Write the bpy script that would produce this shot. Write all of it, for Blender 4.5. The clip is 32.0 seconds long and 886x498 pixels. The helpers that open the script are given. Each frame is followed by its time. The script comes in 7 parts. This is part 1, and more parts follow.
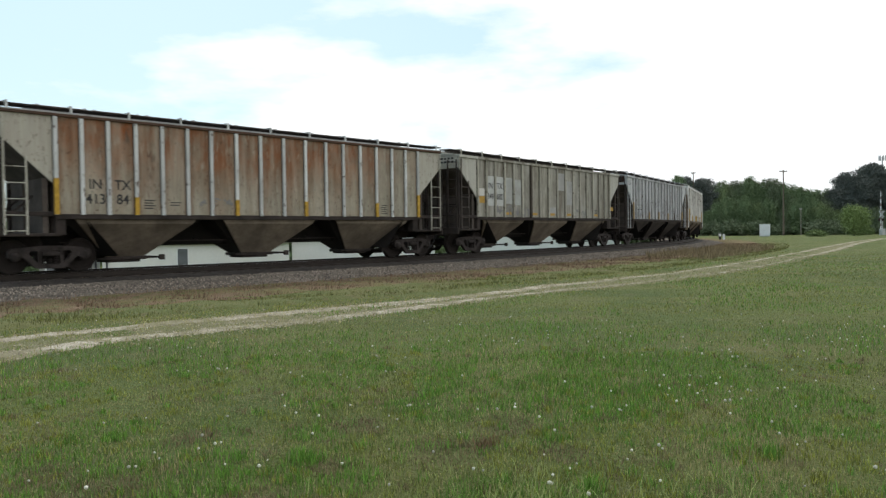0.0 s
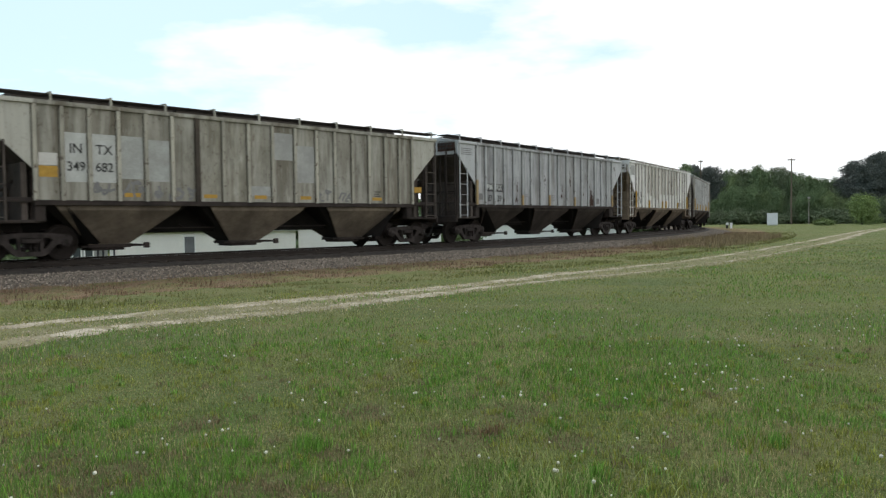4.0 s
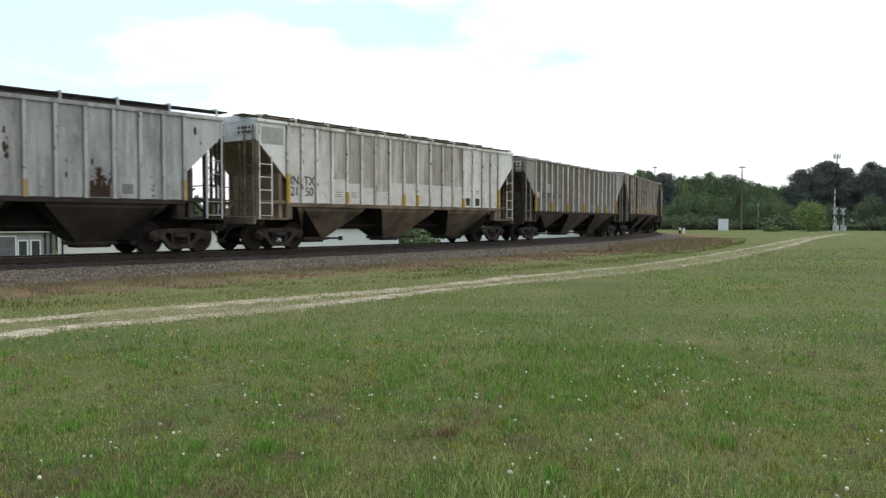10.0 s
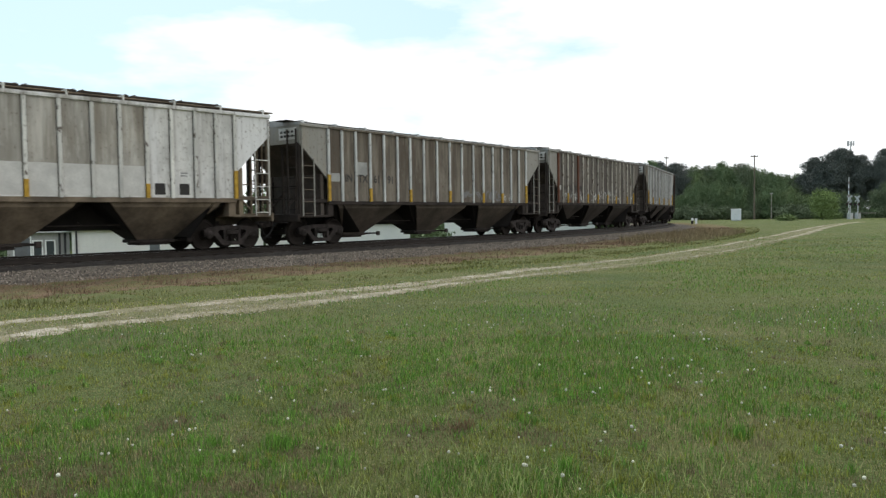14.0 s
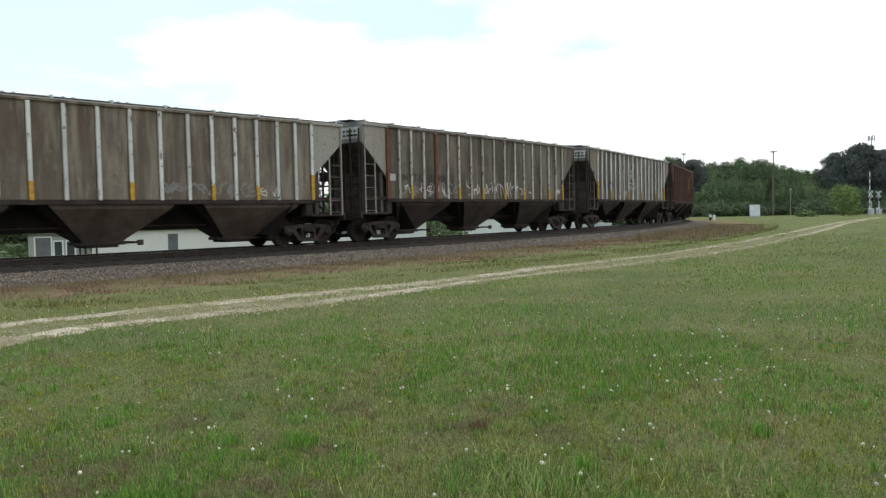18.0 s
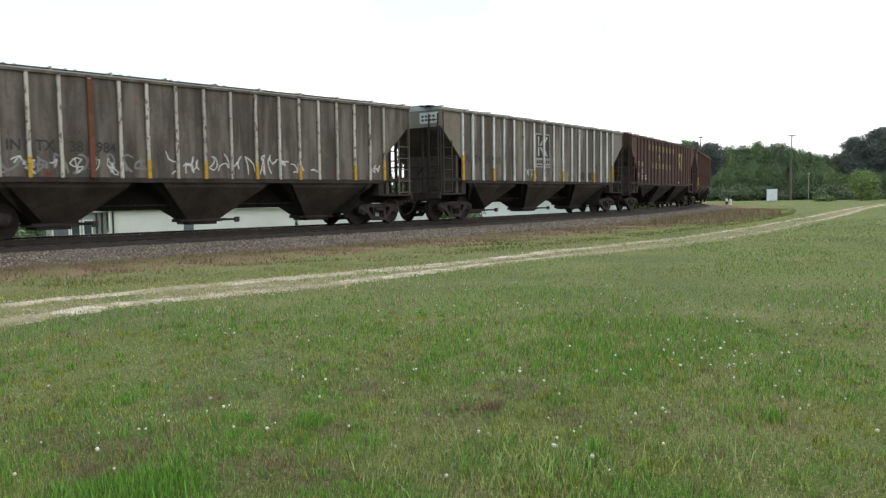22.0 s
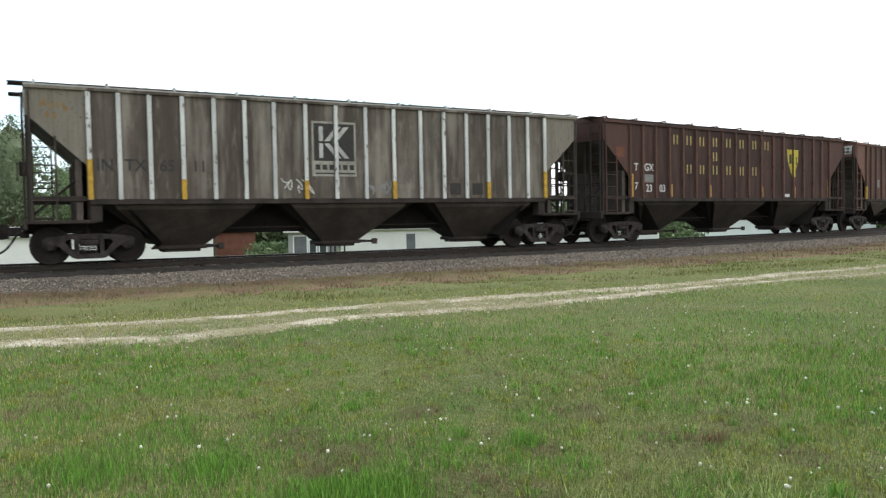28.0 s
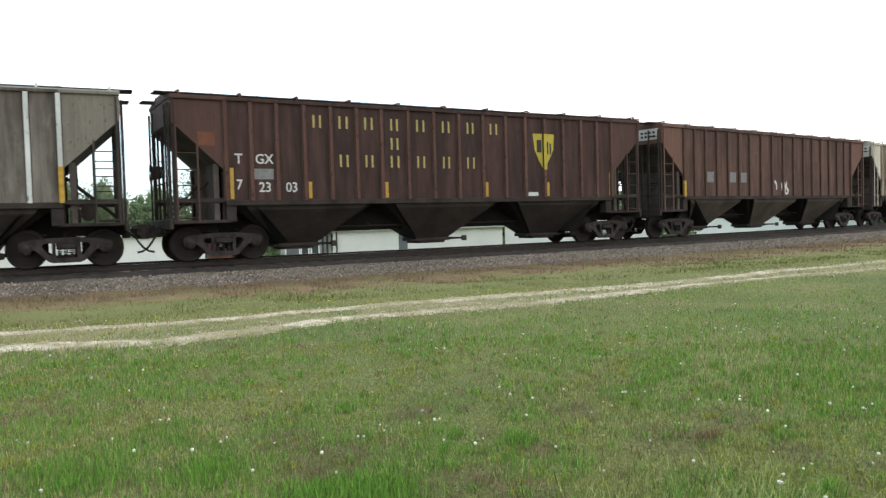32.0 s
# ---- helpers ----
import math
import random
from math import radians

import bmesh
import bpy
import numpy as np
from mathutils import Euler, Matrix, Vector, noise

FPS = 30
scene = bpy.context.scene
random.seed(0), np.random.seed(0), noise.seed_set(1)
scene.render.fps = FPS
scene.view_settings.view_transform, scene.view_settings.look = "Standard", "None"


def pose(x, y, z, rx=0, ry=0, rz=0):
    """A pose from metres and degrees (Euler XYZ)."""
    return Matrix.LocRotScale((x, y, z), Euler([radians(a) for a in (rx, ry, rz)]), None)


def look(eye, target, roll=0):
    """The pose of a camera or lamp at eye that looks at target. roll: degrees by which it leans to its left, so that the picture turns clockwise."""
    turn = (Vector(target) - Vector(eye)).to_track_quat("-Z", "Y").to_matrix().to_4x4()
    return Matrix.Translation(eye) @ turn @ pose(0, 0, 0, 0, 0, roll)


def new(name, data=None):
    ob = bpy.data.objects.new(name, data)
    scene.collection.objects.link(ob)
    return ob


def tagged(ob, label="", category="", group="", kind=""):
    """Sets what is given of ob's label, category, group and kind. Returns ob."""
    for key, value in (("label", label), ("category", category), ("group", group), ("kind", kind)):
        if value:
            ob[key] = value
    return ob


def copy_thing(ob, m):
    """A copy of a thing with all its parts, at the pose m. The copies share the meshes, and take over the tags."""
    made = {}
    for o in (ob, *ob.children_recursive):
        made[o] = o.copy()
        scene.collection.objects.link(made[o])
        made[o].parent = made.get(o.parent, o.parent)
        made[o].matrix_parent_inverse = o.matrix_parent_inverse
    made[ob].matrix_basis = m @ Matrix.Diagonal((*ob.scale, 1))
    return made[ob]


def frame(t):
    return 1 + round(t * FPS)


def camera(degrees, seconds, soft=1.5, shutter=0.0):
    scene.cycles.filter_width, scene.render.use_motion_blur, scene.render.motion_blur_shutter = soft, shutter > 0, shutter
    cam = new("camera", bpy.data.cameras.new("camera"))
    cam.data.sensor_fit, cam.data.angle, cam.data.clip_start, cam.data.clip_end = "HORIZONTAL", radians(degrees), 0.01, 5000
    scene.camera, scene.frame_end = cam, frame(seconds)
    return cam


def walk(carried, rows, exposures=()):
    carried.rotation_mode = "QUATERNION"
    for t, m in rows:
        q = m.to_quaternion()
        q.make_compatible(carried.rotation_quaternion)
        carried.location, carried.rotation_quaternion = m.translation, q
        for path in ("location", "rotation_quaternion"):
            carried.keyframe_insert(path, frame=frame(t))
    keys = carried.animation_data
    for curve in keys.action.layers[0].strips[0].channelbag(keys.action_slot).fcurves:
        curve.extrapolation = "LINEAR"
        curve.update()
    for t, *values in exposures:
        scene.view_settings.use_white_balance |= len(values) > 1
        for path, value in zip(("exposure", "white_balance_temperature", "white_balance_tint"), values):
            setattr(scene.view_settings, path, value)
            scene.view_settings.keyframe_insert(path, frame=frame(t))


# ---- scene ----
from mathutils import Quaternion

# camera: held by hand on the grass, it only turns
cam = camera(60.29, 32.0, soft=1.3, shutter=0.4)
PATH = [
    (0, pose(0, 0, 1.6, 88.71, 0.74, -0.57)),
    (0.5, pose(0, 0, 1.6, 88.63, 0.71, -0.54)),
    (1, pose(0, 0, 1.6, 88.75, 0.78, -0.46)),
    (1.5, pose(0, 0, 1.6, 88.66, 0.81, -0.57)),
    (2, pose(0, 0, 1.6, 88.56, 0.82, -0.64)),
    (2.5, pose(0, 0, 1.6, 88.42, 0.80, -0.63)),
    (3, pose(0, 0, 1.6, 88.16, 0.84, -0.48)),
    (3.5, pose(0, 0, 1.6, 87.93, 0.96, -0.22)),
    (4, pose(0, 0, 1.6, 87.83, 0.63, -0.10)),
    (4.5, pose(0, 0, 1.6, 87.96, 0.80, -0.09)),
    (6.5, pose(0, 0, 1.6, 87.74, 0.71, 2.43)),
    (7, pose(0, 0, 1.6, 88.02, -1.44, 2.21)),
    (7.5, pose(0, 0, 1.6, 87.83, 0.47, 1.72)),
    (8, pose(0, 0, 1.6, 87.68, 0.50, 1.34)),
    (8.5, pose(0, 0, 1.6, 87.82, 0.30, -0.93)),
    (9, pose(0, 0, 1.6, 87.84, 0.19, -1.89)),
    (9.5, pose(0, 0, 1.6, 88.02, 0.43, -2.52)),
    (10, pose(0, 0, 1.6, 87.97, -0.09, -3.27)),
    (10.5, pose(0, 0, 1.6, 87.74, -0.15, -4.19)),
    (11, pose(0, 0, 1.6, 87.71, 0.11, -5.10)),
    (11.5, pose(0, 0, 1.6, 87.84, 0.45, -3.78)),
    (12, pose(0, 0, 1.6, 88.04, 0.16, -3.19)),
    (12.5, pose(0, 0, 1.6, 88.16, 0.30, -3.24)),
    (13, pose(0, 0, 1.6, 88.17, 0.56, -2.91)),
    (13.5, pose(0, 0, 1.6, 87.86, 0.60, -2.57)),
    (14, pose(0, 0, 1.6, 87.53, 0.79, -2.44)),
    (14.5, pose(0, 0, 1.6, 87.46, 0.96, -2.21)),
    (16.5, pose(0, 0, 1.6, 87.86, 1.04, -1.89)),
    (17, pose(0, 0, 1.6, 87.92, 0.95, -1.86)),
    (17.5, pose(0, 0, 1.6, 87.82, 0.94, -1.68)),
    (18, pose(0, 0, 1.6, 87.41, 1.15, -1.23)),
    (18.5, pose(0, 0, 1.6, 87.15, 1.34, -0.83)),
    (19, pose(0, 0, 1.6, 87.04, 1.35, -0.75)),
    (19.5, pose(0, 0, 1.6, 87.03, 1.27, -0.74)),
    (20, pose(0, 0, 1.6, 86.71, 1.26, -0.69)),
    (20.5, pose(0, 0, 1.6, 86.54, 1.30, -0.86)),
    (21, pose(0, 0, 1.6, 86.10, 1.13, -0.71)),
    (21.5, pose(0, 0, 1.6, 85.84, 0.80, -0.55)),
    (22, pose(0, 0, 1.6, 86.10, 0.76, -0.16)),
    (22.5, pose(0, 0, 1.6, 86.52, 0.99, 0.70)),
    (23, pose(0, 0, 1.6, 86.49, 0.99, 1.80)),
    (23.5, pose(0, 0, 1.6, 86.27, 0.79, 2.82)),
    (24, pose(0, 0, 1.6, 86.35, 0.40, 4.06)),
    (24.5, pose(0, 0, 1.6, 86.49, 0.92, 5.09)),
    (26.5, pose(0, 0, 1.6, 88.27, 0.70, 13.44)),
    (27, pose(0, 0, 1.6, 88.08, 0.97, 14.67)),
    (27.5, pose(0, 0, 1.6, 87.91, 1.30, 15.76)),
    (28, pose(0, 0, 1.6, 87.82, 1.08, 15.86)),
    (28.5, pose(0, 0, 1.6, 87.72, 1.37, 15.63)),
    (29, pose(0, 0, 1.6, 87.31, 1.31, 13.42)),
    (29.5, pose(0, 0, 1.6, 86.59, 0.19, 6.42)),
    (30, pose(0, 0, 1.6, 86.42, -0.23, 1.00)),
    (30.5, pose(0, 0, 1.6, 87.29, 0.43, 4.53)),
    (31, pose(0, 0, 1.6, 87.99, 0.87, 10.39)),
    (31.5, pose(0, 0, 1.6, 88.15, 1.38, 13.49)),
    (32, pose(0, 0, 1.6, 87.82, 1.57, 15.27)),
]
EXPOSURE = [(0, 0.27), (4.5, 0.32), (7, 0.44), (11, 0.43), (13, 0.3), (16.5, 0.43), (19, 0.5), (22, 0.72), (24, 0.82), (27, 0.8), (29, 0.95), (30, 1.02), (31, 0.97), (32, 0.93)]
walk(cam, PATH, EXPOSURE)

# ---- world and sun: bright broken overcast ----
world = bpy.data.worlds.new("sky")
scene.world = world
world.use_nodes = True
wn, wl = world.node_tree.nodes, world.node_tree.links
wn.clear()
w_out = wn.new("ShaderNodeOutputWorld")
w_bg = wn.new("ShaderNodeBackground")
w_sky = wn.new("ShaderNodeTexSky")
w_sky.sky_type, w_sky.sun_disc = "NISHITA", False
SUN_ELEVATION, SUN_AZIMUTH = radians(48), radians(-20)
w_sky.sun_elevation, w_sky.sun_rotation = SUN_ELEVATION, SUN_AZIMUTH
w_co = wn.new("ShaderNodeTexCoord")
w_map = wn.new("ShaderNodeMapping")
w_map.inputs["Scale"].default_value = (1.0, 1.0, 3.2)
w_map.inputs["Rotation"].default_value = (0.0, 0.0, radians(-18))
w_map.inputs["Location"].default_value = (0.35, 0.1, 0.0)
w_noise = wn.new("ShaderNodeTexNoise")
w_noise.inputs["Scale"].default_value, w_noise.inputs["Detail"].default_value = 3.2, 8
w_noise.inputs["Roughness"].default_value = 0.52
w_ramp = wn.new("ShaderNodeValToRGB")
w_ramp.color_ramp.elements[0].position, w_ramp.color_ramp.elements[1].position = 0.38, 0.52
w_dim = wn.new("ShaderNodeVectorMath")
w_dim.operation = "SCALE"
w_dim.inputs["Scale"].default_value = 0.13
w_pale = wn.new("ShaderNodeMix")
w_pale.data_type = "RGBA"
w_pale.inputs[0].default_value = 0.75
w_pale.inputs[7].default_value = (0.55, 0.745, 0.845, 1)
w_mix = wn.new("ShaderNodeMix")
w_mix.data_type = "RGBA"
w_mix.inputs[7].default_value = (0.95, 0.975, 0.99, 1)
wl.new(w_co.outputs["Generated"], w_map.inputs["Vector"])
wl.new(w_map.outputs[0], w_noise.inputs["Vector"])
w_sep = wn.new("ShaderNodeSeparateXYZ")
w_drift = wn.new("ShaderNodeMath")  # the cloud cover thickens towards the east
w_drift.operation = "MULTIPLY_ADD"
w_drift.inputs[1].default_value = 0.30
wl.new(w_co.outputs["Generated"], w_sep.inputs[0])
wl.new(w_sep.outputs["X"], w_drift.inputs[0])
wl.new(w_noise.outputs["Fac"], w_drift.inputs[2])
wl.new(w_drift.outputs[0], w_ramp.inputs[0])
wl.new(w_sky.outputs[0], w_dim.inputs[0])
wl.new(w_dim.outputs[0], w_pale.inputs[6])
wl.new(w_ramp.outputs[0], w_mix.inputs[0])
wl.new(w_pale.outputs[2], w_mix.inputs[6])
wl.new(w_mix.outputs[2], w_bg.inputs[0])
w_bg.inputs[1].default_value = 1.0
wl.new(w_bg.outputs[0], w_out.inputs[0])

sun = new("sun", bpy.data.lights.new("sun", "SUN"))
sun.data.energy, sun.data.angle, sun.data.color = 1.9, radians(20), (1.0, 0.95, 0.87)
sun.matrix_world = look((0, 0, 0), (-math.sin(SUN_AZIMUTH) * math.cos(SUN_ELEVATION),
                                    -math.cos(SUN_AZIMUTH) * math.cos(SUN_ELEVATION), -math.sin(SUN_ELEVATION)))


# ---- materials ----
def material(name, rough=0.8, metal=0.0):
    m = bpy.data.materials.new(name)
    m.use_nodes = True
    b = m.node_tree.nodes["Principled BSDF"]
    b.inputs["Roughness"].default_value, b.inputs["Metallic"].default_value = rough, metal
    b.inputs["Specular IOR Level"].default_value = 0.25
    return m, m.node_tree.nodes, m.node_tree.links, b


def noise_fac(n, l, scale, detail=4, stretch=(1, 1, 1), lo=0.4, hi=0.6, offset=0.0, rough=0.55):
    """A noise in the object's own space, cut to 0..1 between lo and hi."""
    co, mp, tx, rp = (n.new(k) for k in ("ShaderNodeTexCoord", "ShaderNodeMapping", "ShaderNodeTexNoise", "ShaderNodeMapRange"))
    mp.inputs["Scale"].default_value, mp.inputs["Location"].default_value = stretch, (offset, offset * 0.7, offset * 0.3)
    tx.inputs["Scale"].default_value, tx.inputs["Detail"].default_value, tx.inputs["Roughness"].default_value = scale, detail, rough
    rp.inputs["From Min"].default_value, rp.inputs["From Max"].default_value = lo, hi
    l.new(co.outputs["Object"], mp.inputs["Vector"])
    l.new(mp.outputs[0], tx.inputs["Vector"])
    l.new(tx.outputs["Fac"], rp.inputs["Value"])
    return rp.outputs[0]


def blend(n, l, fac, a, b):
    """Mix two colours (tuples or sockets)."""
    mx = n.new("ShaderNodeMix")
    mx.data_type = "RGBA"
    for i, v in ((0, fac), (6, a), (7, b)):
        if isinstance(v, (int, float)):
            mx.inputs[i].default_value = v
        elif isinstance(v, tuple):
            mx.inputs[i].default_value = (*v, 1)
        else:
            l.new(v, mx.inputs[i])
    return mx.outputs[2]


def times(n, l, a, b):
    mt = n.new("ShaderNodeMath")
    mt.operation = "MULTIPLY"
    for i, v in enumerate((a, b)):
        if isinstance(v, (int, float)):
            mt.inputs[i].default_value = v
        else:
            l.new(v, mt.inputs[i])
    return mt.outputs[0]


def bumped(n, l, b, fac, strength=0.3, distance=0.01):
    bp = n.new("ShaderNodeBump")
    bp.inputs["Strength"].default_value, bp.inputs["Distance"].default_value = strength, distance
    l.new(fac, bp.inputs["Height"])
    l.new(bp.outputs[0], b.inputs["Normal"])


def plain(name, colour, rough=0.8, metal=0.0, vary=0.25, scale=6.0, dark=None, bump=0.15):
    """A surface with two scales of variation round one colour."""
    m, n, l, b = material(name, rough, metal)
    dark = dark or tuple(c * (1 - vary) for c in colour)
    c1 = blend(n, l, noise_fac(n, l, scale, 5, lo=0.35, hi=0.65), dark, colour)
    c2 = blend(n, l, times(n, l, noise_fac(n, l, scale * 9, 3, lo=0.4, hi=0.7, offset=3), 0.35), c1, tuple(c * (1 - vary) for c in dark))
    l.new(c2, b.inputs["Base Color"])
    if bump:
        bumped(n, l, b, noise_fac(n, l, scale * 6, 4, lo=0.3, hi=0.7, offset=7), bump)
    return m


def varied(name, colour, rough=0.8, spread=0.3, scale=4.0):
    """As plain, and each object a little lighter or darker."""
    m, n, l, b = material(name, rough)
    info = n.new("ShaderNodeObjectInfo")
    rp = n.new("ShaderNodeMapRange")
    rp.inputs["To Min"].default_value, rp.inputs["To Max"].default_value = 1 - spread, 1 + spread
    l.new(info.outputs["Random"], rp.inputs["Value"])
    c1 = blend(n, l, noise_fac(n, l, scale, 5, lo=0.35, hi=0.65), tuple(c * 0.7 for c in colour), colour)
    sc = n.new("ShaderNodeVectorMath")
    sc.operation = "SCALE"
    l.new(c1, sc.inputs[0])
    l.new(rp.outputs[0], sc.inputs["Scale"])
    l.new(sc.outputs[0], b.inputs["Base Color"])
    return m


def chipped(name, colour, rust=(0.075, 0.050, 0.036), spread=0.12, amount=0.615):
    """Rib paint, chipped and stained in other places on every rib."""
    m, n, l, b = material(name, 0.75)
    co, info, far = n.new("ShaderNodeTexCoord"), n.new("ShaderNodeObjectInfo"), n.new("ShaderNodeVectorMath")
    far.operation = "MULTIPLY_ADD"
    far.inputs[1].default_value = (37.0, 19.0, 53.0)
    l.new(info.outputs["Random"], far.inputs[0])
    l.new(co.outputs["Object"], far.inputs[2])
    c = colour
    for scale, squash, lo, hi, much, to in ((2.0, 0.5, 0.40, 0.68, 0.7, tuple(v * 0.62 for v in colour)), (11.0, 0.45, amount, amount + 0.05, 0.9, rust), (26.0, 0.5, 0.62, 0.68, 0.7, tuple(v * 0.4 for v in colour))):
        grow = n.new("ShaderNodeMapping")
        grow.inputs["Scale"].default_value = (1, 1, squash)
        no, rp = n.new("ShaderNodeTexNoise"), n.new("ShaderNodeMapRange")
        no.inputs["Scale"].default_value, no.inputs["Detail"].default_value = scale, 5
        rp.inputs["From Min"].default_value, rp.inputs["From Max"].default_value, rp.inputs["To Max"].default_value = lo, hi, much
        l.new(far.outputs[0], grow.inputs["Vector"])
        l.new(grow.outputs[0], no.inputs["Vector"])
        l.new(no.outputs["Fac"], rp.inputs["Value"])
        c = blend(n, l, rp.outputs[0], c, to)
    sc, mr = n.new("ShaderNodeVectorMath"), n.new("ShaderNodeMapRange")
    sc.operation = "SCALE"
    mr.inputs["To Min"].default_value, mr.inputs["To Max"].default_value = 1 - spread, 1 + spread
    l.new(info.outputs["Random"], mr.inputs["Value"])
    l.new(c, sc.inputs[0])
    l.new(mr.outputs[0], sc.inputs["Scale"])
    l.new(sc.outputs[0], b.inputs["Base Color"])
    return m


# ---- mesh building ----
class Form:
    """Gathers vertices and faces of one mesh."""

    def __init__(self):
        self.v, self.f = [], []

    def add(self, verts, faces):
        k = len(self.v)
        self.v += [tuple(p) for p in verts]
        self.f += [tuple(i + k for i in f) for f in faces]
        return self

    def box(self, lo, hi, bevel=0.0, turn=None, at=None):
        """A box from corner to corner, with chamfered edges."""
        c = [(a + b) / 2 for a, b in zip(lo, hi)]
        h = [abs(b - a) / 2 for a, b in zip(lo, hi)]
        bv = min(bevel, *(x * 0.6 for x in h))
        if bv <= 0:
            vs = [(sx * h[0], sy * h[1], sz * h[2]) for sx in (-1, 1) for sy in (-1, 1) for sz in (-1, 1)]
            fs = [(0, 1, 3, 2), (4, 6, 7, 5), (0, 4, 5, 1), (2, 3, 7, 6), (0, 2, 6, 4), (1, 5, 7, 3)]
        else:
            vs, ids = [], {}
            for sx in (-1, 1):
                for sy in (-1, 1):
                    for sz in (-1, 1):
                        for ax in range(3):
                            p = [sx * (h[0] - bv), sy * (h[1] - bv), sz * (h[2] - bv)]
                            p[ax] = (sx, sy, sz)[ax] * h[ax]
                            ids[sx, sy, sz, ax] = len(vs)
                            vs.append(tuple(p))
            fs = []
            for ax in range(3):
                o1, o2 = (ax + 1) % 3, (ax + 2) % 3
                for s in (-1, 1):
                    ring = []
                    for a, b in ((-1, -1), (1, -1), (1, 1), (-1, 1)):
                        k = [0, 0, 0]
                        k[ax], k[o1], k[o2] = s, a, b
                        ring.append(ids[(*k, ax)])
                    fs.append(tuple(ring if s > 0 else ring[::-1]))
            for ax in range(3):
                o1, o2 = (ax + 1) % 3, (ax + 2) % 3
                for a in (-1, 1):
                    for b in (-1, 1):
                        k0, k1 = [0, 0, 0], [0, 0, 0]
                        k0[ax], k1[ax] = -1, 1
                        k0[o1] = k1[o1] = a
                        k0[o2] = k1[o2] = b
                        q = (ids[(*k0, o1)], ids[(*k1, o1)], ids[(*k1, o2)], ids[(*k0, o2)])
                        fs.append(q if a * b > 0 else q[::-1])
            for sx in (-1, 1):
                for sy in (-1, 1):
                    for sz in (-1, 1):
                        q = tuple(ids[sx, sy, sz, ax] for ax in range(3))
                        fs.append(q if sx * sy * sz > 0 else q[::-1])
        if turn is not None:
            vs = [turn @ Vector(p) for p in vs]
        off = at if at is not None else c
        return self.add([(p[0] + off[0], p[1] + off[1], p[2] + off[2]) for p in vs], fs)

    def slab(self, outline, axis, a, b):
        """A flat outline of (u, w) pushed from a to b along axis 0, 1 or 2."""
        def put(p, d):
            q = [0, 0, 0]
            q[axis] = d
            q[(axis + 1) % 3], q[(axis + 2) % 3] = p
            return tuple(q)
        n = len(outline)
        vs = [put(p, a) for p in outline] + [put(p, b) for p in outline]
        fs = [tuple(range(n))[::-1], tuple(range(n, 2 * n))]
        fs += [(i, (i + 1) % n, n + (i + 1) % n, n + i) for i in range(n)]
        return self.add(vs, fs)

    def rod(self, p0, p1, r, n=8, r1=None):
        p0, p1 = Vector(p0), Vector(p1)
        r1 = r if r1 is None else r1
        d = (p1 - p0).normalized()
        e = d.orthogonal().normalized()
        g = d.cross(e)
        vs = []
        for p, rr in ((p0, r), (p1, r1)):
            for i in range(n):
                a = 2 * math.pi * i / n
                vs.append(p + e * (rr * math.cos(a)) + g * (rr * math.sin(a)))
        fs = [tuple(range(n))[::-1], tuple(range(n, 2 * n))]
        fs += [(i, (i + 1) % n, n + (i + 1) % n, n + i) for i in range(n)]
        return self.add(vs, fs)

    def turned(self, profile, axis_at=(0, 0, 0), axis=1, n=24):
        """A profile of (radius, along) turned round an axis."""
        vs, fs = [], []
        m = len(profile)
        for i in range(n):
            a = 2 * math.pi * i / n
            for r, d in profile:
                q = [0, 0, 0]
                q[axis] = d
                q[(axis + 1) % 3], q[(axis + 2) % 3] = r * math.cos(a), r * math.sin(a)
                vs.append(tuple(x + o for x, o in zip(q, axis_at)))
        for i in range(n):
            for k in range(m - 1):
                fs.append((i * m + k, i * m + k + 1, (i + 1) % n * m + k + 1, (i + 1) % n * m + k))
        return self.add(vs, fs)

    def mesh(self, name, mat, smooth=False):
        me = bpy.data.meshes.new(name)
        me.from_pydata(self.v, [], self.f)
        me.materials.append(mat)
        if smooth:
            me.shade_smooth()
        bm = bmesh.new()
        bm.from_mesh(me)
        bmesh.ops.recalc_face_normals(bm, faces=bm.faces)
        bm.to_mesh(me)
        bm.free()
        return me


def part(name, form, mat, parent=None, label="", at=None, smooth=False):
    """Links a form (or a mesh made before) as one object under a thing or a part."""
    me = form if isinstance(form, bpy.types.Mesh) else form.mesh(name, mat, smooth)
    ob = new(name, me)
    if parent is not None:
        ob.parent = parent
    if at is not None:
        ob.matrix_basis = at
    return tagged(ob, label) if label else ob


def thing(name, label, category, at=None, group="", kind=""):
    ob = new(name)
    if at is not None:
        ob.matrix_basis = at
    return tagged(ob, label, category, group, kind)


def sheet(name, verts, faces, mat):
    """A large mesh straight from arrays."""
    me = bpy.data.meshes.new(name)
    me.from_pydata([tuple(v) for v in verts], [], [tuple(f) for f in faces])
    me.materials.append(mat)
    return me


# ---- the railway's line ----
RAIL_TOP = 0.59
SC = 0.95


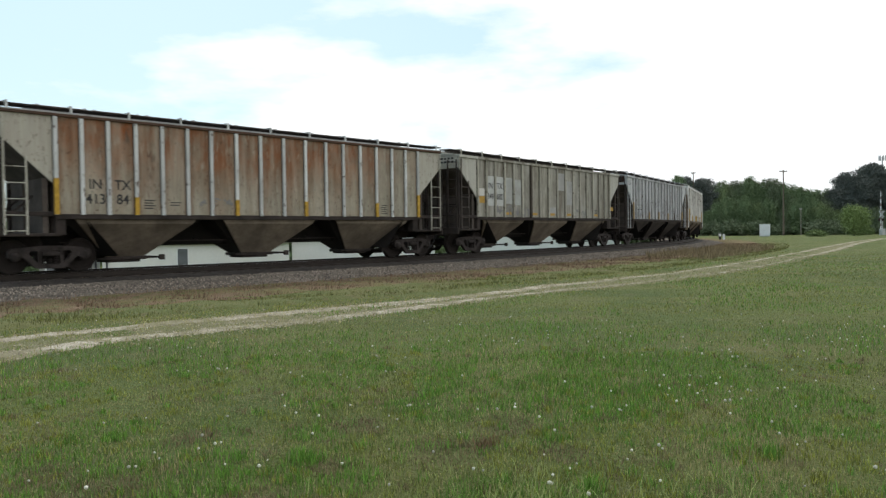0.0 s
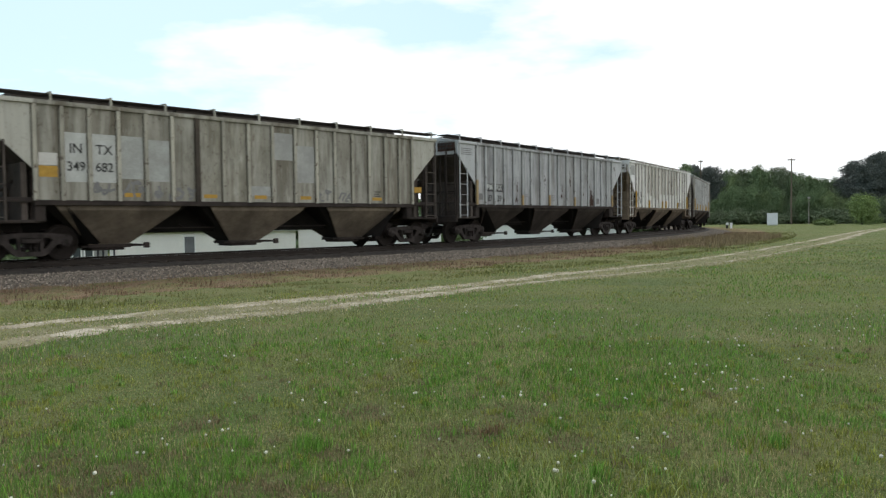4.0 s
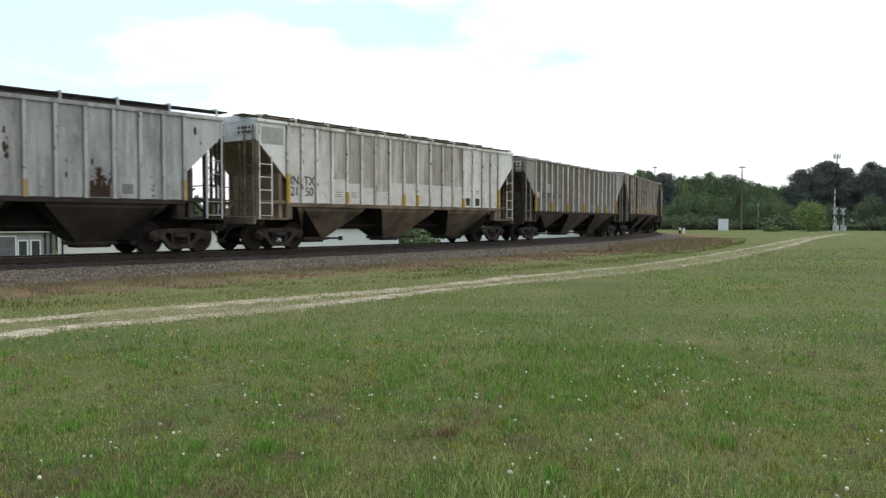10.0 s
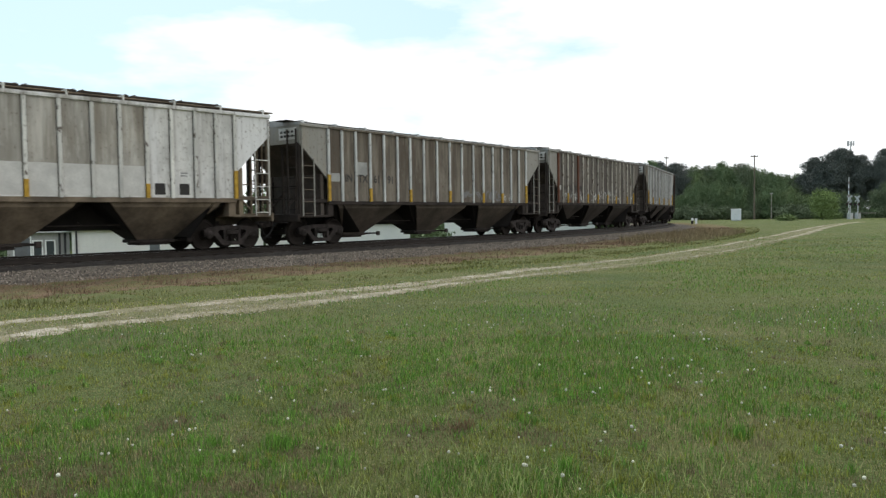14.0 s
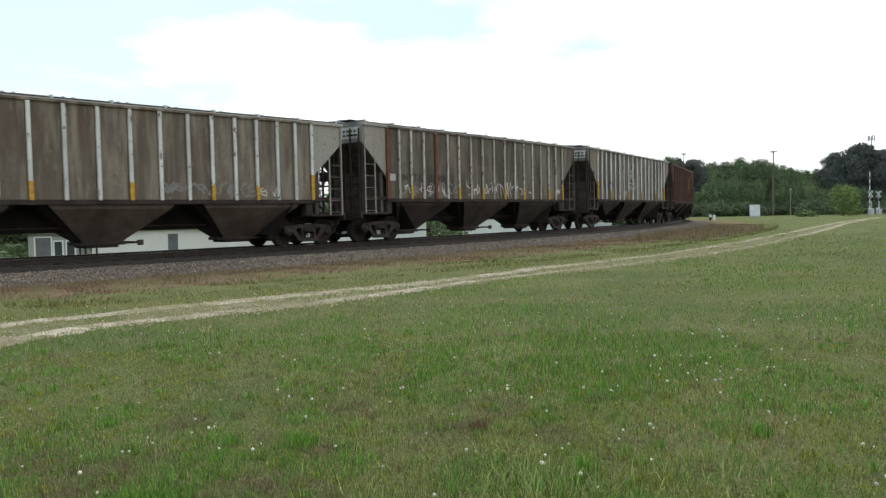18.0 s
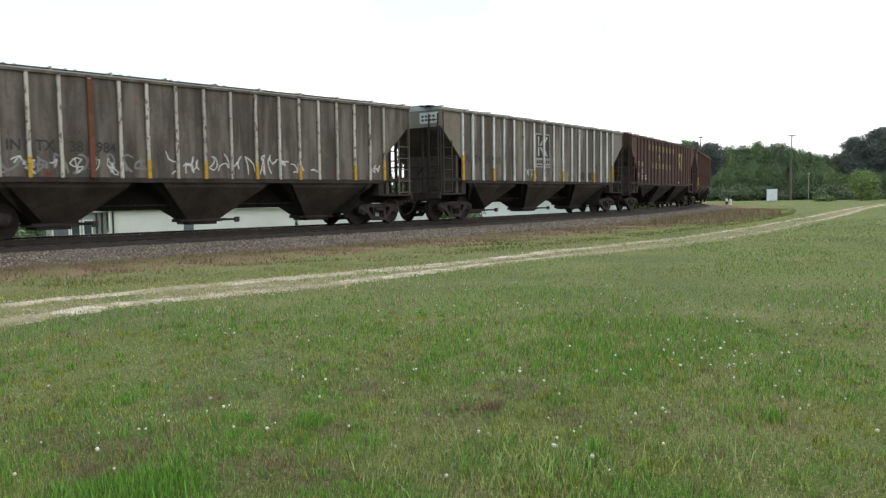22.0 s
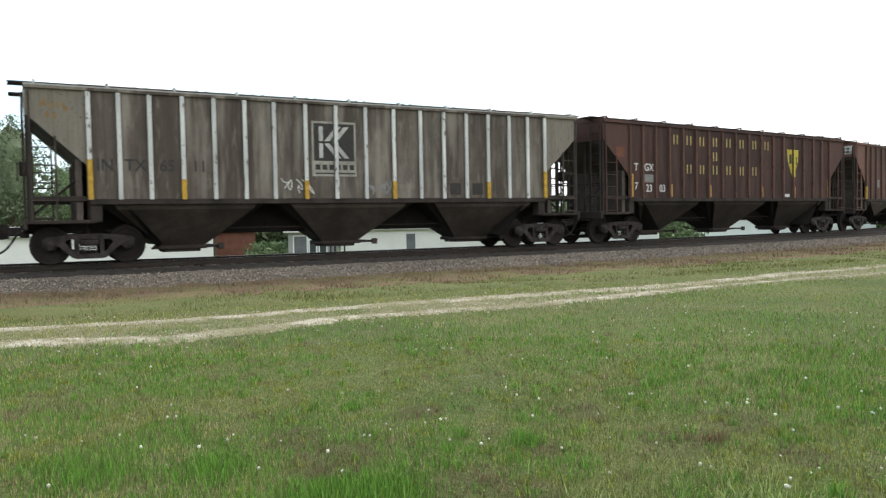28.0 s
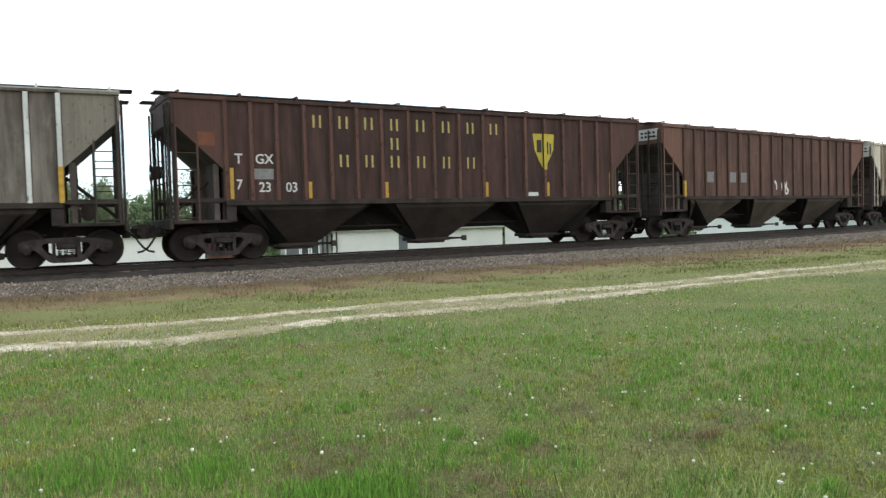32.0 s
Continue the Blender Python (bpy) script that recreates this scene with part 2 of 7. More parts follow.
def build_line():
    g = np.arange(-190.0, 260.0, 0.5)
    x0, y0, th, c0, c1, c2 = -0.0089, 36.1317, 0.87025, 0.00592129, 3.314e-05, -4.30186e-07
    gc = np.clip(g, -45, 100)
    curve = c0 + c1 * gc + c2 * gc * gc
    curve = np.where(g > 100, np.maximum(0.004, curve - (g - 100) * 2.5e-4), curve)
    curve = np.where(g < -45, curve * np.clip(1 + (g + 45) / 60, 0, 1), curve)
    head = np.concatenate([[0], np.cumsum((curve[1:] + curve[:-1]) / 4)])
    head += th - np.interp(0, g, head)
    mid = (head[1:] + head[:-1]) / 2
    xs = np.concatenate([[0], np.cumsum(np.cos(mid) * 0.5)])
    ys = np.concatenate([[0], np.cumsum(np.sin(mid) * 0.5)])
    xs += x0 - np.interp(0, g, xs)
    ys += y0 - np.interp(0, g, ys)
    return g * SC, xs * SC, ys * SC, head


LINE_S, LINE_X, LINE_Y, LINE_H = build_line()


def line_at(s):
    return (float(np.interp(s, LINE_S, LINE_X)), float(np.interp(s, LINE_S, LINE_Y)), float(np.interp(s, LINE_S, LINE_H)))


def beside(s, off, z):
    """A point at s along the line, off metres to its camera side."""
    x, y, h = line_at(s)
    return (x + off * math.sin(h), y - off * math.cos(h), z)


def train_at(t):
    """How far along the line the first car's middle stands."""
    return SC * np.polyval((-1.607968e-05, 0.0003737524, 0.02922889, -5.023972, -9.991193), t)


CAR_AT = (-0.28, 17.64, 35.65, 53.39, 71.18, 88.87, 107.85, 126.80, 145.70, 164.60, 183.50)
TRUCK = 7.02


# ---- ground, line and road ----
def ground_material():
    m, n, l, b = material("meadow", 0.95)
    c = blend(n, l, noise_fac(n, l, 0.16, 5, lo=0.4, hi=0.62), (0.070, 0.104, 0.022), (0.124, 0.152, 0.038))
    c = blend(n, l, times(n, l, noise_fac(n, l, 0.55, 6, lo=0.46, hi=0.66, offset=5), 0.75), c, (0.165, 0.158, 0.058))
    c = blend(n, l, times(n, l, noise_fac(n, l, 1.5, 6, lo=0.54, hi=0.70, offset=11), 0.45), c, (0.17, 0.135, 0.08))
    c = blend(n, l, times(n, l, noise_fac(n, l, 30, 4, lo=0.35, hi=0.7, offset=2), 0.55), c, (0.055, 0.078, 0.014))
    c = blend(n, l, times(n, l, noise_fac(n, l, 85, 3, lo=0.45, hi=0.65, offset=7), 0.5), c, (0.045, 0.056, 0.016))
    l.new(c, b.inputs["Base Color"])
    bumped(n, l, b, noise_fac(n, l, 22, 6, lo=0.25, hi=0.75, offset=9), 0.9, 0.05)
    return m


M_GROUND = ground_material()


def stone_material(name, c0, c1, scale):
    m, n, l, b = material(name, 0.95)
    co, vo = n.new("ShaderNodeTexCoord"), n.new("ShaderNodeTexVoronoi")
    vo.inputs["Scale"].default_value = scale
    l.new(co.outputs["Object"], vo.inputs["Vector"])
    sep = n.new("ShaderNodeSeparateColor")
    l.new(vo.outputs["Color"], sep.inputs[0])
    c = blend(n, l, sep.outputs[0], c0, c1)
    c = blend(n, l, times(n, l, noise_fac(n, l, 0.5, 5, lo=0.45, hi=0.65, offset=4), 0.5), c, tuple(x * 0.6 for x in c0))
    l.new(c, b.inputs["Base Color"])
    bumped(n, l, b, vo.outputs["Distance"], 1.0, 0.05)
    return m


M_BALLAST = stone_material("ballast_stone", (0.086, 0.071, 0.057), (0.25, 0.213, 0.174), 20)


def verge_material():
    """Bare reddish earth, olive weeds and stray stones."""
    m, n, l, b = material("weedy_verge", 0.95)
    c = blend(n, l, noise_fac(n, l, 0.7, 6, lo=0.4, hi=0.6), (0.155, 0.135, 0.05), (0.19, 0.120, 0.075))
    c = blend(n, l, times(n, l, noise_fac(n, l, 3.2, 6, lo=0.48, hi=0.62, offset=6), 0.8), c, (0.105, 0.115, 0.036))
    c = blend(n, l, times(n, l, noise_fac(n, l, 26, 4, lo=0.42, hi=0.66, offset=2), 0.7), c, (0.075, 0.055, 0.035))
    l.new(c, b.inputs["Base Color"])
    bumped(n, l, b, noise_fac(n, l, 18, 5, lo=0.3, hi=0.7, offset=4), 0.8, 0.04)
    return m


M_WEEDY = verge_material()


def olive_material():
    """Short yellowish grass over dry earth."""
    m, n, l, b = material("olive_grass", 0.95)
    c = blend(n, l, noise_fac(n, l, 0.6, 6, lo=0.38, hi=0.62), (0.098, 0.122, 0.034), (0.128, 0.135, 0.045))
    c = blend(n, l, times(n, l, noise_fac(n, l, 2.4, 6, lo=0.54, hi=0.68, offset=6), 0.6), c, (0.18, 0.135, 0.075))
    c = blend(n, l, times(n, l, noise_fac(n, l, 28, 4, lo=0.40, hi=0.66, offset=2), 0.6), c, (0.07, 0.075, 0.024))
    l.new(c, b.inputs["Base Color"])
    bumped(n, l, b, noise_fac(n, l, 20, 5, lo=0.3, hi=0.7, offset=4), 0.8, 0.04)
    return m


M_OLIVE = olive_material()


def sand_material():
    """Pale sand, broken by grass and darker earth."""
    m, n, l, b = material("sandy_track", 0.95)
    c = blend(n, l, noise_fac(n, l, 1.6, 5, lo=0.4, hi=0.6), (0.31, 0.275, 0.21), (0.49, 0.455, 0.38))
    c = blend(n, l, times(n, l, noise_fac(n, l, 2.2, 6, lo=0.46, hi=0.60, offset=8), 0.85), c, (0.15, 0.145, 0.06))
    c = blend(n, l, times(n, l, noise_fac(n, l, 0.55, 6, lo=0.50, hi=0.60, offset=13), 0.75), c, (0.17, 0.165, 0.085))
    c = blend(n, l, times(n, l, noise_fac(n, l, 26, 5, lo=0.40, hi=0.62, offset=3), 0.8), c, (0.15, 0.125, 0.08))
    l.new(c, b.inputs["Base Color"])
    bumped(n, l, b, noise_fac(n, l, 12, 5, lo=0.3, hi=0.7, offset=5), 0.6, 0.03)
    return m


M_SAND = sand_material()
M_STEEL = plain("rusty_rail", (0.040, 0.032, 0.027), 0.6, 0.4, scale=3)
M_RAILHEAD = plain("worn_rail_head", (0.30, 0.29, 0.28), 0.35, 0.9, scale=3)
M_TIE = varied("weathered_sleeper", (0.06, 0.05, 0.042), 0.95)

random.seed(4)


def rise(x, y):
    """Small swells of the meadow; the land falls away behind the line."""
    i = int(np.argmin((LINE_X[::8] - x) ** 2 + (LINE_Y[::8] - y) ** 2)) * 8
    off = (x - LINE_X[i]) * math.sin(LINE_H[i]) - (y - LINE_Y[i]) * math.cos(LINE_H[i])
    fall = max(0.0, min(1.0, (-off - 4.0) / 9.0))
    return -1.3 * fall * fall * (3 - 2 * fall) + 0.035 * noise.noise((x * 0.22, y * 0.22, 0)) + 0.02 * noise.noise((x * 0.9, y * 0.9, 3))


def build_ground():
    rings = [0.0, 1, 2, 3, 4, 5, 6.5, 8, 10, 12, 15, 18, 22, 24.5, 27, 30, 33, 36.5, 40, 45, 50, 57, 65, 75, 85, 97, 110, 125, 150, 185, 220, 400, 900, 2500]
    seg = 200
    vs, fs = [(0, 0, 0)], []
    for r in rings[1:]:
        for i in range(seg):
            a = 2 * math.pi * i / seg
            x, y = r * math.sin(a), r * math.cos(a)
            vs.append((x, y, rise(x, y)))
    fs += [(0, 1 + (i + 1) % seg, 1 + i) for i in range(seg)]
    for k in range(len(rings) - 2):
        a0, b0 = 1 + k * seg, 1 + (k + 1) * seg
        fs += [(a0 + i, a0 + (i + 1) % seg, b0 + (i + 1) % seg, b0 + i) for i in range(seg)]
    ob = new("ground", sheet("ground", vs, fs, M_GROUND))
    return tagged(ob, "mown green meadow with dry patches and bare spots", "grass", kind="structure")


build_ground()


def ribbon(name, stations, profile, mat, label, category, jitter=0.0):
    """A strip along the line: profile of (offset to the camera side, height)."""
    vs, fs = [], []
    m = len(profile)
    for s in stations:
        for off, z in profile:
            j = jitter * noise.noise((s * 1.3, off * 1.3, 7))
            vs.append(beside(s, off + j, z + 0.35 * j * (0 if z <= 0.02 else 1)))
    for i in range(len(stations) - 1):
        fs += [(i * m + k, i * m + k + 1, (i + 1) * m + k + 1, (i + 1) * m + k) for k in range(m - 1)]
    ob = new(name, sheet(name, vs, fs, mat))
    return tagged(ob, label, category, kind="structure")


S_ALL = [-160 + 2 * i for i in range(190)]
S_NEAR = [-48 + 0.35 * i for i in range(430)]
ribbon("ballast", S_NEAR, [(-6.0, -0.35), (-3.2, 0.1), (-1.95, 0.3), (-1.2, 0.37), (0, 0.38), (1.1, 0.37), (1.3, 0.33), (1.6, 0.30), (1.9, 0.255), (2.4, 0.20), (2.9, 0.145), (3.4, 0.09), (3.9, 0.04), (4.4, -0.06)],
       M_BALLAST, "grey-brown crushed stone ballast under the track", "ballast", 0.12)
ribbon("ballast", S_ALL, [(-6.0, -0.4), (-1.95, 0.24), (1.3, 0.24), (1.95, 0.19), (4.3, -0.08)], M_BALLAST, "grey-brown crushed stone ballast under the track", "ballast")
ribbon("verge", [-60 + 0.6 * i for i in range(260)], [(3.3, 0.03), (3.8, 0.085), (4.3, 0.075), (5.2, 0.068), (6.0, 0.06), (6.9, 0.05), (7.5, -0.03)], M_WEEDY, "reddish-brown weedy verge beside the ballast", "verge", 0.3)
ribbon("grass_verge", [-60 + 0.6 * i for i in range(260)], [(6.3, 0.0), (6.8, 0.040), (7.4, 0.047), (8.0, 0.045), (8.8, 0.04), (9.5, -0.04)], M_OLIVE, "yellowish green grass strip beside the track", "verge", 0.35)

# dark strip: shade under rail and train painted in, together with greasy stone
M_SHADE_OIL = plain("shade_and_grease_ballast", (0.050, 0.042, 0.036), 0.85, scale=5, dark=(0.028, 0.024, 0.021), bump=0.8)
ribbon("oily_ballast", S_NEAR, [(0.80, 0.385), (1.0, 0.405), (1.32, 0.40), (1.5, 0.355), (1.66, 0.285)], M_SHADE_OIL, "stone at the sleeper ends, dark with painted shade and grease", "ballast", 0.05)

RAIL_PROFILE = [(-0.07, 0.0), (-0.07, 0.018), (-0.012, 0.035), (-0.012, 0.125), (-0.036, 0.135), (-0.036, 0.16), (-0.025, 0.172),
                (0.025, 0.172), (0.036, 0.16), (0.036, 0.135), (0.012, 0.125), (0.012, 0.035), (0.07, 0.018), (0.07, 0.0)]
for side in (-0.7525, 0.7525):
    ribbon("rail", [-160 + i for i in range(380)], [(side + u, RAIL_TOP - 0.172 + w) for u, w in RAIL_PROFILE], M_STEEL, "dark rusty steel running rail", "rail")
    ribbon("rail_head", [-160 + i for i in range(380)], [(side - 0.022, RAIL_TOP + 0.0015), (side + 0.022, RAIL_TOP + 0.0015)], M_RAILHEAD, "polished top of the running rail", "rail")

ROAD_FAR = [(-31.53, -8.22), (-23.02, -1.19), (-16.64, 4.22), (-12.59, 7.58), (-9.94, 9.56), (-7.76, 10.85), (-5.61, 12.9), (-3.79, 14.62), (-2.08, 16.01), (-0.48, 17.35), (1.55, 19.66), (4.65, 23.12), (9.41, 28.46), (17.19, 39.45), (27.61, 54.95), (39.19, 72.54), (52.76, 91.65), (62.49, 103.97), (72, 117)]
ROAD_NEAR = [(-29.99, -9.41), (-21.79, -2.37), (-15.41, 3.04), (-11.37, 6.3), (-8.71, 8.28), (-6.61, 9.33), (-5.06, 11.55), (-3.58, 12.9), (-2.3, 13.92), (-0.81, 15.71), (2.17, 19.05), (5.46, 22.01), (10.55, 27.61), (18.25, 38.43), (28.47, 53.69), (39.6, 71.2), (53.2, 90.9), (62.9, 103.2), (72.6, 116.5)]


def smooth_line(pts, per=14):
    p = [Vector((*q, 0)) for q in pts]
    out = []
    for i in range(1, len(p) - 2):
        a, b, c, d = p[i - 1:i + 3]
        for k in range(per):
            t = k / per
            out.append(0.5 * (2 * b + (c - a) * t + (2 * a - 5 * b + 4 * c - d) * t * t + (3 * b - 3 * c + d - a) * t ** 3))
    return out


def build_rut(pts, width, seed):
    line = smooth_line(pts, 44)
    vs, fs = [], []
    for i, p in enumerate(line):
        d = (line[min(i + 1, len(line) - 1)] - line[max(i - 1, 0)]).normalized()
        nrm = Vector((d.y, -d.x, 0))
        p = p + nrm * (0.16 * noise.noise((i * 0.06, seed * 3.1, 4)))
        far = math.hypot(p.x, p.y)
        w = width * (1 + 0.45 * noise.noise((i * 0.12, seed, 0))) * float(np.interp(far, [0, 12, 16, 21, 28, 42, 60], [1, 1.1, 1.8, 1.7, 0.7, 0.7, 1.2] if seed == 1 else [1, 1, 0.8, 0.4, 0.15, 0.2, 0.9]))
        for k, u in enumerate((-1, -0.55, 0, 0.55, 1)):
            e = w * u / 2 + (0.2 * noise.noise((i * 0.7, seed + k * 5, 2)) + 0.14 * noise.noise((i * 0.15, seed + k * 5, 6)) if abs(u) == 1 else 0)
            q = p + nrm * e
            vs.append((q.x, q.y, rise(q.x, q.y) + (0.022 if abs(u) < 1 else -0.004)))
    for i in range(len(line) - 1):
        fs += [(i * 5 + k, i * 5 + k + 1, i * 5 + k + 6, i * 5 + k + 5) for k in range(4)]
    ob = new("dirt_road", sheet("dirt_road", vs, fs, M_SAND))
    return tagged(ob, "pale sandy wheel rut of a farm track in grass", "dirt road", kind="structure")


def dusty_material():
    """Worn olive grass, dusted with sand."""
    m, n, l, b = material("dusty_worn_grass", 0.95)
    c = blend(n, l, noise_fac(n, l, 0.8, 6, lo=0.38, hi=0.62), (0.115, 0.125, 0.042), (0.185, 0.170, 0.092))
    c = blend(n, l, times(n, l, noise_fac(n, l, 3.0, 6, lo=0.50, hi=0.66, offset=4), 0.7), c, (0.27, 0.235, 0.165))
    c = blend(n, l, times(n, l, noise_fac(n, l, 26, 4, lo=0.40, hi=0.66, offset=2), 0.6), c, (0.075, 0.085, 0.028))
    l.new(c, b.inputs["Base Color"])
    bumped(n, l, b, noise_fac(n, l, 20, 5, lo=0.3, hi=0.7, offset=4), 0.8, 0.04)
    return m


def build_middle():
    """The worn strip that carries both wheel ruts."""
    left, right = smooth_line(ROAD_FAR, 44), smooth_line(ROAD_NEAR, 44)
    vs, fs = [], []
    for i, (p, q) in enumerate(zip(left, right)):
        d = (q - p)
        d = d.normalized() if d.length > 0.05 else Vector((0.8, -0.6, 0))
        for k, e in enumerate((p - d * (0.55 + 0.35 * noise.noise((i * 0.11, 3, 1))), p, (p + q) / 2, q, q + d * (0.5 + 0.35 * noise.noise((i * 0.13, 9, 1))))):
            vs.append((e.x, e.y, rise(e.x, e.y) + (0.014 if 0 < k < 4 else -0.006)))
    for i in range(len(left) - 1):
        fs += [(i * 5 + k, i * 5 + k + 1, i * 5 + k + 6, i * 5 + k + 5) for k in range(4)]
    ob = new("dirt_road", sheet("dirt_road", vs, fs, dusty_material()))
    return tagged(ob, "worn dusty grass between the wheel ruts", "dirt road", kind="structure")


build_middle()
build_rut(ROAD_FAR, 0.5, 1)
build_rut(ROAD_NEAR, 0.66, 2)


def leafy(name, colour, spread=0.45, dark=0.5):
    """Leaves or blades, each one a little different."""
    m, n, l, b = material(name, 0.75)
    geo, rp = n.new("ShaderNodeNewGeometry"), n.new("ShaderNodeValToRGB")
    l.new(geo.outputs["Random Per Island"], rp.inputs[0])
    e = rp.color_ramp.elements
    e[0].color, e[1].color = (*(c * dark for c in colour), 1), (*(c * (1 + spread) for c in colour), 1)
    mid = e.new(0.6)
    mid.color = (*colour, 1)
    l.new(rp.outputs[0], b.inputs["Base Color"])
    return m


track = thing("track", "single railway track on timber sleepers", "railway track", kind="structure")
sleeper = Form().box((-0.12, -1.28, -0.09), (0.12, 1.28, 0.09), 0.012).mesh("sleeper", M_TIE)
rs = random.Random(8)
for i in range(290):
    x, y, h = line_at(-62 + i * 0.56)
    part("sleeper", sleeper, None, track, at=Matrix.Translation((x, y, RAIL_TOP - 0.262)) @ Matrix.Rotation(h + rs.uniform(-0.015, 0.015), 4, "Z") @ Matrix.Translation((0, rs.uniform(-0.05, 0.05), 0)))


def build_stones():
    """Loose crushed stone on the near shoulder and between the rails."""
    rnd = np.random.RandomState(5)
    n = 52000
    s = -46 + 78 * rnd.rand(n) ** 1.25
    off = np.where(rnd.rand(n) < 0.85, 1.25 + 2.9 * rnd.rand(n), -1.2 + 2.4 * rnd.rand(n))
    zb = np.interp(off, [-1.3, 1.1, 1.3, 1.9, 2.9, 3.9, 4.4], [0.37, 0.37, 0.30, 0.245, 0.145, 0.04, -0.04])
    x, y, h = np.interp(s, LINE_S, LINE_X), np.interp(s, LINE_S, LINE_Y), np.interp(s, LINE_S, LINE_H)
    c = np.stack([x + off * np.sin(h), y - off * np.cos(h), zb + 0.012], 1)
    r = 0.014 + 0.024 * rnd.rand(n)
    base = np.array([(1, 0, 0), (-1, 0, 0), (0, 1, 0), (0, -1, 0), (0, 0, 1), (0, 0, -1)], float)
    v = c[:, None] + base[None] * r[:, None, None] * (0.65 + 0.7 * rnd.rand(n, 6, 1)) + 0.3 * r[:, None, None] * (rnd.rand(n, 6, 3) - 0.5)
    t = np.array([(0, 2, 4), (2, 1, 4), (1, 3, 4), (3, 0, 4)])
    f = (t[None] + 6 * np.arange(n)[:, None, None]).reshape(-1, 3)
    me = bpy.data.meshes.new("ballast_stones")
    me.from_pydata(v.reshape(-1, 3), [], f)
    me.materials.append(leafy("loose_stone", (0.19, 0.158, 0.128), 0.9, 0.3))
    tagged(new("ballast_stones", me), "loose crushed grey-brown ballast stones along the track", "ballast stones", kind="stuff")


build_stones()


# ---- the train of covered hopper cars ----
HALF, ZB, ZT, EAVE, WIDE = 8.41, 1.54, 4.10, 4.16, 1.50
RIBS18 = [v * SC for v in (0.49, 1.46, 2.42, 3.28, 4.15, 5.01, 5.87, 6.65, 7.39)]
RIBS18 = [-v for v in RIBS18[::-1]] + RIBS18

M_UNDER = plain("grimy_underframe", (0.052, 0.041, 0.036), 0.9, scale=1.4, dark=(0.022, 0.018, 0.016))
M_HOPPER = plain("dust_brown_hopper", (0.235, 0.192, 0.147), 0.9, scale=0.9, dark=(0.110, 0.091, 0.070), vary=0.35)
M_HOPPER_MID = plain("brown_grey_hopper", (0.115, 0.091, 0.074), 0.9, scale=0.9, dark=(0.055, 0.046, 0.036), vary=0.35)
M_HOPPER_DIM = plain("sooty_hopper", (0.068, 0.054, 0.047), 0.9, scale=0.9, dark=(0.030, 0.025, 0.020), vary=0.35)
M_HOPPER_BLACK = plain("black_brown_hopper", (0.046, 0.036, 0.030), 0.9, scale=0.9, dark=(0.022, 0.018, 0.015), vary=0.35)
# dark brown for the painted shadow lines beside ribs, and for a stained rib
M_RIB_SHADE_STAIN = plain("rib_shade_and_stain", (0.085, 0.070, 0.055), 0.85, scale=2.2, dark=(0.04, 0.033, 0.027), vary=0.3)
# near-black that paints the deep shade between the bays into the steel
M_RECESS_SHADE = plain("recess_shade_black", (0.015, 0.0125, 0.011), 0.9, scale=1.2, dark=(0.008, 0.007, 0.006))
M_ENDDARK = plain("dark_dusty_end_steel", (0.065, 0.054, 0.045), 0.9, scale=1.2, dark=(0.035, 0.03, 0.026))
M_ENDMID = plain("brown_dusty_end_steel", (0.105, 0.087, 0.076), 0.9, scale=1.2, dark=(0.055, 0.046, 0.040))
M_TRUCK = plain("dusty_cast_steel", (0.052, 0.042, 0.039), 0.85, 0.1, scale=5, dark=(0.018, 0.015, 0.013))
M_WHEEL = plain("rusty_wheel", (0.026, 0.020, 0.017), 0.75, 0.2, scale=4)
M_HOSE = plain("black_rubber_hose", (0.02, 0.02, 0.02), 0.6, scale=9)
M_YELLOW = plain("yellow_marking", (0.56, 0.34, 0.05), 0.7, scale=7, vary=0.4)
M_RIBWHITE = chipped("chalky_white_rib", (0.55, 0.56, 0.55))
M_LETTER_DARK = plain("faded_black_lettering", (0.045, 0.045, 0.045), 0.8, scale=9)
M_LETTER_WHITE = plain("white_lettering", (0.62, 0.63, 0.62), 0.8, scale=9)
M_LETTER_GOLD = plain("yellowish_lettering", (0.42, 0.34, 0.13), 0.8, scale=9)
M_SHIELD = plain("yellow_shield", (0.46, 0.37, 0.055), 0.7, scale=5)
M_PATCH = plain("pale_repaint_patch", (0.38, 0.385, 0.37), 0.75, scale=3)
M_SPRAY = plain("white_spray_paint", (0.60, 0.60, 0.58), 0.8, scale=9)
M_BLACK_PANEL = plain("black_panel_paint", (0.025, 0.025, 0.026), 0.7, scale=8)
M_DUSTUNDER = plain("tan_dusted_underframe", (0.215, 0.168, 0.120), 0.9, scale=1.0, dark=(0.075, 0.060, 0.046))
M_SPRAY_DIM = plain("faint_grey_spray_paint", (0.22, 0.22, 0.22), 0.8, scale=9)


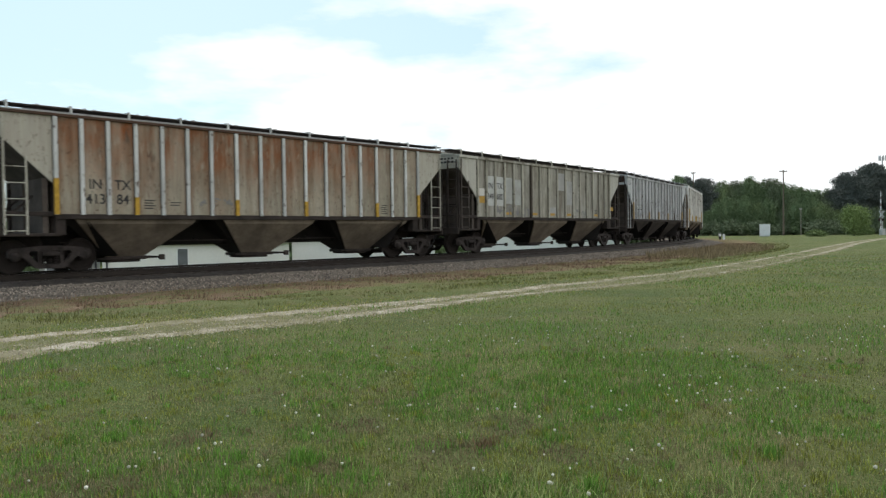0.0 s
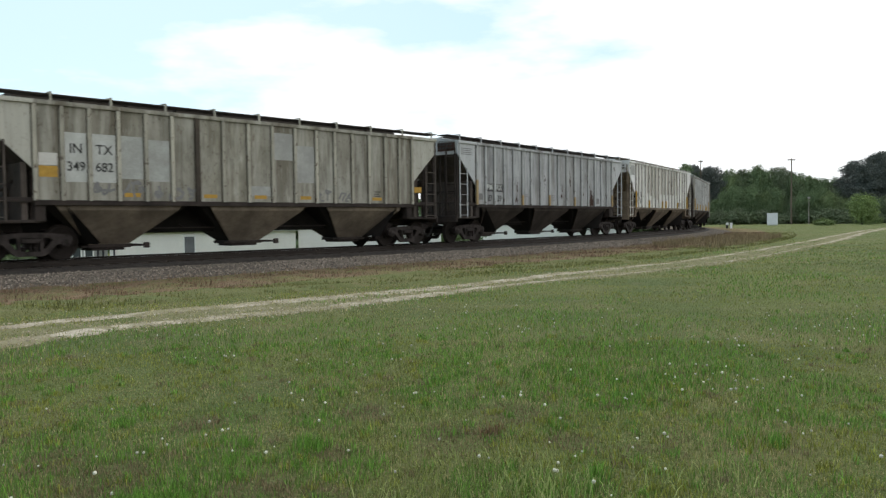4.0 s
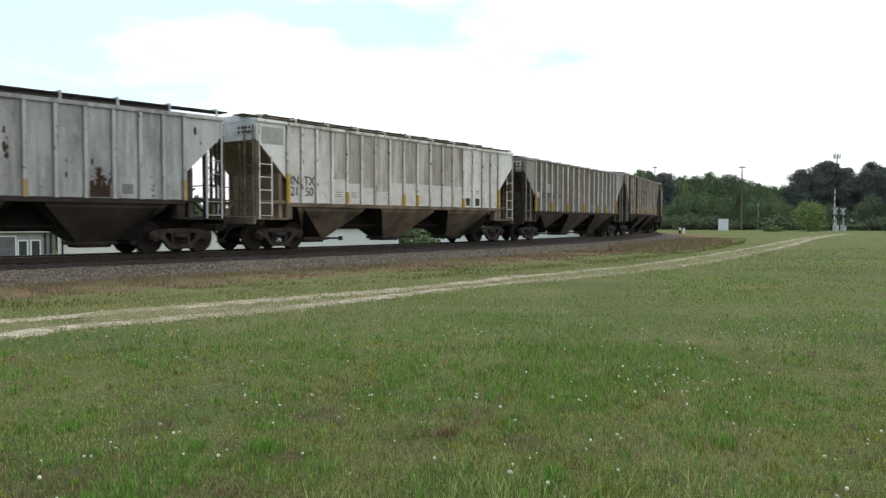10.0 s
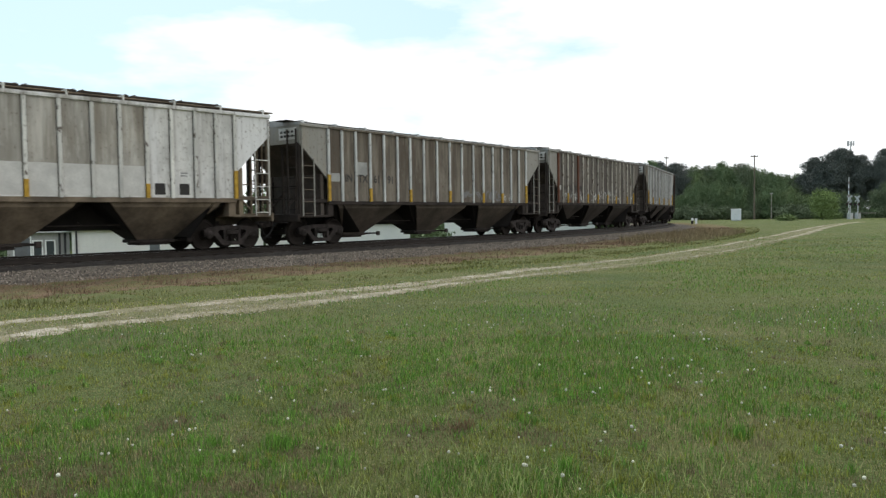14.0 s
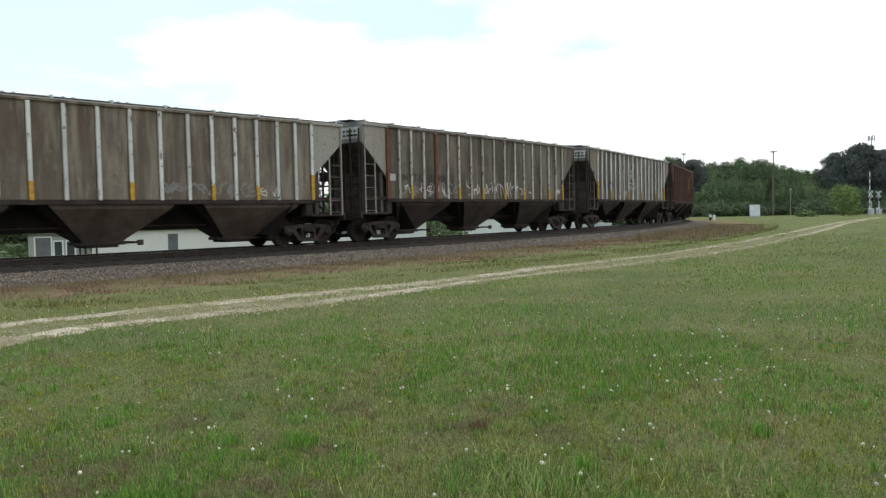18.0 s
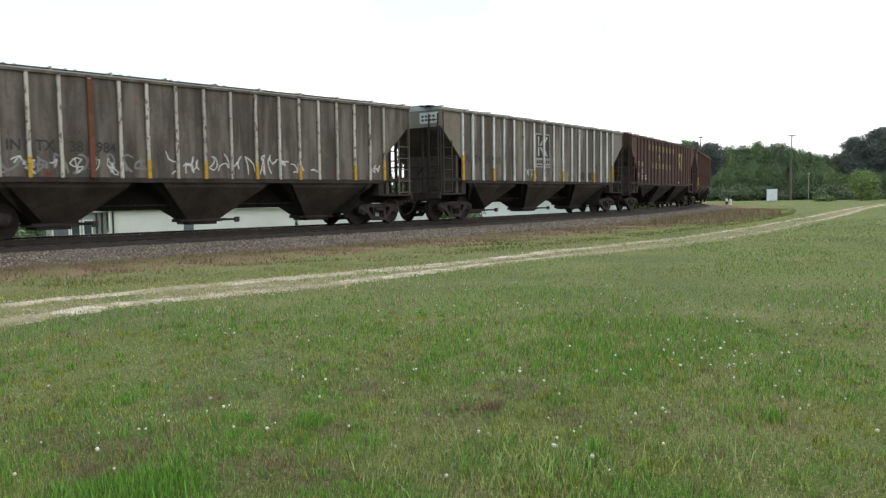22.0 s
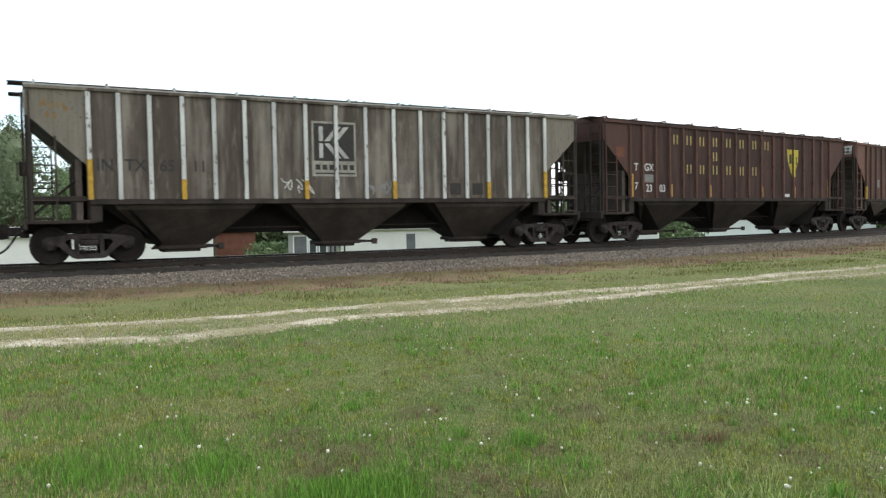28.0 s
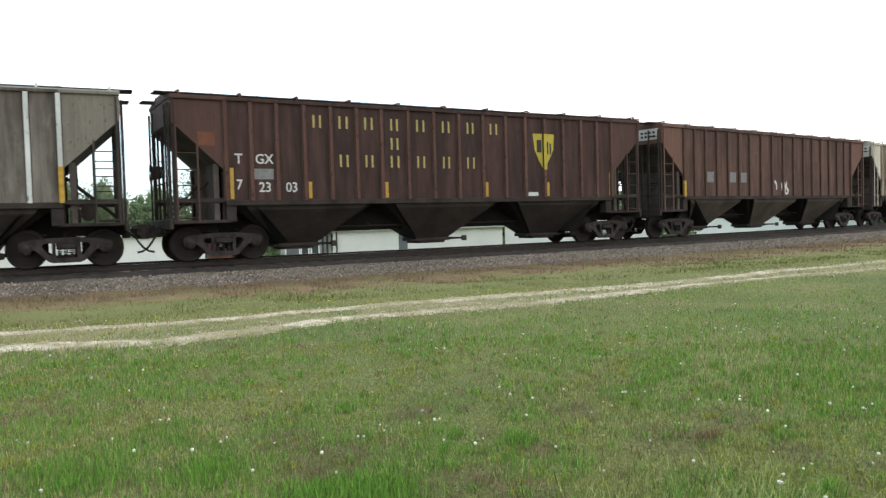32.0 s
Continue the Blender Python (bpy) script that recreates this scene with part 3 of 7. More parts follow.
def car_paint(name, base, stain, rust, seed, stain_lo=0.45, rust_lo=0.56, streak=0.8, pale=None, top=0.0, panels=0.16, until=None, gable_colour=None, graded=None, one_gable=False):
    """Weathered paint: panel-wise fading, streaks that run down from the roof (top > 0: most of them high up), rust and dust."""
    m, n, l, b = material(name, 0.72)
    co, sep = n.new("ShaderNodeTexCoord"), n.new("ShaderNodeSeparateXYZ")
    l.new(co.outputs["Object"], sep.inputs[0])
    high = n.new("ShaderNodeMapRange")
    high.inputs["From Min"].default_value, high.inputs["From Max"].default_value = ZB + 0.4, ZT - 0.3
    high.inputs["To Min"].default_value, high.inputs["To Max"].default_value = 1 - top, 1.0
    l.new(sep.outputs["Z"], high.inputs["Value"])
    if until is not None:
        part_way = n.new("ShaderNodeMapRange")
        part_way.inputs["From Min"].default_value, part_way.inputs["From Max"].default_value = until, until + 1.6
        part_way.inputs["To Min"].default_value, part_way.inputs["To Max"].default_value = 1.0, 0.25
        l.new(sep.outputs["X"], part_way.inputs["Value"])
        both = n.new("ShaderNodeMath")
        both.operation = "MULTIPLY"
        l.new(high.outputs[0], both.inputs[0])
        l.new(part_way.outputs[0], both.inputs[1])
        high = both
    along = n.new("ShaderNodeMapRange")
    along.inputs["From Min"].default_value, along.inputs["From Max"].default_value = -HALF, HALF
    l.new(sep.outputs["X"], along.inputs["Value"])
    rnd = n.new("ShaderNodeValToRGB")
    rnd.color_ramp.interpolation = "CONSTANT"
    shade = random.Random(seed)
    stops = rnd.color_ramp.elements
    stops[0].position, stops[1].position = 0.0, (RIBS18[0] + HALF) / (2 * HALF)
    for x in RIBS18[1:]:
        stops.new((x + HALF) / (2 * HALF))
    for st in stops:
        v = shade.random() ** 1.6
        st.color = (v, v, v, 1)
    l.new(along.outputs[0], rnd.inputs[0])
    c = blend(n, l, noise_fac(n, l, 0.45, 5, (1, 1, 0.9), 0.38, 0.62, seed), base, pale or tuple(v * 1.25 for v in base))
    c = blend(n, l, times(n, l, rnd.outputs[0], panels * 2), c, tuple(v * 0.55 for v in base))
    if graded:
        rise_up, way = n.new("ShaderNodeMapRange"), n.new("ShaderNodeMath")
        rise_up.interpolation_type, way.operation = "SMOOTHSTEP", "MULTIPLY"
        rise_up.inputs["From Min"].default_value, rise_up.inputs["From Max"].default_value = ZB + 0.35, ZT - 0.3
        rise_up.inputs["To Min"].default_value = 0.16
        l.new(sep.outputs["Z"], rise_up.inputs["Value"])
        l.new(rise_up.outputs[0], way.inputs[0])
        l.new(part_way.outputs[0], way.inputs[1])
        soft = times(n, l, noise_fac(n, l, 1.2, 4, (2.0, 1, 0.28), 0.22, 0.46, seed + 91), 1.0)
        fewer = n.new("ShaderNodeMapRange")
        fewer.inputs["To Min"].default_value, fewer.inputs["To Max"].default_value = 1.0, 0.62
        l.new(rnd.outputs[0], fewer.inputs["Value"])
        soft = times(n, l, soft, fewer.outputs[0])
        both2 = n.new("ShaderNodeMath")
        both2.operation = "MULTIPLY"
        l.new(way.outputs[0], both2.inputs[0])
        l.new(soft, both2.inputs[1])
        c = blend(n, l, both2.outputs[0], c, graded)
    near_rib = None
    for ribs in (RIBS18[:9], RIBS18[9:]):
        rail_ramp = n.new("ShaderNodeValToRGB")
        marks = rail_ramp.color_ramp.elements
        marks[0].position, marks[0].color, marks[1].color = 0.0, (0, 0, 0, 1), (0, 0, 0, 1)
        for x in ribs:
            for d, v in ((-0.19, 0.0), (0.0, 1.0), (0.19, 0.0)):
                marks.new((x + d + HALF) / (2 * HALF)).color = (v, v, v, 1)
        l.new(along.outputs[0], rail_ramp.inputs[0])
        near_rib = rail_ramp.outputs[0] if near_rib is None else blend(n, l, 0.5, near_rib, rail_ramp.outputs[0])
    # darkens the paint within 0.19 m of each rib, broken up by noise
    rib_darkening = times(n, l, times(n, l, near_rib, 1.8), noise_fac(n, l, 2.2, 6, (1.2, 1, 0.4), 0.32, 0.58, seed + 7))
    c = blend(n, l, rib_darkening, c, tuple(v * 0.62 for v in stain) if streak > 0.7 else tuple(v * 0.7 for v in base))
    gable, is_end = n.new("ShaderNodeMath"), n.new("ShaderNodeMath")
    gable.operation, is_end.operation = "MULTIPLY" if one_gable else "ABSOLUTE", "GREATER_THAN"
    gable.inputs[1].default_value = -1.0
    is_end.inputs[1].default_value = 7.04
    l.new(sep.outputs["X"], gable.inputs[0])
    l.new(gable.outputs[0], is_end.inputs[0])
    wash = times(n, l, times(n, l, noise_fac(n, l, 0.8, 5, (1.6, 1, 0.30), stain_lo, stain_lo + 0.17, seed + 13), streak), high.outputs[0])
    c = blend(n, l, wash, c, stain)
    fine = times(n, l, times(n, l, noise_fac(n, l, 2.6, 6, (2.4, 1, 0.16), stain_lo + 0.02, stain_lo + 0.24, seed + 31), 0.6 * streak), high.outputs[0])
    c = blend(n, l, fine, c, tuple(v * 0.6 for v in stain))
    c = blend(n, l, noise_fac(n, l, 1.3, 7, (1, 1, 0.5), rust_lo, rust_lo + 0.07, seed + 47, 0.62), c, rust)
    c = blend(n, l, times(n, l, noise_fac(n, l, 7, 6, (1, 1, 0.7), 0.46, 0.70, seed + 3), 0.32), c, tuple(v * 0.55 for v in base))
    c = blend(n, l, times(n, l, noise_fac(n, l, 1.9, 5, (1, 1, 0.75), 0.44, 0.66, seed + 23), 0.45), c, tuple(v * 0.5 for v in base))
    c = blend(n, l, times(n, l, is_end.outputs[0], 0.8), c, gable_colour or tuple(min(0.7, v * 1.15) for v in (pale or base)))
    drip = times(n, l, noise_fac(n, l, 6.5, 5, (3.2, 1, 0.10), 0.52, 0.70, seed + 61), 0.22)
    c = blend(n, l, drip, c, tuple(v * 0.5 for v in stain))
    c = blend(n, l, times(n, l, noise_fac(n, l, 16, 4, (1, 1, 0.6), 0.61, 0.66, seed + 71), 0.55), c, tuple(v * 0.6 for v in rust))
    c = blend(n, l, times(n, l, noise_fac(n, l, 5, 5, (1.5, 1, 0.4), 0.58, 0.72, seed + 81), 0.3), c, tuple(min(0.7, v * 1.35) for v in (pale or base)))
    runs = times(n, l, times(n, l, noise_fac(n, l, 5, 4, (2.2, 1, 0.06), 0.50, 0.70, seed + 17), 0.22), noise_fac(n, l, 0.9, 4, (1, 1, 0.8), 0.42, 0.56, seed + 19))
    c = blend(n, l, runs, c, tuple(v * 0.45 for v in stain))
    scuff = times(n, l, noise_fac(n, l, 1.8, 4, (1.8, 1, 0.22), 0.48, 0.68, seed + 37), 0.25 if graded else 0.5)
    c = blend(n, l, scuff, c, tuple(min(0.75, v * 1.3) for v in (pale or base)))
    l.new(c, b.inputs["Base Color"])
    bumped(n, l, b, noise_fac(n, l, 1.1, 4, (1, 1, 1), 0.3, 0.7, seed + 5), 0.3, 0.04)
    return m


def outlets():
    return ((-4.65, -7.02, -2.34), (0.0, -2.34, 2.34), (4.65, 2.34, 7.02))


def bay_form(c, s):
    """Side sheet of one bay: flush with the car's side at its top, it leans in to the outlet."""
    f = Form()
    rows = [(1.95, 1.47, ZB + 0.02), (1.74, 1.40, 1.30), (0.58, 0.44, 0.36)]
    vs = [(c + e * w, s * (y - d), z) for d in (0.0, 0.05) for w, y, z in rows for e in (-1, 1)]
    fs = [(0, 1, 3, 2), (2, 3, 5, 4), (6, 8, 9, 7), (8, 10, 11, 9), (0, 2, 8, 6), (2, 4, 10, 8), (1, 7, 9, 3), (3, 9, 11, 5), (4, 5, 11, 10), (0, 6, 7, 1)]
    return f.add(vs, fs)


def slopes_form(c, a, b):
    """Slope sheets of one bay, set back behind the side sheets."""
    top = [(a, -1.40), (b, -1.40), (b, 1.40), (a, 1.40)]
    low = [(c - 0.57, -0.38), (c + 0.57, -0.38), (c + 0.57, 0.38), (c - 0.57, 0.38)]
    vs = [(x, y, ZB + 0.02) for x, y in top] + [(x, y, 0.36) for x, y in low]
    return Form().add(vs, [(0, 1, 5, 4), (1, 2, 6, 5), (2, 3, 7, 6), (3, 0, 4, 7), (4, 5, 6, 7)])


def outlet_form(c):
    """Sliding outlet gate with its frame, rack shafts and capped ends."""
    f = Form().box((c - 0.66, -0.50, 0.27), (c + 0.66, 0.50, 0.37), 0.02)
    f.box((c - 0.52, -0.44, 0.20), (c + 0.48, 0.44, 0.27), 0.02)
    f.box((c + 0.66, -0.42, 0.29), (c + 1.02, 0.42, 0.34), 0.01)
    f.rod((c + 0.92, -0.95, 0.33), (c + 0.92, 0.95, 0.33), 0.03)
    f.box((c + 0.84, -0.98, 0.25), (c + 1.02, -0.88, 0.41), 0.02)
    f.box((c - 0.84, -0.48, 0.28), (c - 0.66, -0.38, 0.34), 0.01)
    return f


def wheelset_form():
    f = Form()
    f.turned([(0.0, -0.95), (0.07, -0.95), (0.075, -0.8), (0.085, -0.79), (0.085, 0.79), (0.075, 0.8), (0.07, 0.95), (0.0, 0.95)], n=12)
    for s in (-1, 1):
        prof = [(0.09, s * 0.80), (0.13, s * 0.81), (0.16, s * 0.775), (0.36, s * 0.80), (0.385, s * 0.818), (0.452, s * 0.818), (0.46, s * 0.80),
                (0.462, s * 0.735), (0.468, s * 0.72), (0.488, s * 0.705), (0.488, s * 0.69), (0.39, s * 0.685), (0.36, s * 0.72), (0.15, s * 0.70), (0.09, s * 0.70)]
        f.turned(prof, n=32)
    return f


def sideframe_form(s):
    """Cast side frame: arched top chord, two windows and a spring opening."""
    f = Form()
    y0, y1 = s * 1.02, s * 1.16
    # bars round the openings
    def bar(pts):
        f.slab([(z, x) for x, z in pts], 1, y0, y1)
    bar([(-1.08, 0.60), (-1.06, 0.42), (-0.92, 0.40), (-0.70, 0.44), (-0.56, 0.53), (-0.50, 0.60), (-0.55, 0.71), (-0.98, 0.66)])
    bar([(1.08, 0.60), (0.98, 0.66), (0.55, 0.71), (0.50, 0.60), (0.56, 0.53), (0.70, 0.44), (0.92, 0.40), (1.06, 0.42)])
    bar([(-0.55, 0.71), (-0.50, 0.60), (0.50, 0.60), (0.55, 0.71), (0.3, 0.73), (-0.3, 0.73)])
    bar([(-0.70, 0.44), (-0.42, 0.17), (-0.32, 0.13), (-0.33, 0.30), (-0.40, 0.33), (-0.56, 0.53)])
    bar([(0.70, 0.44), (0.56, 0.53), (0.40, 0.33), (0.33, 0.30), (0.32, 0.13), (0.42, 0.17)])
    bar([(-0.32, 0.13), (0.32, 0.13), (0.33, 0.25), (-0.33, 0.25)])
    bar([(-0.33, 0.25), (-0.24, 0.25), (-0.24, 0.60), (-0.33, 0.60)])
    bar([(0.24, 0.25), (0.33, 0.25), (0.33, 0.60), (0.24, 0.60)])
    return f


def spring_form(s, x):
    f = Form()
    for k in range(5):
        f.turned([(0.045, 0.255 + k * 0.045), (0.062, 0.27 + k * 0.045), (0.045, 0.285 + k * 0.045)], (0, 0, 0), 2, 8)
    f.v[:] = [(p[0] + x, p[1] + s * 1.08, p[2]) for p in f.v]
    return f


def spring_seat_form(s):
    return Form().box((-0.23, s * 1.0, 0.46), (0.23, s * 1.20, 0.585), 0.02)


def box_end_form(s, x):
    """Roller-bearing end cap with its adapter."""
    f = Form().turned([(0.0, s * 1.24), (0.05, s * 1.24), (0.085, s * 1.22), (0.125, s * 1.20), (0.125, s * 1.03)], (x, 0, 0.46), 1, 14)
    return f


SHARED = {}


def shared(key, form, mat, smooth=False):
    if key not in SHARED:
        SHARED[key] = form().mesh(key.split("-")[0].rstrip("0123456789ab"), mat, smooth)
    return SHARED[key]


def build_truck(car, x):
    tr = part("truck", shared("bolster", lambda: Form().box((-0.2, -1.0, 0.44), (0.2, 1.0, 0.66), 0.04).rod((0, 0, 0.6), (0, 0, 0.86), 0.25, 14), M_TRUCK), None, car, "dark dusty cast-steel four-wheel truck", Matrix.Translation((x, 0, 0)))
    for s in (-1, 1):
        part("sideframe", shared(f"sideframe{s}", lambda: sideframe_form(s), M_TRUCK), None, tr)
        part("spring_seat", shared(f"spring_seat{s}", lambda: spring_seat_form(s), M_TRUCK), None, tr)
        for k, sx in enumerate((-0.15, 0.0, 0.15)):
            part("coil_spring", shared(f"coil_spring{s}{k}", lambda: spring_form(s, sx), M_TRUCK), None, tr)
        for ax in (-0.89, 0.89):
            part("bearing_cap", shared(f"bearing_cap{s}{'a' if ax < 0 else 'b'}", lambda: box_end_form(s, ax), M_TRUCK, True), None, tr)
    sets = [part("wheelset", shared("wheelset", wheelset_form, M_WHEEL), None, tr, at=Matrix.Translation((ax, 0, 0.46))) for ax in (-0.89, 0.89)]
    return tr, sets


def side_panel_form(s, ends):
    """Side sheet with the cut-away corners over the slope sheets, a few cm thick."""
    o = [(-HALF, EAVE), (-HALF, ends[0]), (-7.05, ends[1]), (-7.05, ZB), (7.05, ZB), (7.05, ends[1]), (HALF, ends[0]), (HALF, EAVE)]
    return Form().slab([(z, x) for x, z in o], 1, s * (WIDE - 0.05), s * WIDE)


def slope_form(e, pts):
    """Slope sheet between the sides at one end, a few cm thick."""
    k = len(pts)
    vs = [(e * x, y, z) for x, z in pts for y in (-WIDE + 0.06, WIDE - 0.06)]
    vs += [(e * (x - 0.05), y, z + 0.02) for x, z in pts for y in (-WIDE + 0.06, WIDE - 0.06)]
    fs = [(2 * i, 2 * i + 1, 2 * i + 3, 2 * i + 2) for i in range(k - 1)] + [(2 * k + 2 * i, 2 * k + 2 * i + 2, 2 * k + 2 * i + 3, 2 * k + 2 * i + 1) for i in range(k - 1)]
    return Form().add(vs, fs)


def roof_form():
    f = Form()
    prof = [(-WIDE - 0.06, EAVE - 0.02), (-WIDE - 0.06, EAVE + 0.05), (-0.62, EAVE + 0.16), (-0.55, EAVE + 0.20), (0.55, EAVE + 0.20), (0.62, EAVE + 0.16), (WIDE + 0.06, EAVE + 0.05), (WIDE + 0.06, EAVE - 0.02)]
    return f.slab(prof, 0, -HALF - 0.02, HALF + 0.02)


def hatch_form(tall):
    f = Form().box((0.02, -0.42, -0.02), (1.50, 0.42, tall - 0.05), 0.01).box((0, -0.48, tall - 0.05), (1.52, 0.48, tall), 0.02)
    for x in (0.1, 1.42):
        f.rod((x, -0.50, tall), (x, 0.50, tall), 0.025, 6)
    return f


def slat_form():
    """One slat of a running board."""
    return Form().box((-HALF - 0.35, -0.08, 0.0), (HALF + 0.35, 0.08, 0.03))


def board_post_form(high):
    return Form().box((-0.03, -0.02, 0.0), (0.03, 0.02, high), 0.005).box((-0.025, 0.0, high - 0.03), (0.025, 0.55, high))


def ladder_form(e, s):
    """Side ladder at a corner: a tall stile and a short one; its rungs are parts of it."""
    f = Form()
    y = s * (WIDE + 0.05)
    f.box((e * 8.33 - 0.024, y - 0.02, 1.02), (e * 8.33 + 0.024, y + 0.02, EAVE - 0.1), 0.006)
    f.box((e * 7.78 - 0.024, y - 0.02, 1.02), (e * 7.78 + 0.024, y + 0.02, 3.02), 0.006)
    return f


def end_ladder_form(e, s):
    f = Form()
    x = e * 8.47
    for y in (s * 1.38, s * 0.92):
        f.box((x - 0.025, y - 0.025, 1.05), (x + 0.025, y + 0.025, EAVE - 0.15), 0.005)
    return f


def build_ladders(car, e, s, mat, under):
    side = part("ladder", ladder_form(e, s), mat, car)
    rung = shared("rung-" + mat.name, lambda: Form().rod((-0.275, 0, 0), (0.275, 0, 0), 0.015, 6), mat)
    for z in (1.12, 1.52, 1.93, 2.34, 2.75):
        part("rung", rung, None, side, at=Matrix.Translation((e * 8.055, s * (WIDE + 0.05), z)))
    end = part("end_ladder", end_ladder_form(e, s), under, car)
    rung = shared("end_rung-" + under.name, lambda: Form().rod((0, -0.23, 0), (0, 0.23, 0), 0.014, 6), under)
    for k in range(8):
        part("rung", rung, None, end, at=Matrix.Translation((e * 8.47, s * 1.15, 1.25 + k * 0.36)))


def platform_form(e):
    f = Form()
    f.box((e * 6.9, -1.46, 0.98), (e * 8.52, 1.46, 1.06), 0.01)
    f.box((e * 8.44, -1.5, 0.84), (e * 8.54, 1.5, 1.10), 0.02)
    return f


def draft_form(e):
    """Centre sill end, coupler shank and knuckle."""
    f = Form().box((e * 5.0, -0.22, 0.74), (e * 8.5, 0.22, 1.0), 0.02)
    return f


def coupler_form(e):
    """Shank, head and knuckle; the knuckles of two cars close on each other."""
    f = Form().box((e * 8.40, -0.16, 0.66), (e * 8.62, 0.16, 0.96), 0.02)
    f.box((e * 8.60, -0.10, 0.70), (e * 8.92, 0.10, 0.92), 0.03)
    f.slab([(0.64, e * 8.86), (0.62, e * 9.02), (0.66, e * 9.24), (0.96, e * 9.24), (1.0, e * 9.02), (0.98, e * 8.86)], 1, -0.10 - e * 0.09, 0.10 - e * 0.09)
    f.box((e * 9.04, -0.19, 0.68), (e * 9.20, 0.19, 0.94), 0.04)
    f.rod((e * 8.56, -0.95, 0.80), (e * 8.56, 0.20, 0.84), 0.022, 6)
    return f


def hose_form(e):
    f = Form()
    p = [(e * 8.55, -0.35, 0.80), (e * 8.68, -0.35, 0.74), (e * 8.80, -0.34, 0.55), (e * 8.92, -0.33, 0.40), (e * 9.05, -0.32, 0.31), (e * 9.2, -0.31, 0.28)]
    for a, b in zip(p, p[1:]):
        f.rod(a, b, 0.028, 7)
    return f


def brace_form(e, s):
    """Corner post, uprights, struts and rails of the open end cage."""
    f = Form()
    y = s * 0.45
    f.box((e * 8.3 - 0.04, y - 0.04, 1.05), (e * 8.3 + 0.04, y + 0.04, 3.5), 0.01)
    f.box((e * 8.36 - 0.05, s * 1.40 - 0.05, 1.05), (e * 8.36 + 0.05, s * 1.40 + 0.05, 3.56), 0.01)
    f.box((e * 8.36 - 0.03, s * 0.78 - 0.03, 1.05), (e * 8.36 + 0.03, s * 0.78 + 0.03, 3.54), 0.008)
    f.box((e * 7.0 - 0.09, s * 1.22 - 0.06, 1.05), (e * 7.0 + 0.09, s * 1.22 + 0.06, 2.30), 0.01)
    f.rod((e * 8.3, y, 1.2), (e * 7.1, y, 2.2), 0.035, 6)
    f.rod((e * 7.3, s * 1.3, 1.05), (e * 7.3, s * 1.3, 2.3), 0.03, 6)
    f.rod((e * 8.40, 0.0, 1.62), (e * 8.40, s * 1.42, 1.62), 0.025, 6)
    f.rod((e * 8.40, 0.0, 2.05), (e * 8.40, s * 1.42, 2.05), 0.02, 6)
    return f


def sill_end_form(e, s):
    f = Form()
    f.box((e * 7.05, s * (WIDE - 0.1), ZB - 0.04), (e * 8.35, s * (WIDE - 0.02), ZB + 0.08), 0.01)
    f.box((e * 6.9 - 0.14, s * (WIDE - 0.35), 1.0), (e * 6.9 + 0.14, s * (WIDE - 0.02), ZB), 0.02)
    return f


def brake_form(e):
    f = Form().turned([(0.26, 0.0), (0.28, 0.012), (0.30, 0.0), (0.28, -0.012), (0.26, 0.0)], (e * 8.62, 0.55, 2.35), 0, 16)
    for k in range(4):
        a = k * math.pi / 4
        f.rod((e * 8.62, 0.55 - 0.27 * math.cos(a), 2.35 - 0.27 * math.sin(a)), (e * 8.62, 0.55 + 0.27 * math.cos(a), 2.35 + 0.27 * math.sin(a)), 0.012, 5)
    f.box((e * 8.35, 0.4, 2.2), (e * 8.58, 0.7, 2.55), 0.03)
    return f


def pipe_form():
    f = Form().rod((-6.6, -0.55, 0.80), (6.6, -0.55, 0.80), 0.02, 6)
    for x in (-2.3, 2.3):
        f.rod((x, -0.55, 0.80), (x, -0.2, 0.9), 0.018, 6)
    return f


def reservoir_form(e):
    f = Form().rod((e * 7.6, -0.75, 1.32), (e * 7.6, 0.25, 1.32), 0.2, 14)
    f.box((e * 7.3 - 0.13, -0.9, 1.06), (e * 7.3 + 0.13, -0.5, 1.4), 0.03)
    return f


def lettering(name, text, size, mat, car, x, z, label="", squeeze=1.0):
    """Built-in font, set flat on the near side."""
    cu = bpy.data.curves.new(name, "FONT")
    cu.body, cu.size, cu.align_x, cu.align_y = text, size, "CENTER", "CENTER"
    cu.extrude, cu.offset = 0.002, 0.012 * size
    tmp = bpy.data.objects.new("tmp", cu)
    scene.collection.objects.link(tmp)
    me = bpy.data.meshes.new_from_object(tmp.evaluated_get(bpy.context.evaluated_depsgraph_get()))
    bpy.data.objects.remove(tmp)
    me.materials.clear()
    me.materials.append(mat)
    me.name = name
    return part(name, me, None, car, label, Matrix.Translation((x, -WIDE - 0.008, z)) @ Matrix.Rotation(math.pi / 2, 4, "X") @ Matrix.Diagonal((squeeze, 1, 1, 1)))


def plate(car, name, x0, x1, z0, z1, mat, label="", proud=0.005):
    return part(name, Form().box((x0, -WIDE - proud, z0), (x1, -WIDE + 0.01, z1)), mat, car, label)


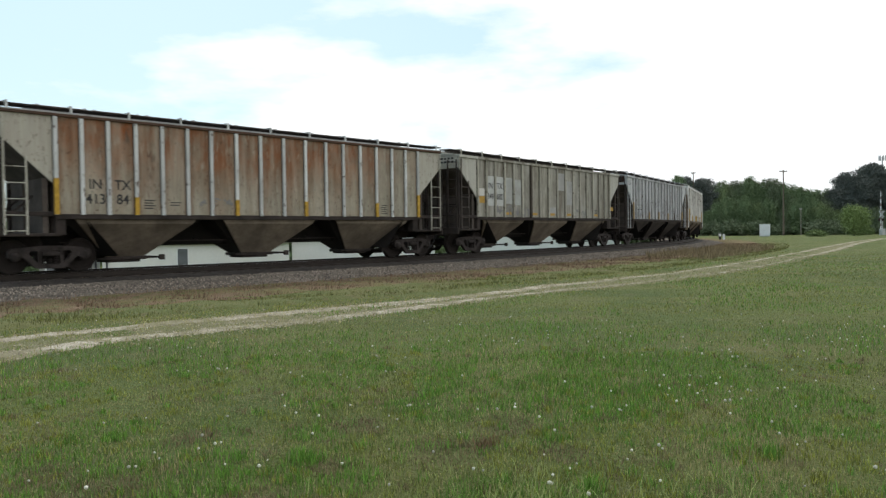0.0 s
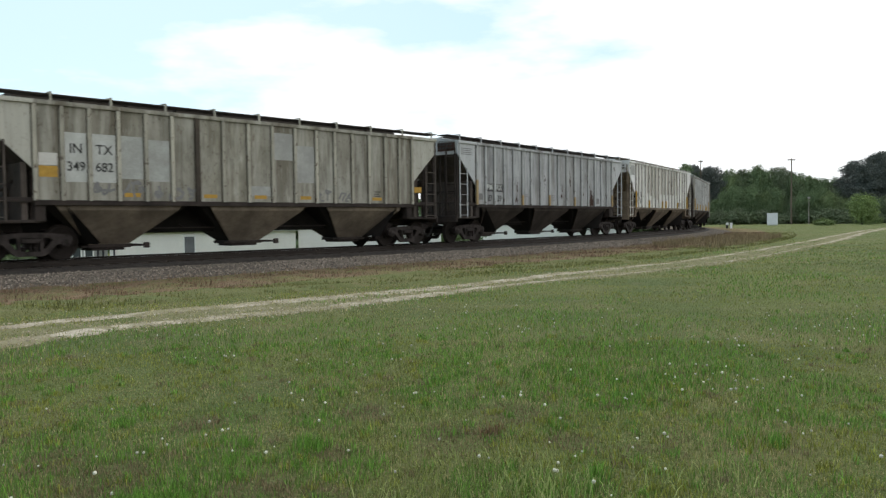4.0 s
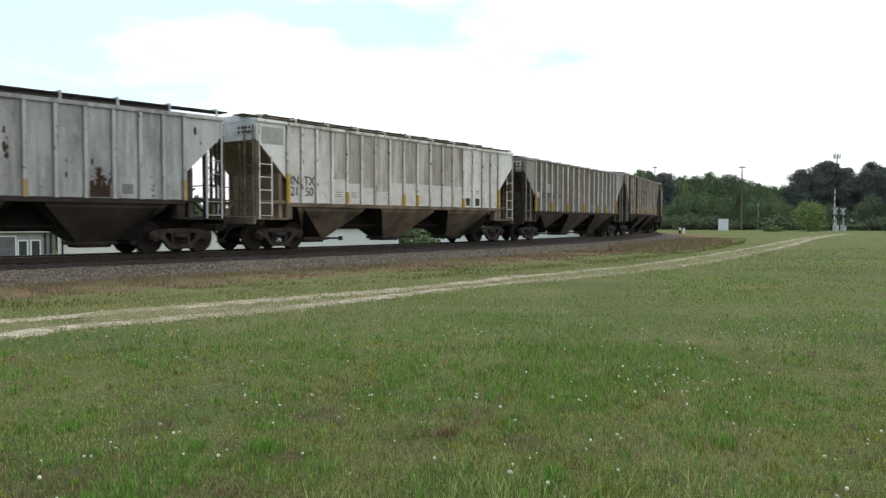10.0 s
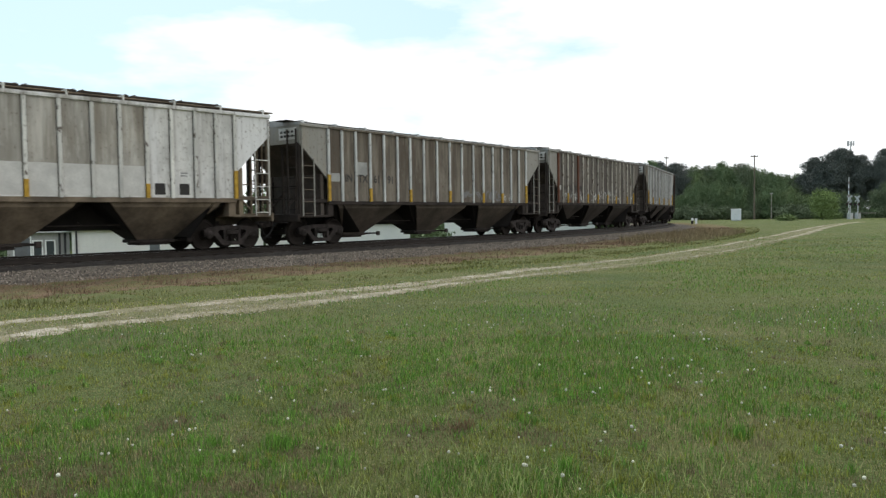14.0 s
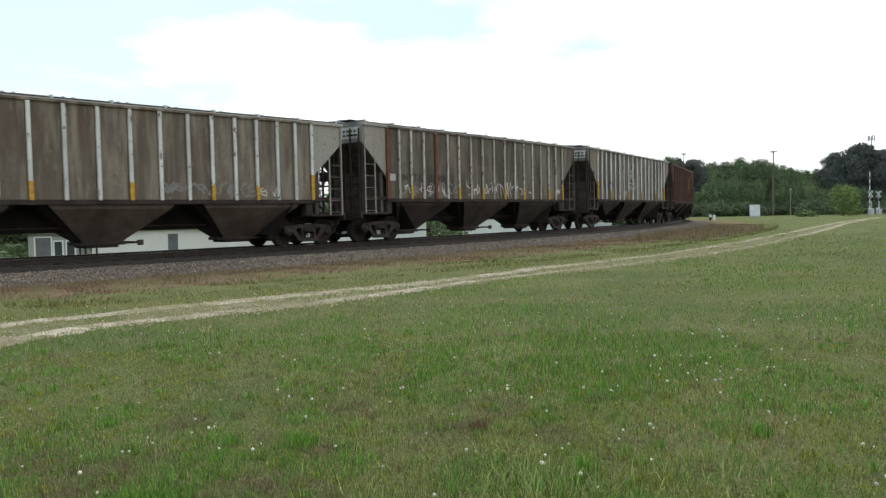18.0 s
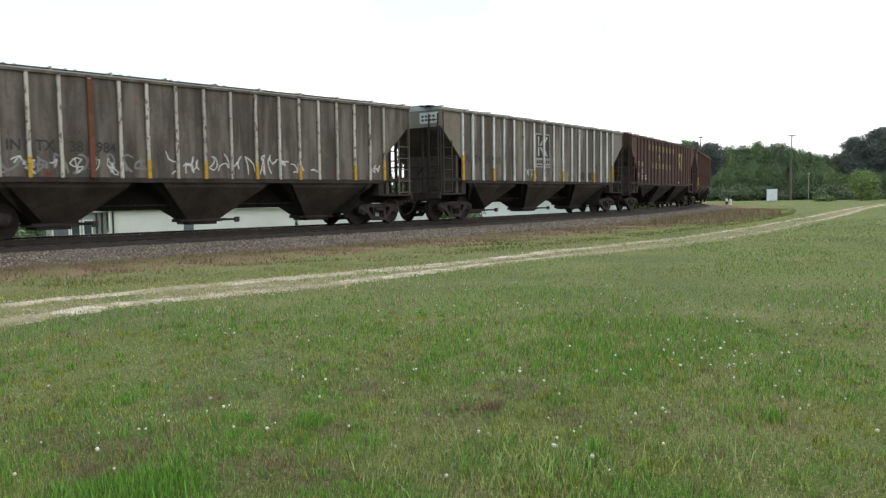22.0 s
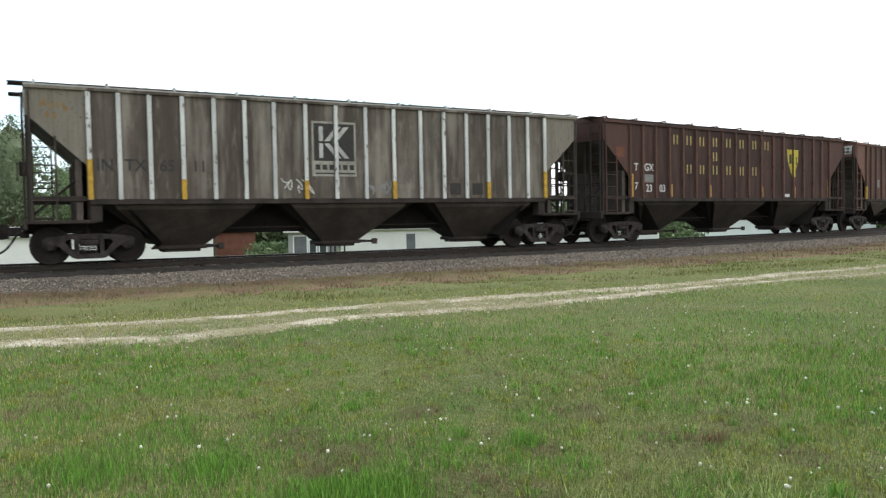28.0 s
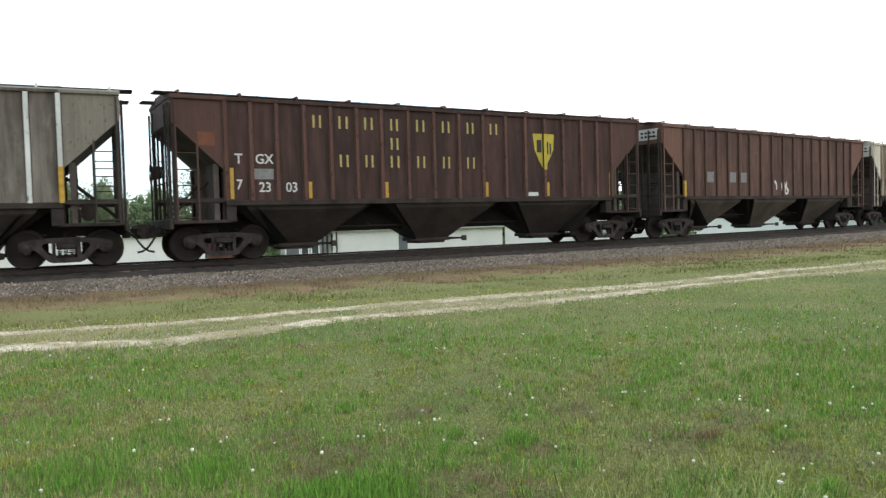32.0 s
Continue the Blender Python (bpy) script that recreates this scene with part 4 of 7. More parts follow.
def scribble(car, x0, x1, z0, z1, mat, seed, strokes=7, thick=0.022):
    """Spray-painted scrawls that spell nothing, each one a part."""
    rnd = random.Random(seed)
    for k in range(strokes):
        f = Form()
        cx = x0 + (x1 - x0) * (k + 0.5) / strokes
        p = Vector((cx, 0, rnd.uniform(z0, z1)))
        for _ in range(rnd.randint(3, 6)):
            q = Vector((cx + rnd.uniform(-0.5, 0.5) * (x1 - x0) / strokes * 1.2, 0, rnd.uniform(z0, z1)))
            d = (q - p)
            if d.length < 0.05:
                continue
            nrm = Vector((-d.z, 0, d.x)).normalized() * thick
            bow = Vector((d.z, 0, -d.x)) * rnd.uniform(-0.25, 0.25)
            y = -WIDE - 0.011 - 0.0006 * len(f.f)
            pts = [p, p + d * 0.33 + bow * 0.8, p + d * 0.67 + bow, q]
            for a, b in zip(pts, pts[1:]):
                f.add([(a.x - nrm.x, y, a.z - nrm.z), (b.x - nrm.x, y, b.z - nrm.z), (b.x + nrm.x, y, b.z + nrm.z), (a.x + nrm.x, y, a.z + nrm.z)], [(0, 1, 2, 3)])
            p = q
        part("graffiti", f, mat, car, "sprayed scrawl on the side")


def rib_form(s, top, wide):
    return Form().box((-wide, s * WIDE, 0), (wide, s * (WIDE + 0.075), top), 0.012)


TRAIN, ROLLING = [], []


def build_car(label, paint, rib_mat, ribs, yellow=(), walkway=0.10, ends=(3.52, 2.32), end_paint=None, under=None, rib_wide=0.055, roof_mat=None, chord=None, ladder_mat=None, bay_mat=None):
    car = thing("hopper_car", label, "railway wagon", group="covered hopper cars of the train")
    end_paint = end_paint or M_ENDMID
    ladder_mat = ladder_mat or paint
    under = under or M_UNDER
    roof_mat = roof_mat or paint
    for s in (-1, 1):
        part("side_panel", side_panel_form(s, ends), paint, car)
        part("side_sill", Form().box((-7.05, s * (WIDE - 0.04), ZB - 0.12), (7.05, s * (WIDE + 0.03), ZB + 0.02), 0.012), under, car)
        part("top_chord", Form().box((-HALF - 0.01, s * WIDE, ZT), (HALF + 0.01, s * (WIDE + 0.07), EAVE + 0.02), 0.012), chord or paint, car)
        rib = rib_form(s, ZT - ZB, rib_wide).mesh("rib", rib_mat)
        # added strip behind each rib: its shadow line and dirt, painted dark
        edge_shade = Form().box((-rib_wide - 0.022, s * (WIDE - 0.01), 0.02), (rib_wide + 0.022, s * (WIDE + 0.012), ZT - ZB)).mesh("rib_flange", M_RIB_SHADE_STAIN)
        for i, x in enumerate(ribs):
            part("rib", rib, None, car, at=Matrix.Translation((x, 0, ZB)))
            if s < 0:
                part("rib_flange", edge_shade, None, car, at=Matrix.Translation((x, 0, ZB)))
    for i, tall in yellow:
        x = ribs[i - 1]
        part("reflector_stripe", Form().box((x - rib_wide - 0.004, -WIDE - 0.082, ZB + 0.005), (x + rib_wide + 0.004, -WIDE - 0.02, ZB + tall)), M_YELLOW, car, "yellow painted marking")
    for e in (-1, 1):
        part("head_sheet", slope_form(e, [(HALF, EAVE), (HALF, ends[0])]), paint, car)
        part("slope_sheet", slope_form(e, [(HALF, ends[0]), (7.05, ends[1])]), end_paint, car)
        part("slope_sheet", slope_form(e, [(7.05, ends[1]), (5.36, 0.40)]), M_RECESS_SHADE, car)
        for s in (-1, 1):
            build_ladders(car, e, s, ladder_mat, under)
            part("brace", brace_form(e, s), under, car)
            part("sill_end", sill_end_form(e, s), under, car)
        web = ends[1] + (ends[0] - ends[1]) * 0.147
        part("bolster_web", Form().box((e * 7.20, -1.42, 1.06), (e * 7.26, 1.42, web), 0.01).box((e * 7.26, -1.42, 1.06), (e * 7.35, -1.34, web)).box((e * 7.26, -0.04, 1.06), (e * 7.38, 0.04, web)).box((e * 7.26, 1.34, 1.06), (e * 7.35, 1.42, web)), end_paint, car)
        part("end_platform", platform_form(e), under, car)
        part("draft_sill", draft_form(e), under, car)
        part("coupler", coupler_form(e), M_TRUCK, car)
        part("air_hose", hose_form(e), M_HOSE, car)
    part("brake_wheel", brake_form(-1), under, car)
    part("air_reservoir", reservoir_form(1), under, car)
    part("roof", roof_form(), roof_mat, car)
    hatch = hatch_form(0.16 if walkway >= 0.15 else 0.06).mesh("roof_hatch", roof_mat if roof_mat is not paint else M_ENDDARK)
    for i in range(9):
        part("roof_hatch", hatch, None, car, at=Matrix.Translation((-7.2 + i * 1.6, 0, EAVE + 0.2)))
    slat = slat_form().mesh("walkway_slat", under)
    for y in (-1.15, -0.95, -0.75, 0.75, 0.95, 1.15):
        part("walkway_slat", slat, None, car, at=Matrix.Translation((0, y, EAVE + walkway)))
    post = board_post_form(walkway + 0.02).mesh("board_post", rib_mat)
    for k in range(11):
        part("board_post", post, None, car, at=Matrix.Translation((-8.2 + k * 1.64, -1.47, EAVE + 0.03)))
    for c, a, b in outlets():
        for s in (-1, 1):
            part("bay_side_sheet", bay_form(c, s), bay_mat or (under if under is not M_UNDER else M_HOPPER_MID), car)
        # slope sheets and centre sill carry the recess shade in their colour
        part("hopper_bay", slopes_form(c, a, b), M_RECESS_SHADE, car, "slope sheets painted black for the recess shade")
        part("outlet_gate", outlet_form(c), M_UNDER, car)
    part("centre_sill", Form().box((-7.0, -0.24, 0.66), (7.0, 0.24, 1.58), 0.02), M_RECESS_SHADE, car)
    part("brake_pipe", pipe_form(), M_UNDER, car)
    trucks = [build_truck(car, x) for x in (-TRUCK, TRUCK)]
    TRAIN.append(car)
    ROLLING.append(trucks)
    return car


def panel(i):
    """Middle of the sheet between rib i and the next one."""
    return (RIBS18[i - 1] + RIBS18[i]) / 2


def end_board(car, e, mat, bars=True):
    """Painted number board high on the end sheet; its writing is too small to read."""
    p = part("number_board", Form().box((e * HALF, -1.36, 3.66), (e * (HALF + 0.02), -0.42, 4.06)), mat, car)
    for z in (3.78, 3.92) if bars else ():
        f = Form()
        for k in range(4):
            f.box((e * (HALF + 0.02), -1.2 + k * 0.19, z - 0.04), (e * (HALF + 0.024), -1.08 + k * 0.19, z + 0.04))
        tagged(part("stencil_block", f, M_LETTER_DARK, p), kind="stuff")


def small_print(car, x, z, mat, rows=3, wide=0.34):
    """Lines of small stencilled data, too fine to read."""
    f = Form()
    for k in range(rows):
        f.box((x - wide / 2, -WIDE - 0.006, z - k * 0.075), (x + wide / 2 - 0.06 * (k % 2), -WIDE + 0.01, z - k * 0.075 + 0.03))
    tagged(part("stencil_block", f, mat, car), kind="stuff")


Y18 = ((1, 0.95), (4, 0.5), (8, 0.5), (11, 0.5), (15, 0.5), (18, 0.85))
P_A = car_paint("rust_streaked_cream_paint", (0.315, 0.295, 0.222), (0.19, 0.068, 0.022), (0.080, 0.032, 0.016), 2, 0.43, 0.65, 0.85, (0.385, 0.375, 0.31), 0.75, 0.2, 4.4, (0.40, 0.39, 0.34), (0.225, 0.070, 0.018))
P_B = car_paint("dusty_tan_paint", (0.275, 0.262, 0.212), (0.135, 0.115, 0.085), (0.10, 0.06, 0.038), 17, 0.46, 0.66, 0.75, (0.37, 0.365, 0.325), 0.3, 0.34)
P_C = car_paint("pale_grey_paint", (0.315, 0.320, 0.328), (0.185, 0.172, 0.162), (0.06, 0.034, 0.024), 29, 0.48, 0.69, 0.65, (0.40, 0.415, 0.425))
P_D = car_paint("grimy_white_paint", (0.66, 0.65, 0.62), (0.20, 0.175, 0.14), (0.16, 0.10, 0.055), 37, 0.47, 0.68, 0.9, (0.74, 0.735, 0.72), 0.8, 0.10, 3.0)
P_E = car_paint("stained_grey_tan_paint", (0.165, 0.142, 0.112), (0.092, 0.070, 0.052), (0.17, 0.075, 0.035), 53, 0.41, 0.68, 0.9, (0.235, 0.210, 0.172), 0.4, 0.24, None, (0.31, 0.305, 0.28))
P_F = car_paint("rust_brown_stained_paint", (0.112, 0.098, 0.084), (0.056, 0.045, 0.038), (0.13, 0.046, 0.024), 71, 0.43, 0.64, 0.9, (0.165, 0.146, 0.124), 0.2, 0.26, None, (0.30, 0.295, 0.27), None, True)
P_G = car_paint("sooty_grey_paint", (0.132, 0.112, 0.092), (0.052, 0.040, 0.033), (0.14, 0.068, 0.032), 83, 0.43, 0.69, 0.9, (0.215, 0.196, 0.170), 0.2, 0.46, None, (0.195, 0.178, 0.148))
P_H = car_paint("dark_maroon_paint", (0.050, 0.025, 0.021), (0.027, 0.016, 0.014), (0.085, 0.030, 0.021), 97, 0.44, 0.68, 0.8, (0.068, 0.035, 0.029), 0.0, 0.25)
P_I = car_paint("faded_brown_paint", (0.092, 0.046, 0.036), (0.05, 0.028, 0.022), (0.13, 0.05, 0.03), 101, 0.44, 0.68, 0.8, (0.122, 0.066, 0.052), 0.2, 0.25, None, (0.15, 0.078, 0.058))
P_J = car_paint("rusty_buff_paint", (0.30, 0.255, 0.18), (0.15, 0.072, 0.034), (0.14, 0.05, 0.025), 113, 0.42, 0.62, 0.95, (0.46, 0.43, 0.36), 0.3, 0.38)
P_K = car_paint("blue_grey_paint", (0.115, 0.145, 0.165), (0.075, 0.08, 0.085), (0.10, 0.06, 0.04), 127, 0.48, 0.70, 0.6)
M_OCHRE = plain("ochre_marking", (0.48, 0.29, 0.06), 0.75, scale=6)
M_FADED = plain("faded_tan_marking", (0.40, 0.29, 0.15), 0.75, scale=6)
M_BLUEGREY = plain("pale_blue_grey_patch", (0.40, 0.415, 0.40), 0.75, scale=2.5, dark=(0.30, 0.305, 0.285))
M_CHALK = plain("dull_white_patch", (0.62, 0.61, 0.58), 0.8, scale=2.5, vary=0.2)
M_RUSTPATCH = plain("bare_rust_patch", (0.052, 0.029, 0.021), 0.9, scale=6)
M_OCHRESTAIN = plain("ochre_rust_stain", (0.23, 0.155, 0.075), 0.85, scale=6)
M_PALEPLATE = plain("pale_number_plate", (0.50, 0.515, 0.50), 0.75, scale=2.5, dark=(0.40, 0.41, 0.39))
M_DARKSQ = plain("dark_stencil_square", (0.045, 0.042, 0.040), 0.8, scale=6)
M_RIBRUST = plain("rust_red_rib", (0.16, 0.065, 0.04), 0.85, scale=4)
M_EMBLEM = plain("weathered_emblem_white", (0.33, 0.32, 0.28), 0.8, scale=5, vary=0.35)
M_EMBLEM2 = plain("pale_emblem_bars", (0.45, 0.45, 0.43), 0.8, scale=5, vary=0.3)
M_ENDTAN = plain("tan_dusted_steel", (0.25, 0.20, 0.14), 0.85, scale=1.5)

M_RIBTAN = chipped("dusty_tan_rib", (0.36, 0.345, 0.29), spread=0.2)
M_RIBWORN = chipped("worn_cream_rib", (0.42, 0.395, 0.345), (0.085, 0.060, 0.042), 0.22, 0.565)
M_RIBGREY = chipped("pale_grey_rib", (0.42, 0.43, 0.435))
M_RIBCREAM = chipped("grimy_cream_rib", (0.64, 0.63, 0.59), spread=0.18, amount=0.60)

M_ROOFGREY = plain("weathered_pale_roof", (0.34, 0.34, 0.33), 0.7, scale=0.8, vary=0.25)
# rust brown, darkened to paint the shadow under the eave onto the chord
M_EAVE_SHADE = plain("eave_shade_brown_chord", (0.10, 0.055, 0.035), 0.85, scale=1.2, dark=(0.055, 0.035, 0.026))

# first car
car = build_car("rust-streaked cream covered hopper with white ribs", P_A, M_RIBWHITE, RIBS18, Y18, 0.2, ladder_mat=M_RIBTAN, roof_mat=M_ROOFGREY, chord=M_EAVE_SHADE, bay_mat=M_HOPPER)
car.scale = (1, 1, 1.05)
for e in (-1, 1):
    end_board(car, e, M_CHALK)
for i, a, b in ((2, "IN", "413"), (3, "TX", "84")):
    lettering("reporting_mark", a, 0.37, M_LETTER_DARK, car, panel(i), 2.36, "faded black reporting mark")
    lettering("car_number", b, 0.38, M_LETTER_DARK, car, panel(i), 1.96, "faded black car number")
small_print(car, panel(4), 1.95, M_LETTER_DARK, 4)
small_print(car, panel(5), 1.9, M_LETTER_DARK, 2)
small_print(car, panel(15), 1.95, M_DARKSQ, 5, 0.3)
scribble(car, panel(6), panel(7) + 0.3, 1.85, 2.05, M_SPRAY_DIM, 3, 3)

# second car: dusty tan, repainted squares; it and the next have lower sides under a raised walkway
ZT, EAVE = 3.95, 4.01
car = build_car("dusty tan covered hopper with pale repaint patches", P_B, M_RIBTAN, RIBS18, (), 0.24, ladder_mat=M_ENDMID, bay_mat=M_HOPPER)
car.scale = (1, 1, 1.075)
for e in (-1, 1):
    end_board(car, e, P_B)
for i, a, b in ((2, "IN", "349"), (3, "TX", "682")):
    plate(car, "repaint_patch", RIBS18[i - 1] + 0.07, RIBS18[i] - 0.07, 2.03, 3.30, M_PALEPLATE, "pale repainted square", 0.003)
    lettering("reporting_mark", a, 0.36, M_LETTER_DARK, car, panel(i), 2.88, "black reporting mark")
    lettering("car_number", b, 0.34, M_LETTER_DARK, car, panel(i), 2.42, "black car number")
for i, z0, z1 in ((4, 2.15, 3.3), (5, 2.1, 3.25), (10, 2.9, 3.75), (9, 1.75, 2.05), (11, 2.2, 3.4)):
    plate(car, "repaint_patch", RIBS18[i - 1] + 0.08, RIBS18[i] - 0.09, z0, z1, M_BLUEGREY if i < 6 else M_PATCH, "pale repainted square", 0.003)
plate(car, "orange_marking", RIBS18[0] + 0.1, RIBS18[1] - 0.12, 2.14, 2.42, M_OCHRE)
plate(car, "repaint_patch", RIBS18[0] + 0.1, RIBS18[1] - 0.12, 2.44, 2.75, M_CHALK, "", 0.003)
for i in (4, 7, 9, 11, 15):
    plate(car, "orange_marking", panel(i) - 0.25, panel(i) + 0.22, 1.66, 1.77, M_OCHRE)
plate(car, "orange_marking", 7.15, 7.55, 1.98, 2.18, M_OCHRE)
plate(car, "wide_dark_rib", RIBS18[6] - 0.07, RIBS18[6] + 0.07, ZB, ZT, M_RIB_SHADE_STAIN, "dark stained wide rib", 0.085)
scribble(car, RIBS18[2], RIBS18[6], 1.6, 2.1, M_SPRAY_DIM, 11, 9, 0.035)
scribble(car, RIBS18[11], RIBS18[13], 1.6, 2.0, M_SPRAY_DIM, 12, 5, 0.03)
small_print(car, panel(15), 1.95, M_DARKSQ, 3, 0.3)

# third car: pale grey with rust blotches
car = build_car("pale grey covered hopper with rust blotches", P_C, M_RIBGREY, RIBS18, (), 0.24, bay_mat=M_HOPPER_DIM)
car.scale = (0.99, 1, 1.09)
for e in (-1, 1):
    end_board(car, e, M_RUSTPATCH)
for i, a, b in ((2, "PM", "87"), (3, "RX", "39")):
    plate(car, "mark_panel", RIBS18[i - 1] + 0.1, RIBS18[i] - 0.1, 2.10, 2.42, M_BLACK_PANEL, "black panel of the reporting mark", 0.003)
    lettering("reporting_mark", a, 0.36, M_LETTER_WHITE, car, panel(i), 2.26, "white reporting mark")
    lettering("car_number", b, 0.36, M_LETTER_DARK, car, panel(i), 1.8, "dark grey car number")
for i, tall in ((1, 1.0), (6, 0.45), (9, 0.5), (12, 0.45), (18, 0.6)):
    part("reflector_stripe", Form().box((RIBS18[i - 1] - 0.06, -WIDE - 0.082, ZB + 0.005), (RIBS18[i - 1] + 0.06, -WIDE - 0.02, ZB + tall)), M_FADED, car, "faded tan marking")
rb = random.Random(9)


def blotch(car, x, z, w, h, n, mat=None, label="ragged dark rust patch"):
    """Small ragged flakes of bare rust, longer than wide."""
    f = Form()
    for k in range(n):
        a, b = x + rb.gauss(0, w * 0.6), z + rb.gauss(0, h * 0.55)
        r = 0.012 + 0.05 * rb.random() ** 2.2
        m = 9
        rr = [r * rb.uniform(0.45, 1.25) for _ in range(m)]
        y, tall = -WIDE - 0.004 - 0.0004 * k, rb.uniform(1.2, 2.6)
        f.add([(a + rr[j] * math.cos(6.283 * j / m), y, b + tall * rr[j] * math.sin(6.283 * j / m)) for j in range(m)], [tuple(range(m))])
    tagged(part("rust_patch", f, mat or M_RUSTPATCH, car, label), kind="stuff")


blotch(car, panel(5) - 0.05, 2.15, 0.13, 0.5, 20)
blotch(car, panel(5), 1.75, 0.2, 0.12, 9)
edge = [(panel(14) - 0.30 + 0.05 * k, 1.98 + 0.10 * math.sin(k * 1.7) + 0.07 * math.sin(k * 4.1)) for k in range(13)]
part("rust_patch", Form().add([(x, -WIDE - 0.003, z) for x, z in [(panel(14) - 0.30, 1.58)] + edge + [(panel(14) + 0.30, 1.58)]], [tuple(range(15))]), M_RUSTPATCH, car, "large ragged dark rust patch")
blotch(car, panel(14) - 0.05, 2.1, 0.24, 0.2, 26)
blotch(car, panel(14), 2.3, 0.18, 0.25, 9)
blotch(car, panel(8), 2.7, 0.08, 0.6, 9)
blotch(car, panel(10), 2.3, 0.1, 0.55, 12)
blotch(car, panel(11), 2.9, 0.06, 0.5, 6)
blotch(car, panel(16), 1.95, 0.1, 0.4, 9)
blotch(car, 7.6, 3.4, 0.2, 0.3, 4)
blotch(car, panel(13), 2.3, 0.2, 0.5, 3)
plate(car, "stencil_square", panel(15) - 0.16, panel(15) + 0.18, 1.68, 1.95, M_SPRAY_DIM)
small_print(car, -7.75, 3.75, M_SPRAY_DIM, 4, 0.8)
small_print(car, panel(6), 2.0, M_SPRAY_DIM, 2, 0.4)
small_print(car, panel(9), 2.0, M_SPRAY_DIM, 4, 0.4)
plate(car, "stencil_square", panel(1) - 0.15, panel(1) + 0.15, 1.75, 2.0, M_SPRAY_DIM)

# fourth car: grimy white
ZT, EAVE = 4.07, 4.13
car = build_car("grimy white covered hopper with dark upper stains", P_D, M_RIBCREAM, RIBS18, ((1, 0.95), (5, 0.45), (9, 0.45), (10, 0.45), (14, 0.4), (18, 0.85)), 0.15, end_paint=M_ENDTAN, under=M_DUSTUNDER, ladder_mat=M_RIBCREAM)
car.scale = (0.98, 1, 1.09)
for e in (-1, 1):
    end_board(car, e, M_CHALK)
for i, a, b in ((1, "IN", "21"), (2, "TX", "50")):
    lettering("reporting_mark", a, 0.42, M_LETTER_DARK, car, panel(i), 2.28, "black reporting mark")
    lettering("car_number", b, 0.42, M_LETTER_DARK, car, panel(i), 1.92, "black car number")
for i in (14, 15):
    plate(car, "stencil_square", panel(i) - 0.17, panel(i) + 0.17, 1.64, 1.96, M_DARKSQ)
P_SOOT = car_paint("brown_grey_soot", (0.46, 0.435, 0.385), (0.235, 0.205, 0.162), (0.15, 0.10, 0.06), 39, 0.44, 0.72, 0.85, (0.50, 0.48, 0.44), 0.6, 0.36)
for i in range(4, 14):
    low = 2.42 if i > 7 else 2.9 - 0.12 * i
    plate(car, "dark_stain", RIBS18[i - 1] + 0.055, RIBS18[i] - 0.055, low, ZT - 0.02, P_SOOT, "brown-grey soot over the upper panel", 0.003)
    plate(car, "repaint_patch", RIBS18[i - 1] + 0.07, RIBS18[i] - 0.07, 1.6, low, M_CHALK, "cleaner white lower panel", 0.003)
for i in (1, 2):
    plate(car, "repaint_patch", RIBS18[i - 1] + 0.1, RIBS18[i] - 0.1, 2.5, 3.8, M_CHALK, "", 0.003)
plate(car, "repaint_patch", -8.2, -7.2, 3.4, 3.95, M_PATCH, "", 0.003)
small_print(car, panel(4), 1.95, M_SPRAY_DIM, 3)
small_print(car, panel(5), 1.95, M_SPRAY_DIM, 3)
small_print(car, panel(15), 2.25, M_SPRAY_DIM, 2, 0.25)

# fifth car: grey-tan, white ribs
ZT, EAVE = 4.10, 4.16
car = build_car("grey-tan covered hopper with white ribs", P_E, M_RIBWHITE, RIBS18, ((1, 0.95), (4, 0.5), (7, 0.5), (10, 0.5), (13, 0.45), (15, 0.45), (18, 0.85)), roof_mat=M_ROOFGREY)
car.scale = (1, 1, 1.05)
for e in (-1, 1):
    end_board(car, e, M_CHALK)
for i, a in ((2, "IN"), (3, "TX"), (4, "61"), (5, "91")):
    lettering("reporting_mark", a, 0.40, M_LETTER_DARK, car, panel(i), 2.38, "faded black reporting mark and number")
plate(car, "repaint_patch", RIBS18[0] + 0.15, RIBS18[1] - 0.1, 2.25, 2.55, M_PATCH, "", 0.003)
plate(car, "repaint_patch", RIBS18[2] + 0.1, RIBS18[3] - 0.15, 2.5, 3.0, M_PATCH, "", 0.003)
scribble(car, RIBS18[10], RIBS18[14], 1.65, 2.1, M_SPRAY_DIM, 21, 9, 0.03)
scribble(car, RIBS18[14], RIBS18[15], 1.65, 1.95, M_SPRAY, 22, 2, 0.018)

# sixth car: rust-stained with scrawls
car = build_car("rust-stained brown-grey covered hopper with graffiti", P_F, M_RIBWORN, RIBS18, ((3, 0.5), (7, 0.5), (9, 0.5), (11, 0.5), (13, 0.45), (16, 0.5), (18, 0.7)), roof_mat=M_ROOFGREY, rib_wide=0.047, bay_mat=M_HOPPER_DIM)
car.scale = (1, 1, 1.09)
for e in (-1, 1):
    end_board(car, e, M_CHALK)
for i in (1, 5):
    x = RIBS18[i - 1]
    part("rusty_rib", Form().box((x - 0.075, -WIDE - 0.09, ZB), (x + 0.075, -WIDE - 0.01, ZT - 0.02), 0.012), M_RIBRUST, car, "rust-red stained rib")
for i, a in ((2, "IN"), (3, "TX"), (4, "38"), (5, "984")):
    lettering("reporting_mark", a, 0.38, M_LETTER_DARK, car, panel(i), 2.32, "faded black reporting mark and number")
scribble(car, RIBS18[7] - 0.4, RIBS18[13], 1.65, 2.3, M_SPRAY, 31, 13, 0.02)
